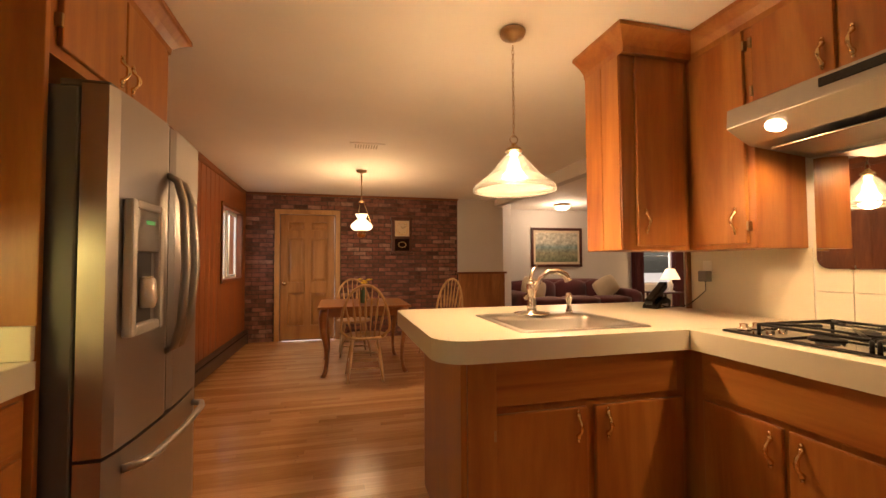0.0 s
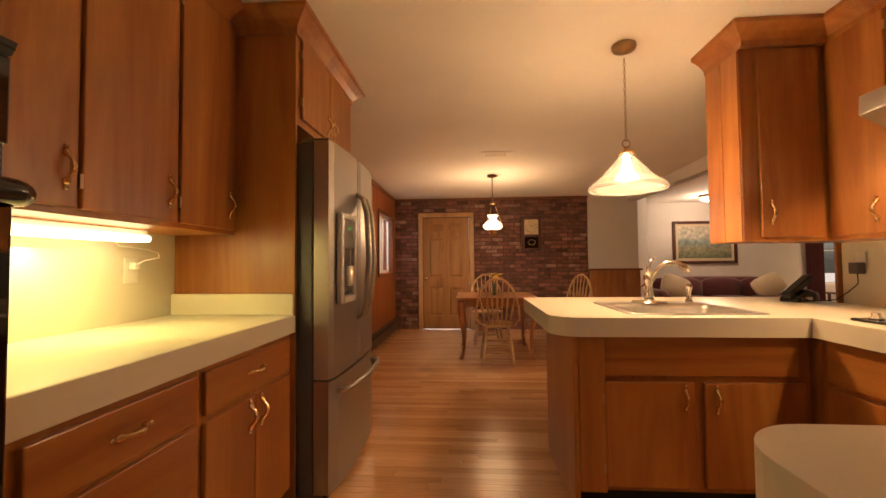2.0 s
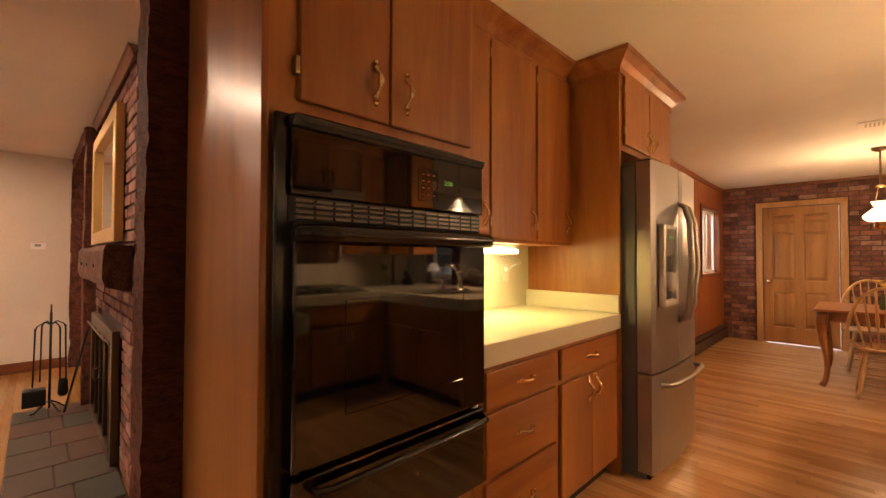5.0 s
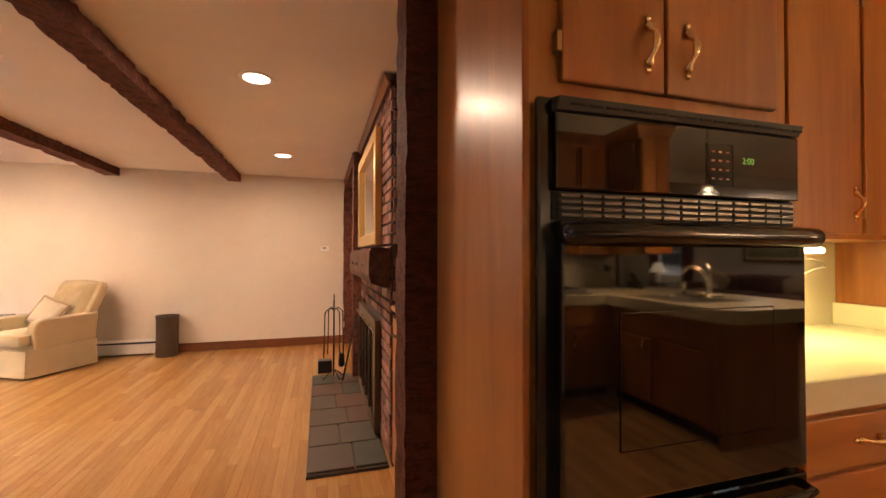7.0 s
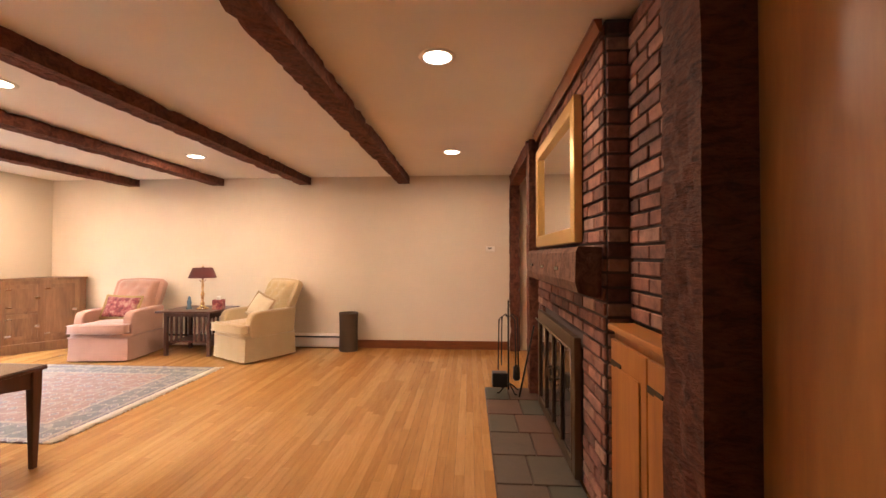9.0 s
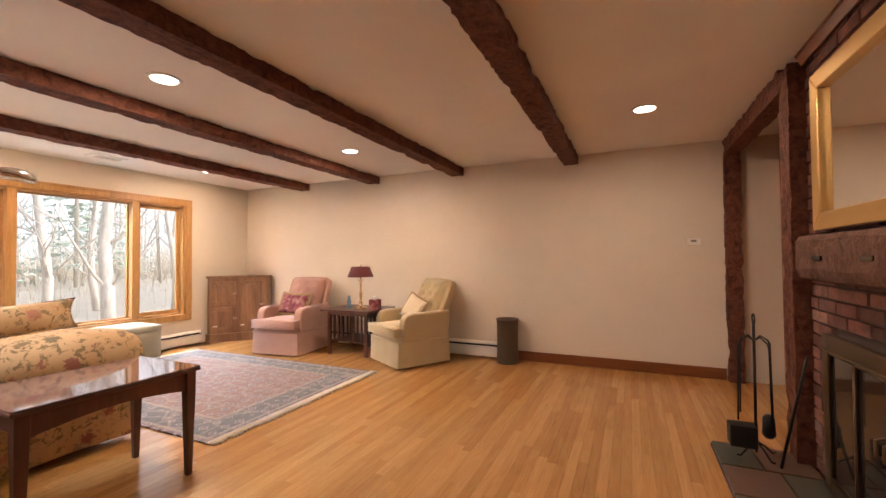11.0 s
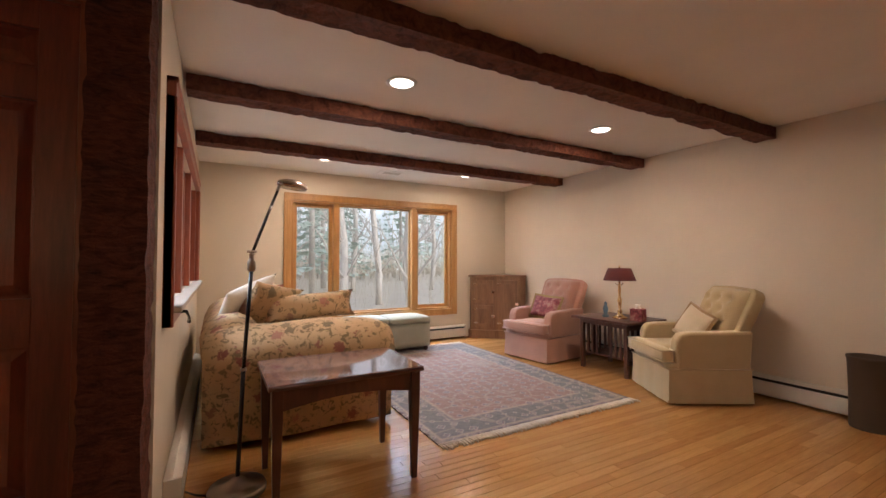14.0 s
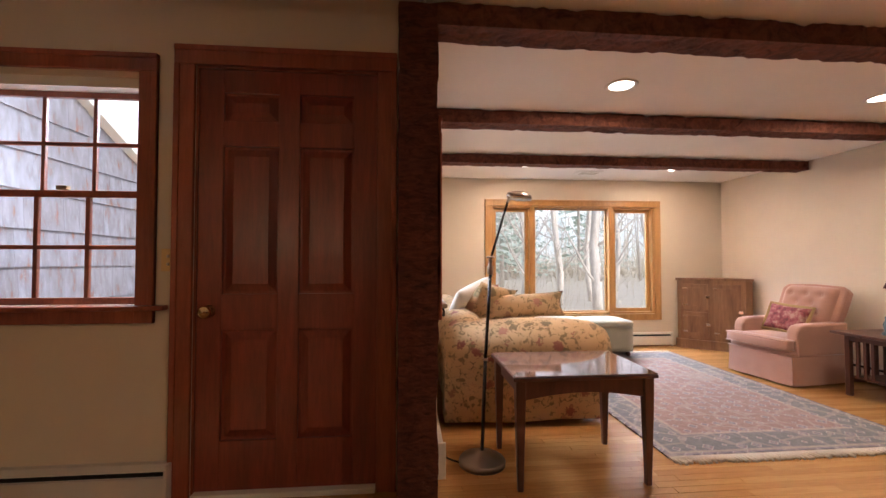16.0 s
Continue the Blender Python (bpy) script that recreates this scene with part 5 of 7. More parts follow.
for k in range(9):
    a, rr = rnd.uniform(0, 6.28), rnd.uniform(0.01, 0.085)
    x, y, z = rr * math.cos(a), rr * math.sin(a), 0.24 + rnd.uniform(-0.04, 0.04)
    part("stem", tube([(0, 0, 0.06), (x * 0.5, y * 0.5, 0.17), (x, y, z)], 0.002, 5), LEAF, v)
    fb = bmesh.new()
    for j in range(10):
        b = 2 * math.pi * j / 10
        soft = [(x, y, z), (x + 0.03 * math.cos(b - 0.25), y + 0.03 * math.sin(b - 0.25), z + 0.014), (x + 0.042 * math.cos(b), y + 0.042 * math.sin(b), z + 0.012), (x + 0.03 * math.cos(b + 0.25), y + 0.03 * math.sin(b + 0.25), z + 0.014)]
        fb.faces.new([fb.verts.new(q) for q in soft])
    lathe([(0.012, 0.0), (0.016, 0.012), (0.0, 0.02)], (x, y, z), 10, fb)
    part("flower", fb, YP, v, "yellow blossom")
v.matrix_world = pose(0.38, 5.00, 0.75)

# wall clock
c = thing("wall_clock", "dark wood regulator wall clock with cream dial and glass pendulum door", "clock")
part("case", box(0.95, 1.29, 6.90, 6.975, 1.38, 1.97, 0.006), CHERRY, c)
part("head", box(0.93, 1.31, 6.885, 6.975, 1.935, 1.985, 0.008), CHERRY, c)
part("base", box(0.93, 1.31, 6.885, 6.975, 1.365, 1.40, 0.008), CHERRY, c)
part("dial_frame", box(1.00, 1.24, 6.893, 6.90, 1.66, 1.92, 0.003), mat("dial_cream", (0.55, 0.44, 0.28), 0.6), c, "cream dial board")
t2 = bmesh.new()
join(t2, tube([(0.102 * math.cos(a), 0.102 * math.sin(a), 0) for a in [2 * math.pi * j / 32 for j in range(33)]], 0.005, 6, None, False), pose(1.12, 6.892, 1.79, 90, 0, 0))
part("bezel", t2, BRASS, c)
for a, ln in ((30, 0.05), (-60, 0.075)):
    hb = box(-0.003, 0.003, 0, ln, 0, 0.002)
    q = bmesh.new()
    join(q, hb, pose(1.12, 6.891, 1.79, 90, 0, 0) @ pose(0, 0, 0, 0, 0, a))
    part("clock_hand", q, BLACK, c, "dark clock pointer")
for k in range(12):
    q = bmesh.new()
    join(q, box(-0.003, 0.003, 0.075, 0.09, 0, 0.001), pose(1.12, 6.892, 1.79, 90, 0, 0) @ pose(0, 0, 0, 0, 0, 30 * k))
    part("hour_mark", q, BLACK, c)
part("door", box(1.00, 1.24, 6.892, 6.90, 1.42, 1.62, 0.003), BLACKG, c, "glass pendulum door")
q = bmesh.new()
join(q, tube([(0.062 * math.cos(a), 0.045 * math.sin(a), 0) for a in [2 * math.pi * j / 24 for j in range(25)]], 0.005, 6, None, False), pose(1.12, 6.891, 1.52, 90, 0, 0))
part("gilt_ring", q, GOLD, c)
settle(c, (1.12, 6.94, 1.36))

# wainscot beside the brick, with its cap
structure("wainscot", box(2.115, 2.965, 6.94, 6.985, 0.0, 1.02, 0.003), WAINS, "stained wood wainscot panel")
structure("trim", box(2.09, 3.0, 6.915, 6.995, 1.02, 1.055, 0.006), TRIMX, "stained wainscot cap")


def heater(name, x0, x1, y0, y1, face, material, label, h=0.19, axis="y"):
    """Hot-water baseboard: back plate, sloped hood, slot, front cover and end caps; face is the sign of the outward way."""
    root = thing(name, label, "baseboard heater")
    a0, a1 = (y0, y1) if axis == "y" else (x0, x1)
    w = x0 if axis == "y" else y0
    d = 0.068

    def p(outline, bmx=None):
        o = [(w + face * a, z) for a, z in outline]
        return prism(o, a0, a1, "y" if axis == "y" else "x", 0.0, bmx)

    part("hood", p([(0.0, 0.01), (0.0, h), (0.035, h), (d - 0.006, h - 0.020), (d - 0.006, h - 0.026), (0.03, h - 0.01), (0.008, h - 0.012), (0.008, 0.01)]), material, root)
    part("cover", p([(d - 0.012, 0.025), (d, 0.025), (d, h - 0.055), (d - 0.012, h - 0.05)]), material, root, "front cover")
    part("slot", p([(0.01, 0.03), (d - 0.02, 0.03), (d - 0.02, h - 0.05), (0.01, h - 0.03)]), DARK, root, "fins behind the slot, near-black for shade")
    for e in (a0, a1):
        s = 0.015
        lo, hi = (e - s, e) if e == a0 else (e, e + s)
        bx = (min(w, w + face * (d + 0.004)), max(w, w + face * (d + 0.004)))
        part("end_cap", box(bx[0], bx[1], lo, hi, 0.005, h + 0.003, 0.003) if axis == "y" else box(lo, hi, bx[0], bx[1], 0.005, h + 0.003, 0.003), material, root)
    return root


r = heater("baseboard_heater", -6.078, 0, -6.35, -2.75, 1, HEATW, "long cream baseboard heater on the living room wall")
settle(r, (-6.05, -4.5, 0))
r = heater("baseboard_heater", -5.25, -1.85, -7.038, 0, 1, HEATW, "cream baseboard heater under the picture window", axis="x")
settle(r, (-3.6, -7.0, 0))
r = heater("baseboard_heater", -0.34, 1.2, -3.668, 0, 1, HEATW, "cream baseboard heater under the entry window", 0.20, "x")
settle(r, (0.4, -3.64, 0))
r = heater("baseboard_heater", -1.306, 0, 2.75, 6.90, 1, HEATD, "dark brown baseboard heater along the panelled wall", 0.20)
settle(r, (-1.28, 4.8, 0))
r = heater("baseboard_heater", -1.662, 0, -6.6, -3.75, -1, HEATW, "cream baseboard heater behind the sofa", 0.20)
settle(r, (-1.75, -5.0, 0))

# ---- the room beyond ----
s = thing("sofa", "burgundy upholstered sofa with rolled arms along the far wall", "sofa")
part("base", soft_box(3.35, 5.9, 7.05, 7.95, 0.08, 0.42, 0.06), BURG, s)
part("backrest", soft_box(3.4, 5.85, 7.68, 7.97, 0.3, 0.86, 0.10, 0.02), BURG, s)
for k in range(3):
    part("back_cushion", soft_box(3.62 + k * 0.7, 4.30 + k * 0.7, 7.50, 7.72, 0.42, 0.84, 0.09, 0.03), BURG, s)
    part("seat_cushion", soft_box(3.62 + k * 0.7, 4.30 + k * 0.7, 7.02, 7.55, 0.40, 0.54, 0.05, 0.02), BURG, s)
for x in (3.3, 5.72):
    part("arm", soft_box(x, x + 0.26, 7.03, 7.95, 0.08, 0.66, 0.11, 0.01), BURG, s)
settle(s, (4.6, 7.5, 0))
for x, a in ((3.75, 20), (5.35, -25)):
    p = thing("cushion", "cream scatter cushion on the burgundy sofa", "cushion", "cushions on the burgundy sofa")
    part("cover", soft_box(-0.24, 0.24, -0.06, 0.06, -0.18, 0.18, 0.05, 0.02), CREAMF, p)
    p.matrix_world = pose(x, 7.38, 0.72, -18, a, 0)


def picture(label, x0, x1, z0, z1, y, canvas, framem=CHERRY):
    p = thing("picture", label, "framed picture")
    w = 0.055
    for a, b, c, d in ((x0, x0 + w, z0, z1), (x1 - w, x1, z0, z1), (x0 + w, x1 - w, z0, z0 + w), (x0 + w, x1 - w, z1 - w, z1)):
        part("frame", box(a, b, y - 0.035, y, c, d, 0.006), framem, p)
    part("mat_board", box(x0 + w, x1 - w, y - 0.014, y - 0.004, z0 + w, z1 - w), CREAMF, p, "cream mount")
    part("painting", box(x0 + w + 0.05, x1 - w - 0.05, y - 0.018, y - 0.0142, z0 + w + 0.05, z1 - w - 0.05), canvas, p, "painted landscape in greens and greys")
    return settle(p, ((x0 + x1) / 2, y, z0))


CANVAS = mat("landscape_canvas", (0.3, 0.35, 0.3), 0.6)
_v = coords(CANVAS, (1, 1, 1), False)
_sep = node(CANVAS, "ShaderNodeSeparateXYZ")
link(CANVAS, _v, _sep.inputs[0])
_band = ramp(CANVAS, _sep.outputs["Z"], [(0.10, (0.16, 0.20, 0.12)), (0.30, (0.34, 0.33, 0.22)), (0.42, (0.24, 0.34, 0.34)), (0.50, (0.55, 0.55, 0.48)), (0.75, (0.62, 0.58, 0.48))])
link(CANVAS, mix(CANVAS, 0.6, _band, ramp(CANVAS, noise_tex(CANVAS, _v, 14.0, 5.0, 0.7), [(0.38, (0.15, 0.16, 0.12)), (0.52, (0.6, 0.62, 0.56)), (0.66, (1.2, 1.1, 1.0))]), "MULTIPLY"), bsdf(CANVAS).inputs["Base Color"])
picture("dark wood framed landscape painting with cream mount", 4.0, 5.2, 1.12, 1.95, 7.995, CANVAS)
f = thing("ceiling_light", "round frosted flush ceiling light, lit", "ceiling light")
part("rim", lathe([(0.0, 0.0), (0.15, 0.0), (0.16, -0.02), (0.15, -0.035)], (0, 0, 0), 28), BRASSD, f)
part("bowl", lathe([(0.148, -0.03), (0.14, -0.07), (0.10, -0.10), (0.0, -0.115)], (0, 0, 0), 28), MILK, f, "frosted glass bowl").visible_shadow = False
f.matrix_world = pose(4.25, 7.15, 2.328)
lamp("far_ceiling_light", "POINT", pose(4.25, 7.15, 2.15), 28, CANW, 0.1)
for x in (6.55, 7.62):
    c = thing("curtain", "burgundy patterned curtain gathered beside the far window", "curtain", "curtains of the far window")
    pts = []
    n = 28
    for k in range(n + 1):
        pts.append((x - 0.13 + 0.30 * k / n, 7.93 + 0.025 * math.sin(k * 1.5)))
    outline = pts + [(a, b + 0.008) for a, b in reversed(pts)]
    part("cloth", prism(outline, 0.05, 2.1), BURG, c)
    settle(c, (x, 7.93, 0.05))
s = thing("side_table", "small dark side table by the far window", "table")
part("tabletop", box(6.45, 7.0, 7.1, 7.6, 0.56, 0.59, 0.006), CHERRY, s)
for x in (6.48, 6.94):
    for y in (7.13, 7.54):
        part("leg", box(x, x + 0.035, y, y + 0.035, 0.0, 0.559, 0.003), CHERRY, s)
settle(s, (6.7, 7.35, 0))
l = thing("table_lamp", "table lamp with a cream pleated shade and turned base, lit", "lamp")
part("base", lathe([(0.08, 0), (0.08, 0.015), (0.03, 0.03), (0.05, 0.10), (0.055, 0.15), (0.025, 0.21), (0.02, 0.26), (0.0, 0.27)], (0, 0, 0), 20), WHITEP, l)
part("shade", lathe([(0.19, 0.26), (0.185, 0.27), (0.08, 0.48), (0.076, 0.48), (0.18, 0.262)], (0, 0, 0), 28), glowing("lamp_shade_glow", (1.0, 0.72, 0.42), 1.3, (0.8, 0.7, 0.5)), l, "cream cone shade").visible_shadow = False
l.matrix_world = pose(6.85, 7.3, 0.59)
lamp("far_table_lamp", "POINT", pose(6.85, 7.3, 0.97), 10, WARM, 0.05)

# ---- fireplace ----
m = thing("mantel", "rough-hewn wooden mantel beam with square pegs", "mantel")
bm = bmesh.new()
n = 40
prof = [(-0.425, 1.29), (-0.525, 1.295), (-0.54, 1.27), (-0.545, 1.13), (-0.53, 1.085), (-0.48, 1.07), (-0.425, 1.06)]
rows = []
for k in range(n + 1):
    x = -4.02 + 1.57 * k / n
    rows.append([bm.verts.new((x, a + 0.008 * noise.noise(Vector((x * 5, a * 20, b * 9))), b + 0.010 * noise.noise(Vector((x * 4, b * 20, 3))))) for a, b in prof])
for r0, r1 in zip(rows, rows[1:]):
    for k in range(len(prof)):
        bm.faces.new((r0[k], r0[(k + 1) % len(prof)], r1[(k + 1) % len(prof)], r1[k]))
bm.faces.new(rows[0][::-1])
bm.faces.new(rows[-1])
part("beam", bm, HEWNL, m)
for x in (-3.75, -3.3, -2.85):
    part("peg", box(x - 0.045, x + 0.045, -0.549, -0.52, 1.175, 1.195, 0.003), BLACK, m, "dark square peg hole")
settle(m, (-3.2, -0.43, 1.05))
m = thing("framed_mirror", "large gilt framed mirror hanging above the mantel", "mirror")
x0, x1, z0, z1 = -4.02, -2.76, 1.325, 2.12
w = 0.085
for nm, o in (("frame", [(x0, z0), (x1, z0), (x1 - w, z0 + w), (x0 + w, z0 + w)]), ("frame", [(x0, z1), (x0 + w, z1 - w), (x1 - w, z1 - w), (x1, z1)]),
              ("frame", [(x0, z0), (x0 + w, z0 + w), (x0 + w, z1 - w), (x0, z1)]), ("frame", [(x1, z0), (x1, z1), (x1 - w, z1 - w), (x1 - w, z0 + w)])):
    part(nm, prism(o, -0.470, -0.425, "y", 0.006), GOLD, m, "gilt moulded frame")
part("glass", box(x0 + w, x1 - w, -0.440, -0.434, z0 + w, z1 - w), MIRROR, m)
settle(m, (-3.4, -0.43, 1.325))
f = thing("fireplace_doors", "dark brass framed folding glass fireplace doors", "fireplace screen")
fx0, fx1, fz0, fz1 = -3.98, -2.80, 0.05, 0.81
for a, b, c, d in ((fx0, fx0 + 0.07, fz0, fz1), (fx1 - 0.07, fx1, fz0, fz1), (fx0 + 0.07, fx1 - 0.07, fz1 - 0.08, fz1), (fx0 + 0.07, fx1 - 0.07, fz0, fz0 + 0.06)):
    part("frame", box(a, b, -0.462, -0.425, c, d, 0.004), BRONZE, f)
for k in range(4):
    a = fx0 + 0.07 + k * 0.26
    d = part("door", box(a + 0.004, a + 0.256, -0.452, -0.444, fz0 + 0.065, fz1 - 0.085), mat("smoked_glass", (0.03, 0.022, 0.018), 0.06), f, "smoked glass pane")
    part("edge", tube([(a + 0.01, -0.458, fz0 + 0.07), (a + 0.01, -0.458, fz1 - 0.09), (a + 0.25, -0.458, fz1 - 0.09), (a + 0.25, -0.458, fz0 + 0.07), (a + 0.01, -0.458, fz0 + 0.07)], 0.007, 6), BRONZE, d, "brass door edge")
    if k in (1, 2):
        part("handle", tube([(a + (0.23 if k == 1 else 0.03), -0.46, 0.42), (a + (0.23 if k == 1 else 0.03), -0.49, 0.43), (a + (0.23 if k == 1 else 0.03), -0.49, 0.49), (a + (0.23 if k == 1 else 0.03), -0.46, 0.50)], 0.007, 8), BRONZE, d, "brass door pull")
part("rod", tube([(fx0 + 0.05, -0.485, 0.745), (fx1 - 0.05, -0.485, 0.745)], 0.006, 8), BRONZE, f, "brass curtain rod")
settle(f, (-3.39, -0.44, 0.05))
SLATEB = mat("slate", (0.09, 0.075, 0.065), 0.55)
_v = coords(SLATEB)
_a = noise_tex(SLATEB, _v, 5.0, 5.0, 0.65)
_b = random_of(SLATEB, False)
link(SLATEB, mix(SLATEB, 0.25, ramp(SLATEB, _b, [(0.1, (0.045, 0.055, 0.04)), (0.45, (0.13, 0.055, 0.033)), (0.7, (0.10, 0.05, 0.034)), (0.9, (0.075, 0.065, 0.045))]), ramp(SLATEB, _a, [(0.3, (0.04, 0.038, 0.035)), (0.7, (0.15, 0.085, 0.05))])), bsdf(SLATEB).inputs["Base Color"])
bump(SLATEB, _a, 0.6, 0.006)
hearth = structure("hearth", box(-4.40, -2.44, -0.885, -0.42, -0.003, 0.018), MORTAR, "mortared hearth base")
for i in range(6):
    for j in range(2):
        cut = (0.26 if i % 2 else 0.19)
        xa, xb = -4.39 + i * 0.325, -4.39 + (i + 1) * 0.325 - 0.012
        ya, yb = ((-0.88, -0.88 + cut) if j == 0 else (-0.87 + cut, -0.43))
        part("slate", box(xa, min(xb, -2.45), ya, yb, 0.0185, 0.034, 0.004), SLATEB, hearth)
t = thing("fireplace_tools", "wrought iron fireplace tool stand with shovel, brush and poker", "fireplace tools")
TX, TY = -4.25, -0.68
part("stand", tube([(TX, TY, 0.06), (TX, TY, 0.80)], 0.008, 8), IRON, t)
part("ring", tube([(TX + 0.028 * math.cos(a), TY, 0.83 + 0.028 * math.sin(a)) for a in [2 * math.pi * j / 14 for j in range(15)]], 0.005, 6, None, False), IRON, t)
for a in (0, 90, 180, 270):
    c, s_ = math.cos(radians(a + 30)), math.sin(radians(a + 30))
    part("foot", tube([(TX, TY, 0.12), (TX + 0.05 * c, TY + 0.05 * s_, 0.09), (TX + 0.10 * c, TY + 0.10 * s_, 0.045), (TX + 0.12 * c, TY + 0.12 * s_, 0.05)], 0.006, 6), IRON, t)
    part("arm", tube([(TX, TY, 0.70), (TX + 0.04 * c, TY + 0.04 * s_, 0.73), (TX + 0.09 * c, TY + 0.09 * s_, 0.70), (TX + 0.10 * c, TY + 0.10 * s_, 0.67)], 0.005, 6), IRON, t)
    part("tool_rod", tube([(TX + 0.10 * c, TY + 0.10 * s_, 0.69), (TX + 0.11 * c, TY + 0.11 * s_, 0.25)], [0.006, 0.005], 6), IRON, t, "iron tool handle")
part("shovel", box(TX + 0.04, TX + 0.14, TY - 0.15, TY - 0.02, 0.12, 0.24, 0.008), IRON, t, "iron shovel")
part("brush", lathe([(0.02, 0.0), (0.035, 0.02), (0.03, 0.12), (0.01, 0.14)], (TX - 0.08, TY + 0.08, 0.12), 10), IRON, t)
settle(t, (TX, TY, 0.034))
p = thing("fire_poker", "dark iron poker leaning on the chimney", "fireplace tools")
part("rod", tube([(-4.12, -0.60, 0.04), (-4.14, -0.47, 0.65)], 0.008, 8), IRON, p)
settle(p, (-4.12, -0.60, 0.034))
c = thing("alcove_cabinet", "low stained wood cabinet with iron hinges in the brick alcove", "cabinet")
part("body", box(-2.36, -1.64, -0.40, -0.30, 0.0, 0.935, 0.003), CAB, c)
part("top", box(-2.375, -1.635, -0.425, -0.31, 0.936, 0.962, 0.005), CABX2, c, "stained wood top")
for a in (-2.35, -1.99):
    d = part("door", box(a, a + 0.35, -0.418, -0.401, 0.08, 0.90, 0.003), CAB, c)
    part("panel", box(a + 0.06, a + 0.30, -0.424, -0.4185, 0.16, 0.80, 0.004), CAB, d)
    part("hinge", box(a + 0.005, a + 0.12, -0.423, -0.4185, 0.79, 0.815, 0.002), IRON, d, "black strap hinge")
settle(c, (-2.05, -0.35, 0))
th = thing("thermostat", "small white wall thermostat", "thermostat")
part("case", box(-6.079, -6.055, -0.81, -0.69, 1.31, 1.38, 0.005), WHITEP, th)
part("display", box(-6.0549, -6.054, -0.78, -0.73, 1.34, 1.365), mat("lcd_grey", (0.25, 0.24, 0.2), 0.4), th)
settle(th, (-6.07, -0.75, 1.31))
sw = thing("light_switch", "brass plate light switch beside the entry door", "light switch")
part("plate", box(-0.345, -0.275, -3.669, -3.664, 1.15, 1.265, 0.002), mat("brass_plate", (0.75, 0.55, 0.25), 0.4, 0.4), sw)
for z in (1.185, 1.225):
    part("toggle", box(-0.315, -0.305, -3.664, -3.654, z - 0.006, z + 0.008, 0.002), WHITEP, sw)
settle(sw, (-0.31, -3.666, 1.15))

# ---- living room furniture ----


def pillow(w, h, t, bm=None):
    """A stuffed cushion, 2w by 2h, with pinched corners; it stands along x and z."""
    bm = bmesh.new() if bm is None else bm
    n = 14
    for s in (1, -1):
        grid = []
        for j in range(n + 1):
            row = []
            for i in range(n + 1):
                u, v = 2 * i / n - 1, 2 * j / n - 1
                d = t * ((1 - u * u) * (1 - v * v)) ** 0.42 * (1 + 0.10 * noise.noise(Vector((u * 2.2, v * 2.2, s + w * 7))))
                row.append(bm.verts.new((w * u * (1 - 0.10 * (1 - v * v)), s * d, h * v * (1 - 0.10 * (1 - u * u)))))
            grid.append(row)
        for j in range(n):
            for i in range(n):
                bm.faces.new((grid[j][i], grid[j][i + 1], grid[j + 1][i + 1], grid[j + 1][i])).smooth = True
    bmesh.ops.remove_doubles(bm, verts=bm.verts[:], dist=0.0008)
    return bm



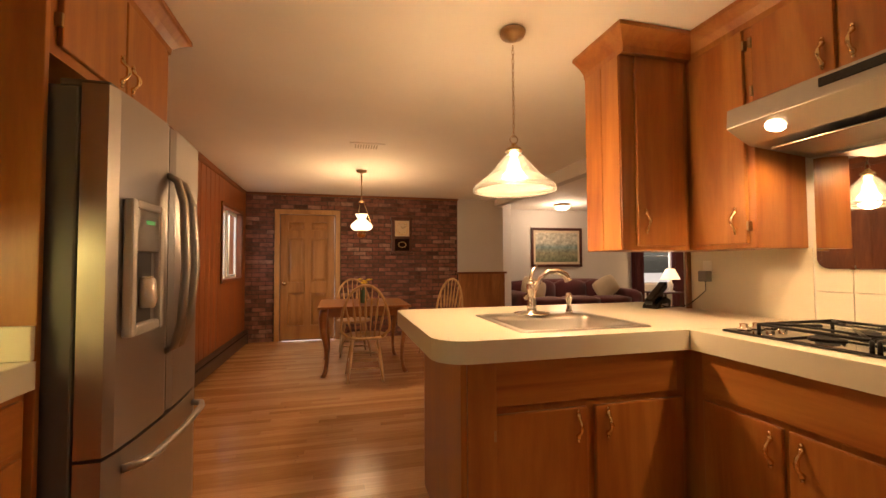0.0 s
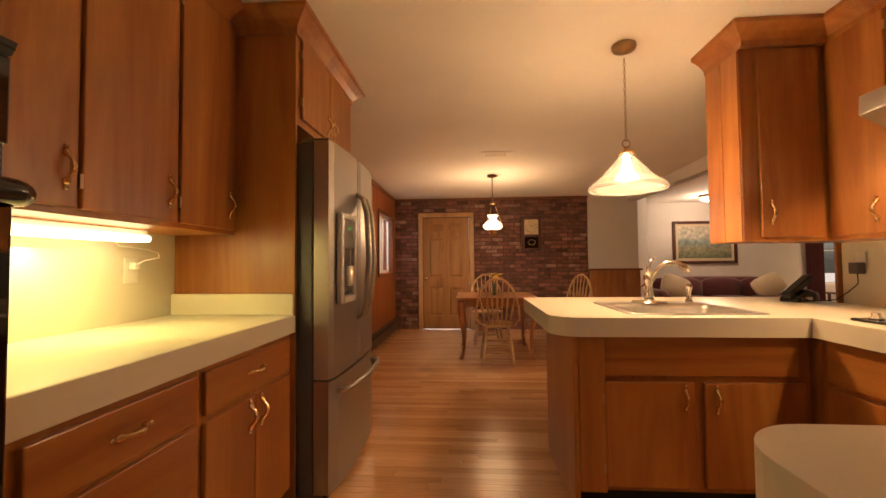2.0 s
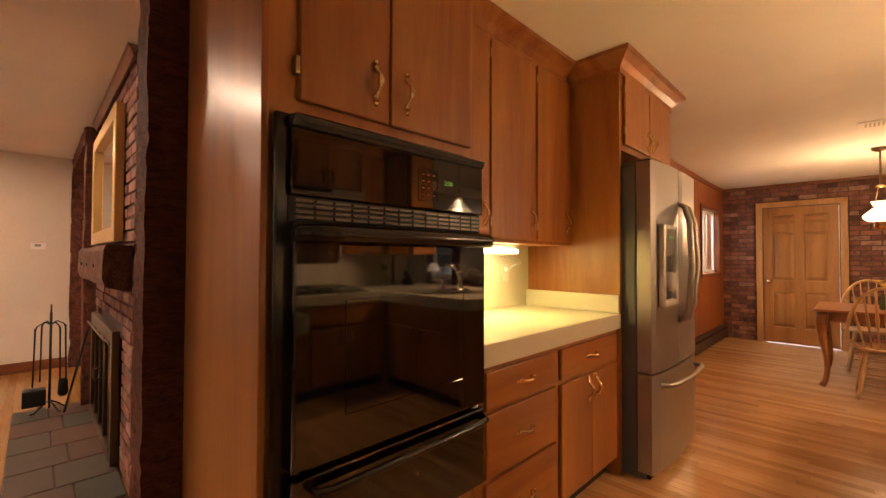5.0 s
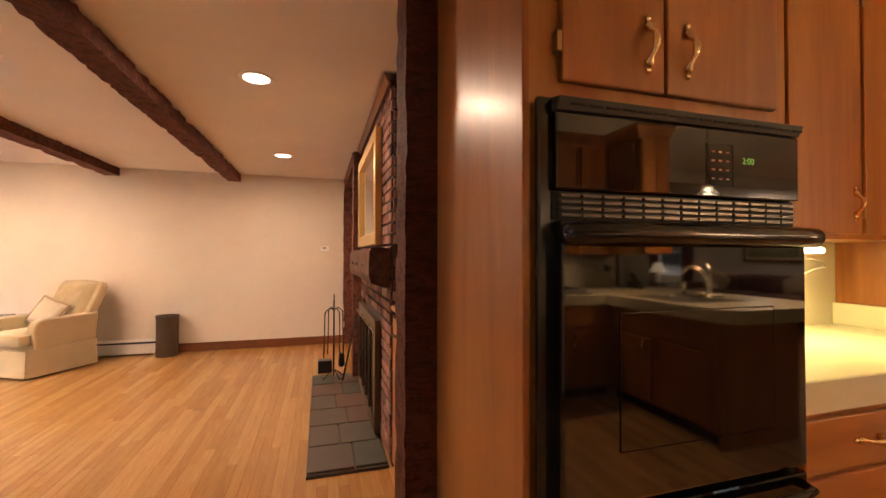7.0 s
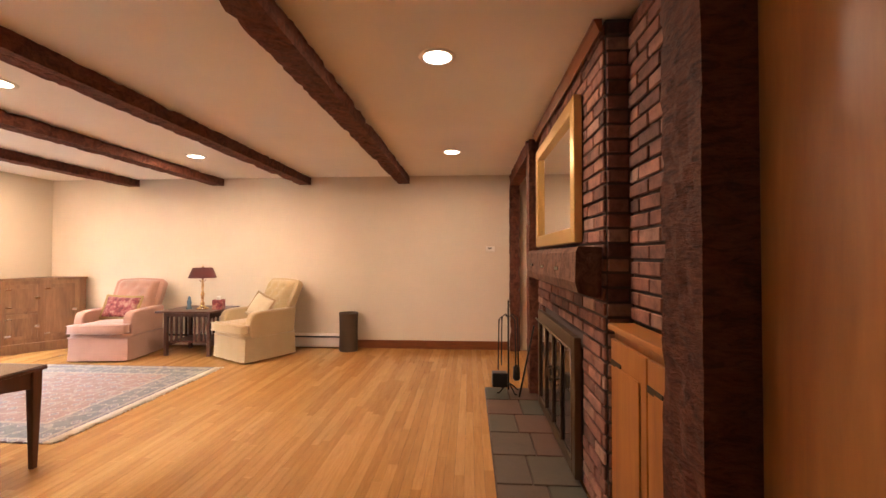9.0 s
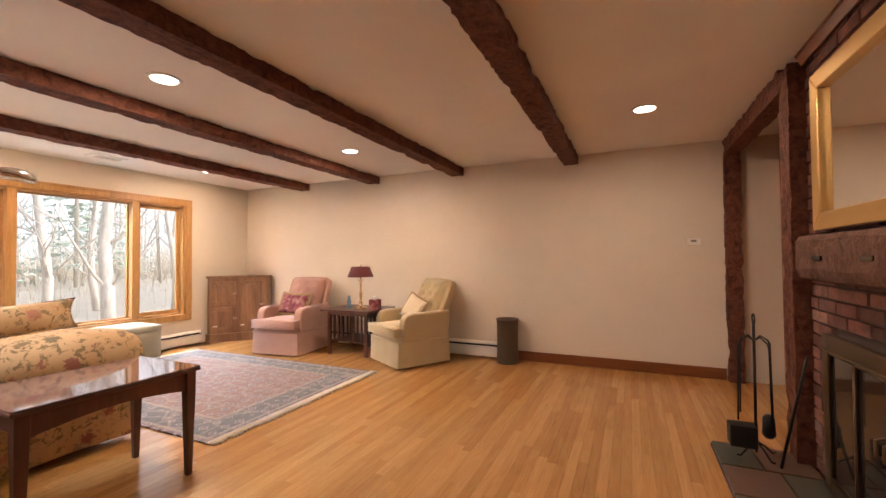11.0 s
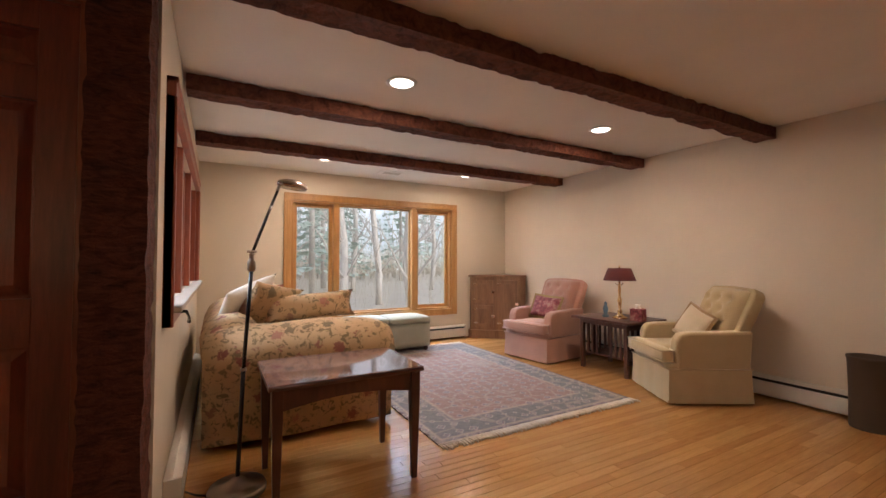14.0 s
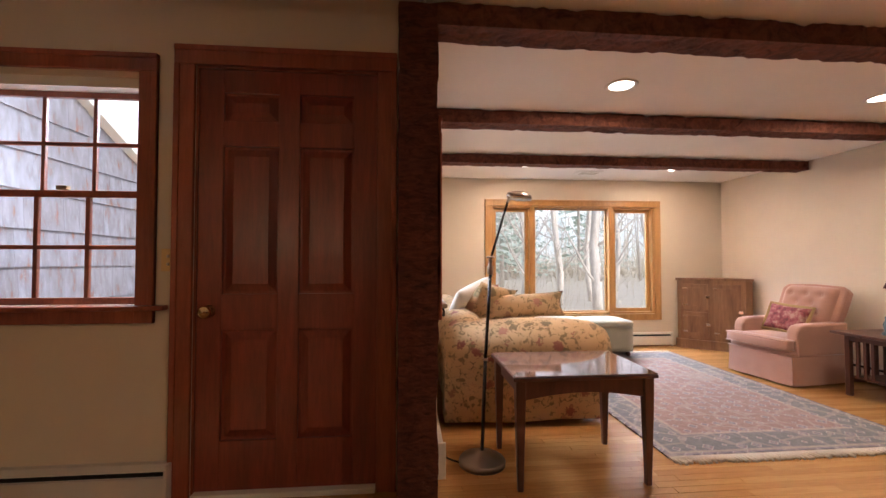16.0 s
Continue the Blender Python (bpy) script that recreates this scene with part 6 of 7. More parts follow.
def armchair(name, cloth, label):
    """A tufted skirted armchair that faces -y; origin on the floor under its middle."""
    c = thing(name, label, "armchair")
    part("base", box(-0.32, 0.32, -0.325, 0.325, 0.03, 0.285), cloth, c, "shadowed inner skirt")
    # four flared skirt panels that meet at box pleats
    for k, (w, off) in enumerate(((0.332, 0.338), (0.332, 0.338), (0.332, 0.338), (0.332, 0.338))):
        bm = bmesh.new()
        rows = []
        for i in range(13):
            u = 2 * i / 12 - 1
            fold = 0.010 * max(0.0, abs(u) - 0.86) / 0.14
            rows.append([bm.verts.new((u * (w + g * 0.5), -off - g + fold * (g > 0) + 0.004 * math.sin(i * 1.9 + k) * (g > 0), z)) for z, g in ((0.290, 0.0), (0.15, 0.007), (0.022, 0.016))])
        for a, b in zip(rows, rows[1:]):
            for i in range(2):
                bm.faces.new((a[i], a[i + 1], b[i + 1], b[i])).smooth = True
        q = bmesh.new()
        join(q, bm, pose(0, 0, 0, 0, 0, 90 * k))
        part("skirt_panel", q, cloth, c, "pleated skirt panel")
    part("welt", tube([(-0.338, -0.342, 0.292), (0.338, -0.342, 0.292), (0.338, 0.34, 0.292), (-0.338, 0.34, 0.292), (-0.338, -0.342, 0.292)], 0.006, 6), cloth, c)
    part("seat_rail", soft_box(-0.325, 0.325, -0.335, 0.30, 0.285, 0.345, 0.02), cloth, c)
    bm = soft_box(-0.225, 0.225, -0.36, 0.20, 0.335, 0.455, 0.03, 0.010)
    soft_box(-0.32, 0.32, -0.395, -0.275, 0.335, 0.450, 0.03, 0.004, bm)
    part("seat_cushion", bm, cloth, c, "boxed seat cushion with welted front")
    for z in (0.35, 0.437):
        part("piping", tube([(-0.225, -0.27, z), (-0.315, -0.285, z), (-0.318, -0.39, z), (0.318, -0.39, z), (0.315, -0.285, z), (0.225, -0.27, z)], 0.006, 6), cloth, c)
    for sx in (-1, 1):
        lo, hi = (0.225, 0.335) if sx > 0 else (-0.335, -0.225)
        arm = prism([(-0.265, 0.28), (-0.272, 0.46), (-0.262, 0.53), (-0.225, 0.575), (-0.15, 0.59), (0.10, 0.592), (0.36, 0.60), (0.33, 0.28)], lo, hi, "x", 0.022)
        part("arm", arm, cloth, c, "upholstered arm with square rounded front")
    bk = bmesh.new()
    nx, nz = 30, 30
    buttons = [(-0.15, 0.43), (0.0, 0.43), (0.15, 0.43), (-0.075, 0.33), (0.075, 0.33), (-0.15, 0.23), (0.0, 0.23), (0.15, 0.23), (-0.075, 0.13), (0.075, 0.13)]
    grid = []
    for j in range(nz + 1):
        row = []
        for i in range(nx + 1):
            v = j / nz
            x = (-0.25 + 0.50 * i / nx) * (1 + 0.06 * v)
            z = 0.555 * v - 0.012 * (2 * i / nx - 1) ** 2 * v
            e = min(1, 7 * min(i, nx - i) / nx) * min(1, 6 * (nz - j) / nz)
            dip = sum(0.034 * math.exp(-((x - bx) ** 2 + (z - bz) ** 2) / 0.0011) for bx, bz in buttons)
            row.append(bk.verts.new((x, -0.115 * max(0, e) ** 0.4 + dip, z)))
        grid.append(row)
    for j in range(nz):
        for i in range(nx):
            bk.faces.new((grid[j][i], grid[j][i + 1], grid[j + 1][i + 1], grid[j + 1][i])).smooth = True
    t_ = bmesh.new()
    lean = pose(0, 0.21, 0.42, -24, 0, 0)
    join(t_, bk, lean)
    part("back_cushion", t_, cloth, c, "button-tufted back")
    t_ = bmesh.new()
    join(t_, prism([(-0.285, -0.14), (0.285, -0.14), (0.315, 0.35), (0.315, 0.52), (0.27, 0.565), (0.0, 0.578), (-0.27, 0.565), (-0.315, 0.52), (-0.315, 0.35)], -0.03, 0.065, "y", 0.018), lean)
    part("backrest", t_, cloth, c, "upholstered winged back frame")
    for bx, bz in buttons:
        q = bmesh.new()
        join(q, lathe([(0.010, 0.0), (0.009, 0.004), (0.0, 0.007)], seg=10), lean @ pose(bx, -0.083, bz, 90, 0, 0))
        part("button", q, cloth, c)
    return c


c = armchair("armchair", PINK, "pink upholstered swivel armchair with tufted back and pleated skirt")
PINK_AT = pose(-5.43, -5.42, 0, 0, 0, 97)
c.matrix_world = PINK_AT
c = armchair("armchair", YELLOW, "cream yellow upholstered armchair with tufted back and pleated skirt")
YELLOW_AT = pose(-5.56, -3.72, 0, 0, 0, 60)
c.matrix_world = YELLOW_AT
PILP = mat("needlepoint", (0.4, 0.1, 0.12), 0.9)
_v = coords(PILP, (1, 1, 1), False)
link(PILP, ramp(PILP, noise_tex(PILP, _v, 16.0, 3.0, 0.6), [(0.35, (0.11, 0.025, 0.03)), (0.5, (0.25, 0.06, 0.065)), (0.65, (0.38, 0.22, 0.17))]), bsdf(PILP).inputs["Base Color"])
CORD = mat("gold_cord", (0.34, 0.23, 0.09), 0.85)


def edge_cord(w, h, r):
    return tube([(-w, 0, -h), (0, 0, -h * 0.93), (w, 0, -h), (w * 0.95, 0, 0), (w, 0, h), (0, 0, h * 0.93), (-w, 0, h), (-w * 0.95, 0, 0), (-w, 0, -h)], r, 8)


p = thing("cushion", "burgundy needlepoint cushion with gold corded edge", "cushion")
part("cover", pillow(0.215, 0.145, 0.065), PILP, p)
part("piping", edge_cord(0.215, 0.148, 0.017), CORD, p, "gold cord edge")
p.matrix_world = PINK_AT @ pose(-0.01, 0.05, 0.60, -24, 3, 0)
p = thing("cushion", "cream cushion with tan border tilted on the yellow armchair", "cushion")
part("cover", pillow(0.185, 0.15, 0.06), CREAMF, p)
part("border", edge_cord(0.185, 0.152, 0.016), fabric("tan_border", (0.36, 0.24, 0.12), (0.30, 0.19, 0.09)), p, "tan fabric border")
p.matrix_world = YELLOW_AT @ pose(-0.02, 0.075, 0.605, -27, 16, 0)

e = thing("end_table", "mission-style dark oak end table with slatted sides and lower shelf", "table")
part("tabletop", box(-5.98, -5.36, -4.90, -4.17, 0.545, 0.57, 0.005), MISSION, e)
for x in (-5.92, -5.47):
    for y in (-4.83, -4.27):
        part("leg", box(x - 0.02, x + 0.02, y - 0.02, y + 0.02, 0.0, 0.544, 0.003), MISSION, e)
part("shelf", box(-5.90, -5.49, -4.81, -4.29, 0.16, 0.18, 0.003), MISSION, e)
for y in (-4.83, -4.27):
    part("rail", box(-5.90, -5.49, y - 0.012, y + 0.012, 0.47, 0.544, 0.002), MISSION, e)
    part("rail", box(-5.90, -5.49, y - 0.012, y + 0.012, 0.12, 0.17, 0.002), MISSION, e)
    for k in range(4):
        part("slat", box(-5.85 + k * 0.09, -5.815 + k * 0.09, y - 0.006, y + 0.006, 0.17, 0.47, 0.002), MISSION, e)
part("rail", box(-5.485, -5.455, -4.81, -4.29, 0.49, 0.544, 0.002), MISSION, e)
for y in (-4.76, -4.70, -4.64, -4.46, -4.40, -4.34):
    part("slat", box(-5.478, -5.466, y - 0.012, y + 0.012, 0.17, 0.49, 0.002), MISSION, e)
settle(e, (-5.68, -4.55, 0))
l = thing("table_lamp", "brass candlestick table lamp with burgundy empire shade", "lamp")
part("base", lathe([(0.075, 0), (0.075, 0.012), (0.05, 0.02), (0.02, 0.05), (0.028, 0.07), (0.014, 0.10), (0.020, 0.16), (0.024, 0.19), (0.012, 0.23), (0.016, 0.30), (0.010, 0.36), (0.008, 0.45), (0.0, 0.45)], (0, 0, 0), 20), BRASS, l)
part("arms", tube([(-0.06, 0, 0.37), (-0.03, 0, 0.35), (0, 0, 0.355), (0.03, 0, 0.35), (0.06, 0, 0.37)], 0.005, 6), BRASS, l)
part("shade", lathe([(0.165, 0.40), (0.163, 0.405), (0.115, 0.53), (0.11, 0.53), (0.158, 0.405)], (0, 0, 0), 28), SHADER, l, "burgundy cone shade")
part("finial", lathe([(0.006, 0.52), (0.010, 0.545), (0.004, 0.56), (0.0, 0.565)], (0, 0, 0), 10), BRASS, l)
l.matrix_world = pose(-5.62, -4.46, 0.57)
b = thing("tissue_box", "floral tissue box on the end table", "tissue box")
part("box", box(-0.06, 0.06, -0.06, 0.06, 0.0, 0.125, 0.004), PILP, b)
part("tissue", lathe([(0.03, 0.125), (0.018, 0.15), (0.03, 0.165), (0.0, 0.16)], (0, 0, 0), 9), WHITEP, b, "white tissue")
b.matrix_world = pose(-5.60, -4.23, 0.57, 0, 0, 15)
b = thing("figurine", "small blue and grey bird figurine", "ornament")
part("body", lathe([(0.035, 0), (0.04, 0.015), (0.02, 0.03), (0.025, 0.06), (0.03, 0.09), (0.015, 0.13), (0.018, 0.15), (0.0, 0.17)], (0, 0, 0), 14), mat("blue_glaze", (0.10, 0.16, 0.22), 0.3), b)
b.matrix_world = pose(-5.58, -4.61, 0.57)
b = thing("waste_basket", "tall dark woven cylindrical basket by the wall", "basket")
BASK = mat("dark_wicker", (0.07, 0.045, 0.025), 0.7)
bump(BASK, noise_tex(BASK, coords(BASK, (1, 1, 4)), 80.0, 2.0), 0.8, 0.004)
part("wall", lathe([(0.0, 0.0), (0.12, 0.0), (0.122, 0.02), (0.118, 0.25), (0.122, 0.48), (0.128, 0.485), (0.128, 0.50), (0.112, 0.50), (0.108, 0.03), (0.0, 0.02)], (0, 0, 0), 28), BASK, b)
b.matrix_world = pose(-5.91, -2.63, 0)
c = thing("corner_cabinet", "rustic brown wooden ice-box style corner cabinet with metal latches", "cabinet")
L, R = Vector((-5.33, -6.90)), Vector((-5.90, -6.43))
out = [(L.x, L.y), (R.x, R.y), (-6.0, -6.43), (-6.0, -6.96), (-5.33, -6.96)]
part("body", prism(out, 0.12, 0.93), RUSTIC, c)
gx = [(L.x + 0.02, L.y - 0.005), (L.x + 0.01, L.y + 0.02), (R.x + 0.01, R.y + 0.022), (-6.0, -6.405), (-6.0, -6.965), (-5.305, -6.965)]
part("top", prism(gx, 0.931, 0.962, "z", 0.004), RUSTIC, c, "moulded cabinet top")
part("plinth", prism([(L.x + 0.02, L.y - 0.005), (L.x + 0.01, L.y + 0.02), (R.x + 0.01, R.y + 0.022), (-6.0, -6.41), (-6.0, -6.965), (-5.305, -6.965)], 0.0, 0.119), RUSTIC, c, "moulded base")
u = (R - L).normalized()
nn = Vector((-u.y, u.x)) if Vector((-u.y, u.x)).dot(Vector((1, 1))) > 0 else Vector((u.y, -u.x))
face_m = Matrix(((u.x, nn.x, 0, L.x), (u.y, nn.y, 0, L.y), (0, 0, 1, 0), (0, 0, 0, 1)))
for a, b_, z0, z1 in ((0.04, 0.33, 0.17, 0.50), (0.04, 0.33, 0.53, 0.88), (0.40, 0.69, 0.17, 0.88)):
    q = bmesh.new()
    join(q, box(a, b_, 0.002, 0.020, z0, z1, 0.004), face_m)
    d = part("door", q, RUSTIC, c)
    q = bmesh.new()
    join(q, box(a + 0.05, b_ - 0.05, 0.021, 0.027, z0 + 0.05, z1 - 0.05, 0.004), face_m)
    part("panel", q, RUSTIC, d)
    for z in (z0 + 0.05, z1 - 0.07):
        q = bmesh.new()
        join(q, box(a - 0.01, a + 0.05, 0.021, 0.028, z, z + 0.02, 0.002), face_m)
        part("hinge", q, CHROME, d, "metal strap hinge")
    q = bmesh.new()
    join(q, box(b_ - 0.03, b_ + 0.02, 0.021, 0.035, (z0 + z1) / 2 - 0.02, (z0 + z1) / 2 + 0.02, 0.004), face_m)
    part("latch", q, CHROME, d, "metal latch")
settle(c, (-5.75, -6.75, 0))
proto = thing("ottoman", "sage green cube ottoman with wooden feet under the window", "ottoman", "ottomans under the window")
part("body", soft_box(-0.27, 0.27, -0.25, 0.25, 0.06, 0.38, 0.025, 0.004), GREEN, proto)
part("top", soft_box(-0.275, 0.275, -0.255, 0.255, 0.365, 0.455, 0.03, 0.01), GREEN, proto, "padded lid")
for x in (-0.22, 0.22):
    for y in (-0.2, 0.2):
        part("foot", lathe([(0.02, 0), (0.03, 0.03), (0.025, 0.06)], (x, y, 0), 10), MISSION, proto)
proto.matrix_world = pose(-4.07, -6.62, 0)
copy_thing(proto, pose(-3.50, -6.66, 0))

# sofa with floral cloth
FLORAL = mat("floral_cloth", (0.6, 0.45, 0.25), 0.85)
_v = coords(FLORAL, (1, 1, 1), False)
_base = ramp(FLORAL, noise_tex(FLORAL, _v, 2.0, 2.0), [(0.3, (0.42, 0.265, 0.125)), (0.7, (0.53, 0.37, 0.20))])
_vor = node(FLORAL, "ShaderNodeTexVoronoi")
_vor.inputs["Scale"].default_value = 8.5
link(FLORAL, _v, _vor.inputs["Vector"])
_warp = noise_tex(FLORAL, _v, 26.0, 3.0, 0.6, 1.5)
_sub = node(FLORAL, "ShaderNodeMath")
_sub.operation = "ADD"
link(FLORAL, _vor.outputs["Distance"], _sub.inputs[0])
_ml = node(FLORAL, "ShaderNodeMath")
_ml.operation = "MULTIPLY_ADD"
_ml.inputs[1].default_value, _ml.inputs[2].default_value = 0.9, -0.45
link(FLORAL, _warp, _ml.inputs[0])
link(FLORAL, _ml.outputs[0], _sub.inputs[1])
_mask = ramp(FLORAL, _sub.outputs[0], [(0.24, (1, 1, 1)), (0.34, (0, 0, 0))])
_hue = node(FLORAL, "ShaderNodeSeparateColor")
link(FLORAL, _vor.outputs["Color"], _hue.inputs[0])
_flower = ramp(FLORAL, _hue.outputs[0], [(0.0, (0.22, 0.075, 0.055)), (0.35, (0.36, 0.17, 0.11)), (0.5, (0.17, 0.13, 0.07)), (1.0, (0.22, 0.15, 0.07))])
_leaf = noise_tex(FLORAL, _v, 25.0, 3.0, 0.6, 0.8)
_lm = ramp(FLORAL, _leaf, [(0.53, (0, 0, 0)), (0.62, (0.85, 0.85, 0.85))])
_c1 = mix(FLORAL, _lm, _base, (0.15, 0.11, 0.05))
link(FLORAL, mix(FLORAL, _mask, _c1, _flower), bsdf(FLORAL).inputs["Base Color"])
bump(FLORAL, noise_tex(FLORAL, _v, 250.0, 2.0), 0.3, 0.001)
s = thing("sofa", "cream floral upholstered sofa with fat rolled arms and loose cushions", "sofa")
SX0, SX1, SY0, SY1 = -3.0, -1.79, -6.45, -4.37
part("base", soft_box(SX0 + 0.05, SX1 - 0.02, SY0, SY1 - 0.02, 0.06, 0.42, 0.04, 0.004), FLORAL, s)


def rolled_arm(y, sgn):
    bm = bmesh.new()
    prof = []
    for k in range(13):
        a = radians(-60 + 240 * k / 12)
        prof.append((0.02 + 0.192 * math.cos(a), 0.578 + 0.192 * math.sin(a)))
    prof = [(0.12, 0.05), (0.13, 0.30)] + prof[1:-1] + [(-0.12, 0.42), (-0.12, 0.05)]
    nseg = 14
    rows = []
    for k in range(nseg + 1):
        x = SX0 + (SX1 - SX0) * k / nseg
        d = min(k, nseg - k)
        e = (0.80, 0.94, 0.985)[d] if d < 3 else 1.0
        rows.append([bm.verts.new((x, y + sgn * a * e, 0.05 + (b - 0.05) * (1 - (1 - e) * 0.5) + 0.006 * math.sin(x * 9 + b * 7))) for a, b in prof])
    for r0, r1 in zip(rows, rows[1:]):
        for k in range(len(prof)):
            bm.faces.new((r0[k], r0[(k + 1) % len(prof)], r1[(k + 1) % len(prof)], r1[k])).smooth = True
    bm.faces.new(rows[0][::-1])
    bm.faces.new(rows[-1])
    return bm


part("arm", rolled_arm(SY1 - 0.13, 1), FLORAL, s, "fat rolled arm")
part("arm", rolled_arm(SY0 + 0.13, -1), FLORAL, s, "fat rolled arm")
bm = bmesh.new()
rows = []
for k in range(25):
    y = SY0 + 0.03 + (SY1 - SY0 - 0.06) * k / 24
    d = min(k, 24 - k)
    e = (0.62, 0.86, 0.96)[d] if d < 3 else 1.0
    rr = (0.185 + 0.014 * abs(math.sin(k * math.pi / 3))) * e
    roll = [(SX1 - 0.165 + rr * math.cos(radians(a)), 0.62 + rr * math.sin(radians(a))) for a in range(-50, 221, 30)]
    prof = [(SX1 - 0.04, 0.06), (SX1 - 0.03, 0.40), *roll, (SX1 - 0.33, 0.40), (SX1 - 0.30, 0.06)]
    rows.append([bm.verts.new((a, y, b)) for a, b in prof])
for r0, r1 in zip(rows, rows[1:]):
    for k in range(len(rows[0])):
        bm.faces.new((r0[k], r0[(k + 1) % len(r0)], r1[(k + 1) % len(r0)], r1[k])).smooth = True
bm.faces.new(rows[0][::-1])
bm.faces.new(rows[-1])
part("backrest", bm, FLORAL, s, "rolled tufted back")
for y0, y1 in ((-6.17, -5.45), (-5.44, -4.72)):
    part("seat_cushion", soft_box(SX0 + 0.02, SX1 - 0.33, y0, y1, 0.40, 0.55, 0.05, 0.015), FLORAL, s)
settle(s, (-2.36, -5.44, 0))
PALEF = fabric("pale_cushion_cloth", (0.62, 0.56, 0.46), (0.52, 0.45, 0.35))
for k, (x, y, z, rx, ry, rz, w, h, cloth, lab) in enumerate((
        (-2.50, -4.82, 0.83, 8, 2, 4, 0.35, 0.105, FLORAL, "floral bolster cushion lying along the sofa arm"),
        (-2.20, -4.86, 0.86, -40, -12, 30, 0.21, 0.18, FLORAL, "floral cushion propped on the sofa arm"),
        (-2.05, -4.96, 0.86, -34, 14, 45, 0.26, 0.20, PALEF, "pale frilled cushion leaning on the sofa back"),
        (-2.22, -5.30, 0.82, -30, 0, 92, 0.26, 0.20, FLORAL, "floral cushion standing against the sofa back"))):
    p = thing("cushion", lab, "cushion")
    part("cover", pillow(w, h, 0.075), cloth, p)
    p.matrix_world = pose(x, y, z, rx, ry, rz)

t = thing("side_table", "dark cherry side table with glass top and tapered legs", "table")
part("tabletop", box(-2.86, -2.07, -4.13, -3.56, 0.575, 0.595, 0.005), CHERRY, t)
part("glass_top", box(-2.858, -2.072, -4.128, -3.562, 0.596, 0.602, 0.002), mat("tabletop_glass", (0.10, 0.05, 0.04), 0.06, 0.0, Specular_IOR_Level=0.55), t, "glossy glass top")
for y in (-4.10, -3.61):
    q = [(-2.80, 0.574), (-2.80, 0.46)] + [(-2.80 + 0.67 * k / 10, 0.47 + 0.035 * math.sin(math.pi * k / 10)) for k in range(11)] + [(-2.13, 0.46), (-2.13, 0.574)]
    part("apron", prism(q, y, y + 0.02, "y"), CHERRY, t, "arched apron board")
for x in (-2.81, -2.14):
    part("apron", box(x, x + 0.02, -4.08, -3.61, 0.48, 0.574), CHERRY, t)
for x in (-2.815, -2.112):
    for y in (-4.09, -3.598):
        bm = bmesh.new()
        r0 = [bm.verts.new((x + a * 0.014, y + b * 0.014, 0.0)) for a, b in ((-1, -1), (1, -1), (1, 1), (-1, 1))]
        r1 = [bm.verts.new((x + a * 0.025, y + b * 0.025, 0.45)) for a, b in ((-1, -1), (1, -1), (1, 1), (-1, 1))]
        r2 = [bm.verts.new((x + a * 0.026, y + b * 0.026, 0.574)) for a, b in ((-1, -1), (1, -1), (1, 1), (-1, 1))]
        for p0, p1 in ((r0, r1), (r1, r2)):
            for k in range(4):
                bm.faces.new((p0[k], p0[(k + 1) % 4], p1[(k + 1) % 4], p1[k]))
        bm.faces.new(r0[::-1])
        bm.faces.new(r2)
        bmesh.ops.bevel(bm, geom=bm.edges[:], offset=0.002, segments=1, affect="EDGES")
        part("leg", bm, CHERRY, t, "tapered square leg")
settle(t, (-2.46, -3.85, 0))
l = thing("floor_lamp", "black and brass adjustable pharmacy floor lamp with round base", "floor lamp")
LX, LY = -1.965, -3.90
NICK = mat("brushed_bronze", (0.36, 0.30, 0.24), 0.3, 1.0)
part("base", lathe([(0.0, 0.0), (0.135, 0.0), (0.138, 0.02), (0.13, 0.035), (0.09, 0.05), (0.04, 0.065), (0.02, 0.08), (0.0, 0.08)], (LX, LY, 0), 32), NICK, l, "round bronze base")
part("pole", tube([(LX, LY, 0.07), (LX - 0.02, LY + 0.01, 0.62)], 0.011, 12), BLACK, l)
part("collar", lathe([(0.015, 0), (0.015, 0.015), (0.0, 0.015)], (LX - 0.02, LY + 0.01, 0.61), 12), NICK, l)
part("pole", tube([(LX - 0.02, LY + 0.01, 0.62), (LX - 0.05, LY + 0.02, 1.13)], 0.010, 12), BLACK, l)
part("joint", lathe([(0.014, 0), (0.02, 0.01), (0.02, 0.05), (0.012, 0.06), (0.012, 0.085), (0.016, 0.09), (0.0, 0.10)], (LX - 0.05, LY + 0.02, 1.12), 14), NICK, l, "bronze joint")
part("knob", tube([(LX - 0.075, LY + 0.02, 1.225), (LX - 0.028, LY + 0.02, 1.225)], 0.007, 8), NICK, l)
part("arm", tube([(LX - 0.05, LY + 0.02, 1.21), (LX - 0.185, LY - 0.10, 1.57)], 0.008, 10), BLACK, l, "slanted black arm")
q = bmesh.new()
hd = lathe([(0.0, 0.0), (0.05, -0.004), (0.055, 0.01), (0.05, 0.03), (0.025, 0.045), (0.0, 0.048)], seg=24)
for v in hd.verts:
    v.co.x *= 1.7
join(q, hd, pose(LX - 0.27, LY - 0.13, 1.60, 0, -4, 20))
part("head", q, mat("lamp_head_metal", (0.55, 0.48, 0.42), 0.2, 1.0), l, "oval metal lamp head")
part("neck", tube([(LX - 0.185, LY - 0.10, 1.57), (LX - 0.20, LY - 0.105, 1.615), (LX - 0.23, LY - 0.12, 1.63)], 0.009, 8), NICK, l)
part("cord", tube([(LX + 0.13, LY, 0.012), (LX + 0.18, LY - 0.02, 0.02), (LX + 0.23, LY - 0.1, 0.01)], 0.005, 6), BLACK, l)
settle(l, (LX, LY, 0))

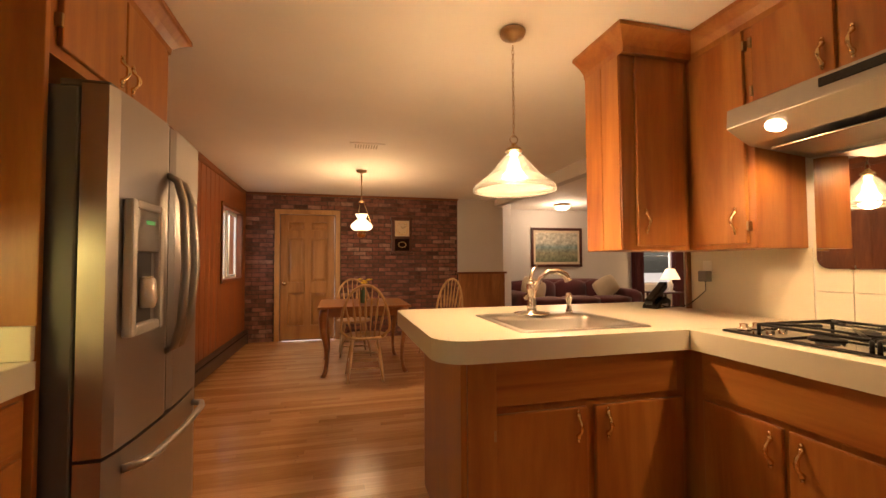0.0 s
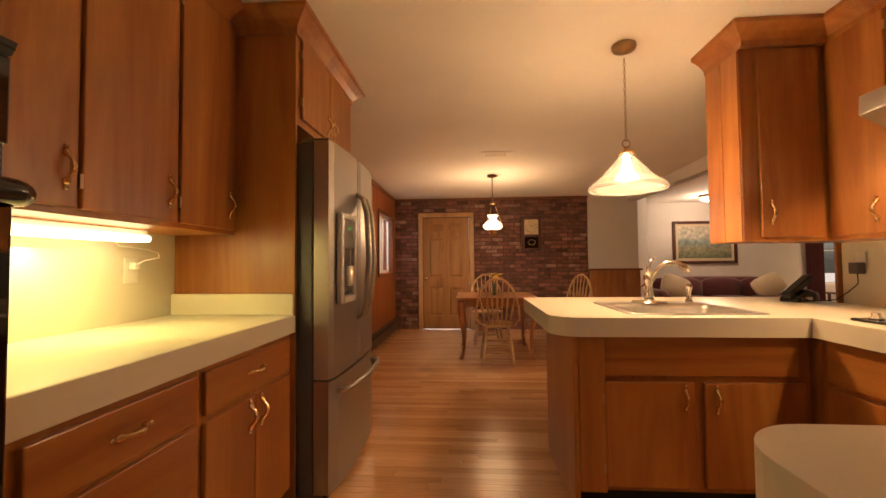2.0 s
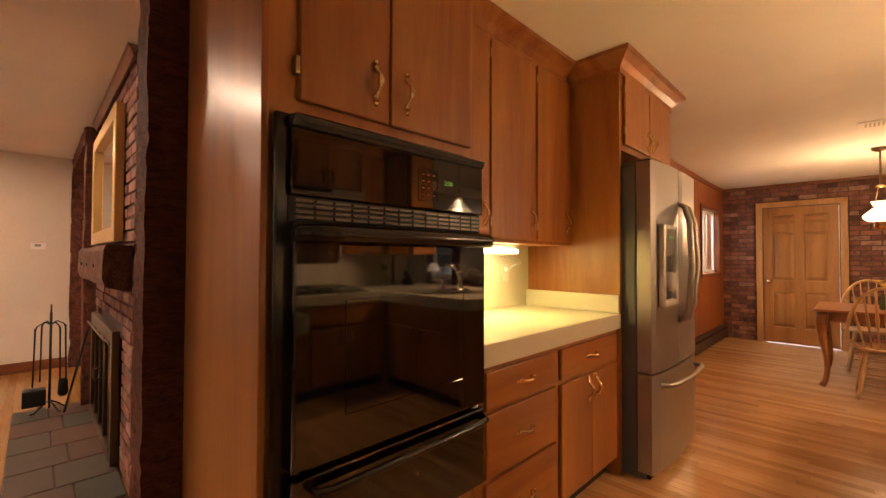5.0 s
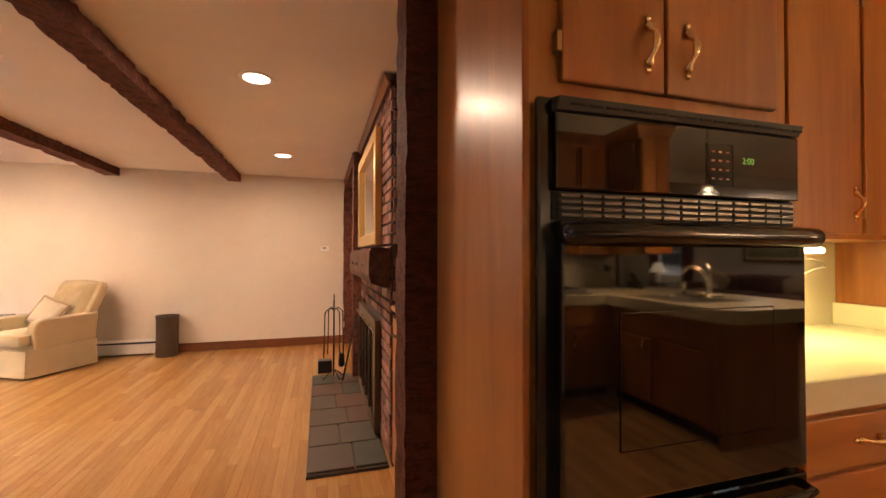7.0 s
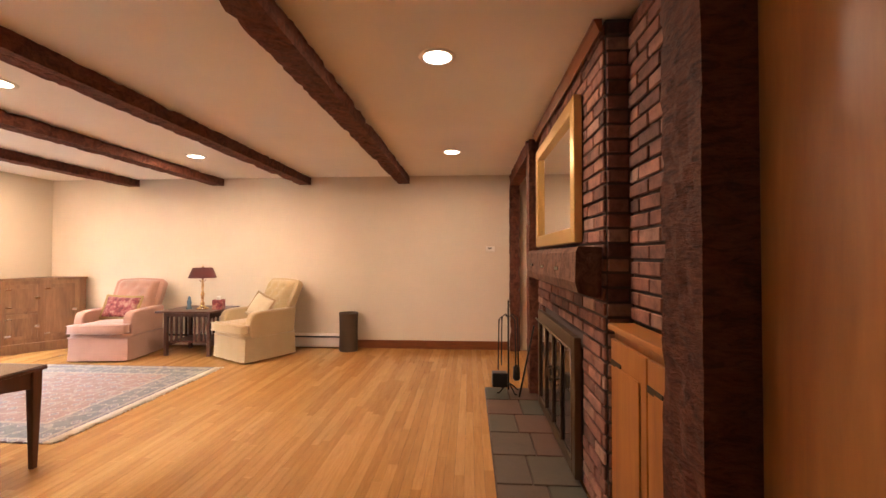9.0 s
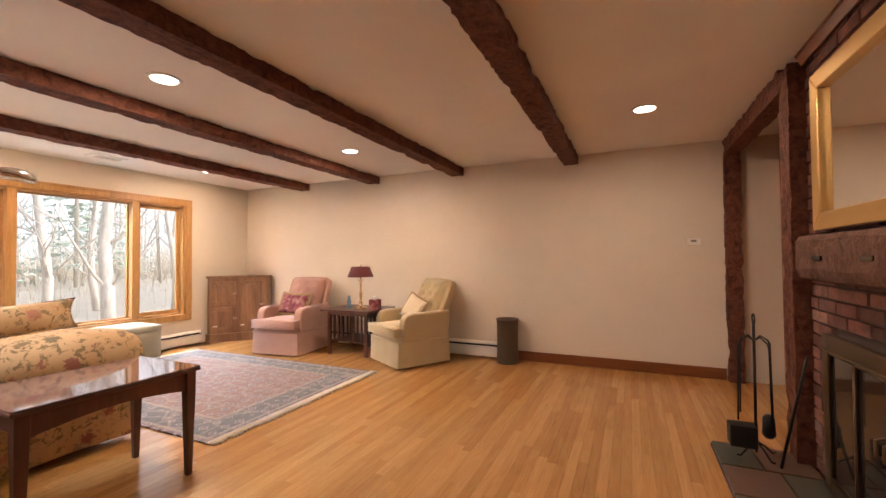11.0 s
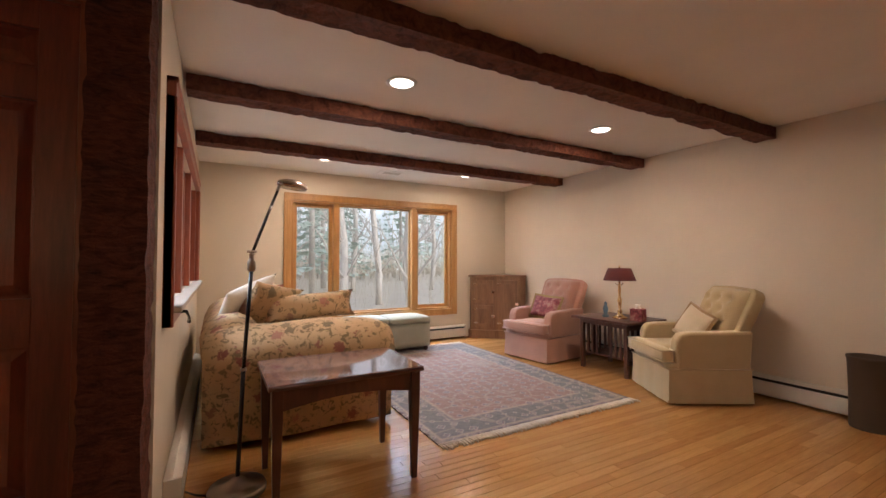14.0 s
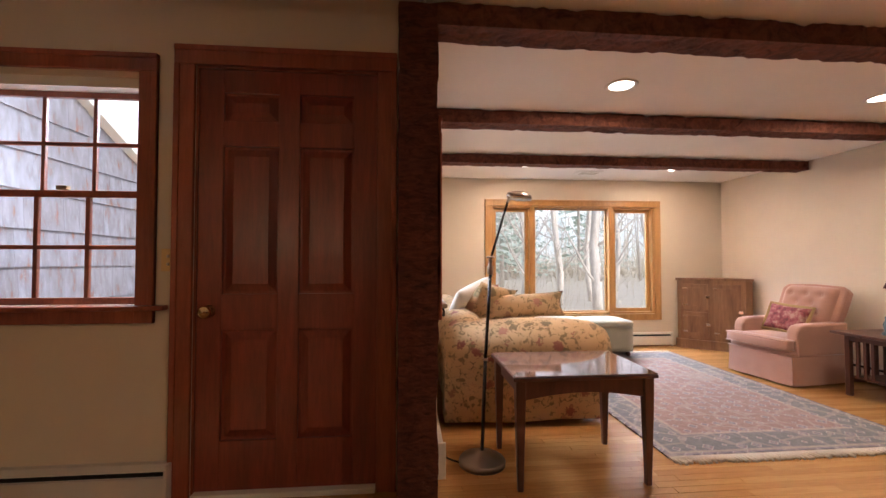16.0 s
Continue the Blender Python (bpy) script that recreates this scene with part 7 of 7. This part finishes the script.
# rug
RUG = mat("oriental_rug_pile", (0.4, 0.25, 0.22), 0.95)
_v = coords(RUG, (1, 1, 1), False)
_s = node(RUG, "ShaderNodeSeparateXYZ")
link(RUG, _v, _s.inputs[0])


def math_node(m_, op, a, b=None, c=None):
    n_ = node(m_, "ShaderNodeMath")
    n_.operation = op
    for k, val in enumerate((a, b, c)):
        if val is None:
            continue
        if isinstance(val, (int, float)):
            n_.inputs[k].default_value = val
        else:
            link(m_, val, n_.inputs[k])
    return n_.outputs[0]


RW, RL = 1.86, 2.70
_dx = math_node(RUG, "SUBTRACT", RW / 2, math_node(RUG, "ABSOLUTE", _s.outputs["X"]))
_dy = math_node(RUG, "SUBTRACT", RL / 2, math_node(RUG, "ABSOLUTE", _s.outputs["Y"]))
_edge = math_node(RUG, "MINIMUM", _dx, _dy)
_edge2 = math_node(RUG, "ADD", _edge, math_node(RUG, "MULTIPLY_ADD", noise_tex(RUG, _v, 40.0, 2.0), 0.02, -0.01))
_band = ramp(RUG, _edge2, [(0.0, (0.10, 0.04, 0.04)), (0.02, (0.16, 0.15, 0.17)), (0.05, (0.36, 0.30, 0.25)), (0.07, (0.165, 0.16, 0.165)), (0.28, (0.185, 0.175, 0.175)), (0.30, (0.38, 0.30, 0.25)), (0.33, (0.28, 0.185, 0.16)), (1.0, (0.28, 0.185, 0.16))])
_vo = node(RUG, "ShaderNodeTexVoronoi")
_vo.distance = "MANHATTAN"
_vo.inputs["Scale"].default_value = 9.0
_vo.inputs["Randomness"].default_value = 0.35
link(RUG, _v, _vo.inputs["Vector"])
_m1 = ramp(RUG, _vo.outputs["Distance"], [(0.0, (0.42, 0.36, 0.29)), (0.18, (0.17, 0.18, 0.21)), (0.30, (0.27, 0.19, 0.18)), (0.42, (0.5, 0.5, 0.5))])
_m1m = ramp(RUG, _vo.outputs["Distance"], [(0.36, (1, 1, 1)), (0.42, (0, 0, 0))])
_vo2 = node(RUG, "ShaderNodeTexVoronoi")
_vo2.feature = "DISTANCE_TO_EDGE"
_vo2.inputs["Scale"].default_value = 5.0
link(RUG, _v, _vo2.inputs["Vector"])
_lines = ramp(RUG, _vo2.outputs["Distance"], [(0.03, (1, 1, 1)), (0.06, (0, 0, 0))])
_c = mix(RUG, _m1m, _band, _m1)
_c = mix(RUG, math_node(RUG, "MULTIPLY", _lines, 0.55), _c, (0.34, 0.29, 0.25))
_c = mix(RUG, 0.5, _c, ramp(RUG, noise_tex(RUG, _v, 30.0, 3.0, 0.7), [(0.35, (0.42, 0.42, 0.44)), (0.65, (0.88, 0.86, 0.84))]), "MULTIPLY")
link(RUG, _c, bsdf(RUG).inputs["Base Color"])
bump(RUG, noise_tex(RUG, _v, 300.0, 2.0), 0.5, 0.002)
r = thing("rug", "faded red and blue oriental rug with pale fringe", "rug")
part("carpet", box(-RW / 2, RW / 2, -RL / 2, RL / 2, 0.001, 0.011, 0.003), RUG, r)
fr = bmesh.new()
rnd = random.Random(8)
for sgn in (1, -1):
    for k in range(150):
        x = -RW / 2 + 0.006 + k * (RW - 0.012) / 149
        y = sgn * RL / 2
        dx, dl = rnd.uniform(-0.012, 0.012), rnd.uniform(0.06, 0.095)
        tube([(x, y - sgn * 0.003, 0.007), (x + dx * 0.4, y + sgn * dl * 0.5, 0.008), (x + dx, y + sgn * dl, 0.008)], [0.006, 0.005, 0.007], 5, fr)
tagged(part("fringe", fr, mat("fringe_cotton", (0.52, 0.44, 0.34), 0.9), r, "pale knotted cotton fringe"), kind="stuff")
r.matrix_world = pose(-4.035, -5.21, 0, 0, 0, 0)

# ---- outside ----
# Pale bark stands in for haze between the trees and the window.
BARK = mat("hazy_grey_bark", (0.42, 0.38, 0.35), 0.9)
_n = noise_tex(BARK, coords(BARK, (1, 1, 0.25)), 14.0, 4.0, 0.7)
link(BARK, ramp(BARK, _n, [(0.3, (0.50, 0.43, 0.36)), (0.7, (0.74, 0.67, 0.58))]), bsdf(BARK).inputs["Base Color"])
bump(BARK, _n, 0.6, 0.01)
# Needles are lightened to grey-green so the pines look veiled by haze.
NEEDLE = mat("hazy_pine_needles", (0.52, 0.57, 0.48), 0.8)


def bare_tree(x, y, h, r, seed, lean=0.0):
    rnd = random.Random(seed)
    t = thing("tree", "tall bare grey-barked woodland tree, paled for haze", "tree", "bare trees outside the window")
    trunk, pts = bmesh.new(), []
    for k in range(12):
        f = k / 11
        pts.append((lean * f * h + 0.10 * math.sin(k * 1.3 + seed), 0.08 * math.cos(k * 1.7 + seed), f * h))
    tube(pts, [r * (1 - 0.75 * k / 11) for k in range(12)], 9, trunk)
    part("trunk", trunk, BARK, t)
    br = bmesh.new()
    for k in range(26):
        i = rnd.randint(1, 10)
        p = Vector(pts[i])
        a, up, ln = rnd.uniform(0, 6.28), rnd.uniform(0.5, 1.2), rnd.uniform(1.2, 3.2) * (1.1 - i / 14)
        path, d = [p], Vector((math.cos(a), math.sin(a), up)).normalized()
        rr = r * (1 - 0.75 * i / 11) * 0.30
        for j in range(6):
            d = (d + Vector((rnd.uniform(-0.25, 0.25), rnd.uniform(-0.25, 0.25), rnd.uniform(-0.1, 0.25)))).normalized()
            path.append(path[-1] + d * ln / 6)
        tube(path, [rr * (1 - 0.13 * j) for j in range(7)], 5, br)
        for _ in range(4):
            q = path[rnd.randint(2, 5)]
            d2 = Vector((rnd.uniform(-1, 1), rnd.uniform(-1, 1), rnd.uniform(0.1, 1))).normalized()
            tube([q, q + d2 * 0.35, q + d2 * 0.7 + Vector((0, 0, 0.1))], [rr * 0.4, rr * 0.28, rr * 0.12], 4, br)
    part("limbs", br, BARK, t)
    t.matrix_world = pose(x, y, -0.62)
    return t


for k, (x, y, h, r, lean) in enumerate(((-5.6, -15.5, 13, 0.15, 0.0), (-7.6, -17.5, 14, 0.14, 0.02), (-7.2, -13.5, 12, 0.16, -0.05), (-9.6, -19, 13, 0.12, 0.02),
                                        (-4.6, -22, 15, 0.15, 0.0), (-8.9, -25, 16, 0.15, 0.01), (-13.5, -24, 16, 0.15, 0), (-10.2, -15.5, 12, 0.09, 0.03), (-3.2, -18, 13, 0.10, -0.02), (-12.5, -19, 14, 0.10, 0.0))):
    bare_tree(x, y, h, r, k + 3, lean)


def pine(x, y, h, seed):
    rnd = random.Random(seed)
    t = thing("tree", "tall green pine tree in the woods, needles paled for haze", "tree", "pine trees outside the window")
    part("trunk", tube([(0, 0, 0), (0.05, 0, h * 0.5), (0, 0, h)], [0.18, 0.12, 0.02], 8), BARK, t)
    cr = bmesh.new()
    for k in range(110):
        z = h * (0.10 + 0.88 * k / 110)
        ln = (h - z) * 0.26 + 0.5
        a = k * 2.4 + rnd.uniform(-0.4, 0.4)
        d = Vector((math.cos(a), math.sin(a), -0.10))
        for j in range(22):
            f = 0.2 + 0.8 * j / 21
            c_ = Vector((0, 0, z)) + d * ln * f + Vector((rnd.uniform(-0.12, 0.12), rnd.uniform(-0.12, 0.12), rnd.uniform(-0.1, 0.1)))
            w_ = rnd.uniform(0.10, 0.24)
            s1 = Vector((-d.y, d.x, rnd.uniform(-0.3, 0.3))) * w_
            s2 = d * w_ * 0.8 + Vector((0, 0, rnd.uniform(-0.15, 0.1)))
            cr.faces.new([cr.verts.new(q_) for q_ in (c_ - s1, c_ + s2, c_ + s1, c_ - s2 * 0.4)])
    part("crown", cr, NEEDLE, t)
    t.matrix_world = pose(x, y, -0.62)


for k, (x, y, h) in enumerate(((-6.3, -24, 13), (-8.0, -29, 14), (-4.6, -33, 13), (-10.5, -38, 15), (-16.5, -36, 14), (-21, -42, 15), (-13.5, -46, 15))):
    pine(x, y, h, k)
# far woods: many thin trunks and brush in one object
wb = bmesh.new()
rnd = random.Random(31)
for k in range(150):
    x, y = rnd.uniform(-50, 6), rnd.uniform(-75, -36)
    h, r_ = rnd.uniform(7, 16), rnd.uniform(0.03, 0.09)
    tube([(x, y, -0.6), (x + rnd.uniform(-0.5, 0.5), y, h * 0.5), (x + rnd.uniform(-1, 1), y, h)], [r_, r_ * 0.7, r_ * 0.15], 4, wb)
    for j in range(5):
        z = rnd.uniform(0.3, 0.95) * h
        tube([(x, y, z), (x + rnd.uniform(-2, 2), y + rnd.uniform(-1, 1), z + rnd.uniform(0.4, 2))], [r_ * 0.4, r_ * 0.1], 3, wb)
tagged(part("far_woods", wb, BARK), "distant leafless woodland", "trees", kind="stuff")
BRUSH = mat("brush_leaves", (0.60, 0.52, 0.40), 0.9)
wb = bmesh.new()
for k in range(2200):
    x, y = rnd.uniform(-34, 10), rnd.uniform(-46, -13)
    h, r_ = rnd.uniform(0.2, 1.0) + 2.2 * rnd.random() ** 4, rnd.uniform(0.005, 0.012)
    a_, b_ = rnd.uniform(-0.5, 0.5), rnd.uniform(-0.5, 0.5)
    tube([(x, y, -0.62), (x + a_ * 0.4, y + b_ * 0.4, -0.62 + h * 0.5), (x + a_, y + b_, -0.62 + h)], [r_, r_ * 0.8, r_ * 0.3], 3, wb)
    if k % 2:
        tube([(x + a_ * 0.4, y + b_ * 0.4, -0.62 + h * 0.5), (x - a_ * 0.8, y + b_, -0.62 + h * 0.9)], [r_ * 0.7, r_ * 0.2], 3, wb)
for k in range(900):
    x, y = rnd.uniform(-52, 4), rnd.uniform(-76, -40)
    h = rnd.uniform(1.0, 5.5)
    for j in range(4):
        a_, b_ = rnd.uniform(-1.4, 1.4), rnd.uniform(0.5, 1.0) * h
        tube([(x, y, -0.62), (x + a_ * 0.3, y, -0.62 + b_ * 0.5), (x + a_, y, -0.62 + b_)], [0.035, 0.025, 0.01], 3, wb)
tagged(part("brush", wb, BRUSH), "pale brown undergrowth among the trees", "undergrowth", kind="stuff")
# Glowing backdrop: haze over the far woods is put into its colour ramps.
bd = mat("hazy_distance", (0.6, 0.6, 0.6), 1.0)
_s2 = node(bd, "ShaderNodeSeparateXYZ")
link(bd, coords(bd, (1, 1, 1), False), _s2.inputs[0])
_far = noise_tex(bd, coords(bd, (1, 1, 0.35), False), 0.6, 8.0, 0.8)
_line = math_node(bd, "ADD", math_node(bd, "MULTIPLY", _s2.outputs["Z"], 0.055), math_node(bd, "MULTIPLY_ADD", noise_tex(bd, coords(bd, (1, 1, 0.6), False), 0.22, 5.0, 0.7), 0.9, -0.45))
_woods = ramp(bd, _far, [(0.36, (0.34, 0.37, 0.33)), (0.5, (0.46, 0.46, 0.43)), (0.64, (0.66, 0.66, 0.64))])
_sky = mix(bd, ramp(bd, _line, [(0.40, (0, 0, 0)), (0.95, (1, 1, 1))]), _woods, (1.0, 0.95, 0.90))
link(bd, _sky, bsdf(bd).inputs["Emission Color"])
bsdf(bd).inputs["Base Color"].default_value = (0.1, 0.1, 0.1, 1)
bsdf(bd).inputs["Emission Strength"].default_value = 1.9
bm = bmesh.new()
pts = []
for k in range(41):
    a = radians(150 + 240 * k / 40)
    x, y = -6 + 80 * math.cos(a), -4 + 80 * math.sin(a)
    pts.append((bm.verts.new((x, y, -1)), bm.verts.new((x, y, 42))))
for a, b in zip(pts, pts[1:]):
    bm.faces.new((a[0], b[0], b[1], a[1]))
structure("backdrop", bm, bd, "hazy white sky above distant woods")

# shingled wing outside the entry window
SHK = mat("weathered_shingle", (0.5, 0.42, 0.38), 0.9)
_vv = coords(SHK, (1, 1, 0.3))
_g = noise_tex(SHK, _vv, 12.0, 4.0, 0.65)
_r = random_of(SHK, False)
_cc = ramp(SHK, _g, [(0.30, (0.24, 0.11, 0.07)), (0.42, (0.21, 0.19, 0.20)), (0.75, (0.31, 0.305, 0.33))])
link(SHK, mix(SHK, 0.35, _cc, ramp(SHK, _r, [(0, (0.7, 0.6, 0.55)), (1, (1.1, 1.08, 1.1))]), "MULTIPLY"), bsdf(SHK).inputs["Base Color"])
bump(SHK, _g, 0.5, 0.004)
wing = structure("wall_wing", prism([(-3.9, -0.7), (-9.5, -0.7), (-9.5, 1.40), (-3.9, 4.05)], 2.03, 2.2, "x"), SHK, "weathered wing of the house")
rnd = random.Random(12)
SM = {}
for j in range(12):
    z = -0.3 + j * 0.36
    y = -4.0
    while y > -9.4:
        w_ = rnd.choice((0.20, 0.28, 0.36, 0.45))
        if z + 0.38 < 4.05 + (y + 3.9) * 0.473:
            if w_ not in SM:
                SM[w_] = mesh_of("shingle", prism([(0.0, 0.0), (0.0, 0.39), (-0.006, 0.39), (-0.030, 0.0)], -w_ + 0.0015, 0.0, "y"), SHK)
            ob = new("shingle", SM[w_])
            ob.parent = wing
            ob.matrix_basis = pose(2.028, y, z + rnd.uniform(-0.006, 0.006))
        y -= w_
structure("roof_edge", prism([(-3.8, 4.05), (-9.6, 1.30), (-9.6, 1.42), (-3.8, 4.17)], 1.9, 2.3, "x"), WHITEP, "pale rake board of the wing")

# ---- bricks, splashback and floor strips last ----


def brick_field(owner, x0, x1, z0, z1, plane, normal, skip, limit, near):
    """Courses of bricks 200 x 57 mm on a wall; near(u, z) picks the ones that are parts of their own."""
    rnd = random.Random(int(abs(x0) * 100) + 5)
    forms = {}
    rest = bmesh.new()
    count = 0
    course, length = 0.0675, 0.205
    rows = int((z1 - z0) / course + 0.5)
    for j in range(rows):
        z = z0 + j * course
        x = x0 - (length / 2 if j % 2 else 0.0)
        while x < x1 - 0.01:
            a, b = max(x, x0), min(x + length - 0.011, x1)
            x += length
            for s in skip:
                if a < s[1] and b > s[0] and z < s[3] - 0.01 and z + 0.05 > s[2]:
                    if a < s[0]:
                        b = s[0]
                    elif b > s[1]:
                        a = s[1]
                    else:
                        b = a
            if b - a < 0.03:
                continue
            deep = rnd.uniform(0.010, 0.020)
            w = round(b - a, 2)
            if count < limit and near((a + b) / 2, z):
                key = (w, round(deep, 3) // 0.004)
                if key not in forms:
                    q = box(-w / 2, w / 2, 0, -0.014, -0.0275, 0.0275, 0.004, None, 1) if normal == "y" else box(0, 0.014, -w / 2, w / 2, -0.0275, 0.0275, 0.004, None, 1)
                    forms[key] = mesh_of("brick", q, BRICK)
                ob = new("brick", forms[key])
                ob.parent = owner
                tilt = rnd.uniform(-0.6, 0.6)
                if normal == "y":
                    ob.matrix_basis = pose((a + b) / 2, plane + rnd.uniform(-0.004, 0.002), z + 0.0285, 0, tilt, 0)
                else:
                    ob.matrix_basis = pose(plane + rnd.uniform(-0.002, 0.004), (a + b) / 2, z + 0.0285, tilt, 0, 0)
                count += 1
            elif normal == "y":
                box(a, b, plane - deep, plane + 0.004, z, z + 0.056, 0, rest)
            else:
                box(plane - 0.004, plane + deep, a, b, z, z + 0.056, 0, rest)
    if len(rest.verts):
        tagged(part("bricks", rest, BRICKS), "dark red used bricks in dark mortar", kind="stuff")
    else:
        rest.free()


walls = bpy.data.objects
brick_field(walls["wall_brick_back"], -1.305, 2.11, 0.0, 2.295, 7.018, "y", [(-0.89, 0.135, -0.1, 2.09)], 300, lambda u, z: u > 0.1)
brick_field(walls["wall_chimney"], -4.23, -2.452, 0.035, 2.30, -0.402, "y", [(-3.98, -2.80, 0.0, 0.80)], 300, lambda u, z: u > -3.6)
brick_field(walls["wall_chimney"], -0.40, -0.292, 0.035, 2.30, -2.448, "x", [], 120, lambda u, z: True)
brick_field(walls["wall_nook"], -2.43, -1.47, 0.97, 2.30, -0.292, "y", [], 140, lambda u, z: True)


def strips(x0, x1, y0, y1, material_part, material_rest, near, limit, seed, owner):
    rnd = random.Random(seed)
    wide = 0.057
    rest = bmesh.new()
    forms = {}
    count = 0
    for j in range(int((y1 - y0) / wide) + 1):
        ya = y0 + j * wide
        yb = min(ya + wide - 0.0012, y1)
        if yb - ya < 0.01:
            continue
        x = x0 - rnd.uniform(0, 1.0)
        while x < x1:
            ln = rnd.choice((0.5, 0.7, 0.9, 1.2, 1.5))
            a, b = max(x, x0), min(x + ln - 0.0012, x1)
            x += ln
            if b - a < 0.02:
                continue
            mx, my = (a + b) / 2, (ya + yb) / 2
            if count < limit and near(mx, my):
                w, d = round(b - a, 3), round(yb - ya, 4)
                if (w, d) not in forms:
                    forms[(w, d)] = mesh_of("floorboard", box(-w / 2, w / 2, -d / 2, d / 2, -0.012, 0.0, 0.0007, None, 1), material_part)
                ob = new("floorboard", forms[(w, d)])
                ob.parent = owner
                ob.matrix_basis = pose(mx, my, -rnd.uniform(0, 0.0004))
                count += 1
            else:
                dz = rnd.uniform(0, 0.0004)
                v = [rest.verts.new(p) for p in ((a, ya, -dz), (b, ya, -dz), (b, yb, -dz), (a, yb, -dz), (a, ya, -0.006), (b, ya, -0.006), (b, yb, -0.006), (a, yb, -0.006))]
                for f in ((0, 1, 2, 3), (0, 4, 5, 1), (1, 5, 6, 2), (2, 6, 7, 3), (3, 7, 4, 0)):
                    rest.faces.new([v[k] for k in f])
    tagged(part("floorboards", rest, material_rest), "oak strip flooring", kind="stuff")


floor = walls["floor"]
strips(-1.46, 9.0, -0.30, 8.1, KPLANK, KPLANKS, lambda x, y: -0.8 < x < 0.6 and 0.9 < y < 4.0, 300, 1, floor)
strips(-6.08, 3.0, -7.04, -0.302, LPLANK, LPLANKS, lambda x, y: -5.5 < x < -1.5 and -4.2 < y < -2.0, 300, 2, floor)
strips(-6.08, -1.462, -0.30, 0.0, LPLANK, LPLANKS, lambda x, y: False, 0, 3, floor)
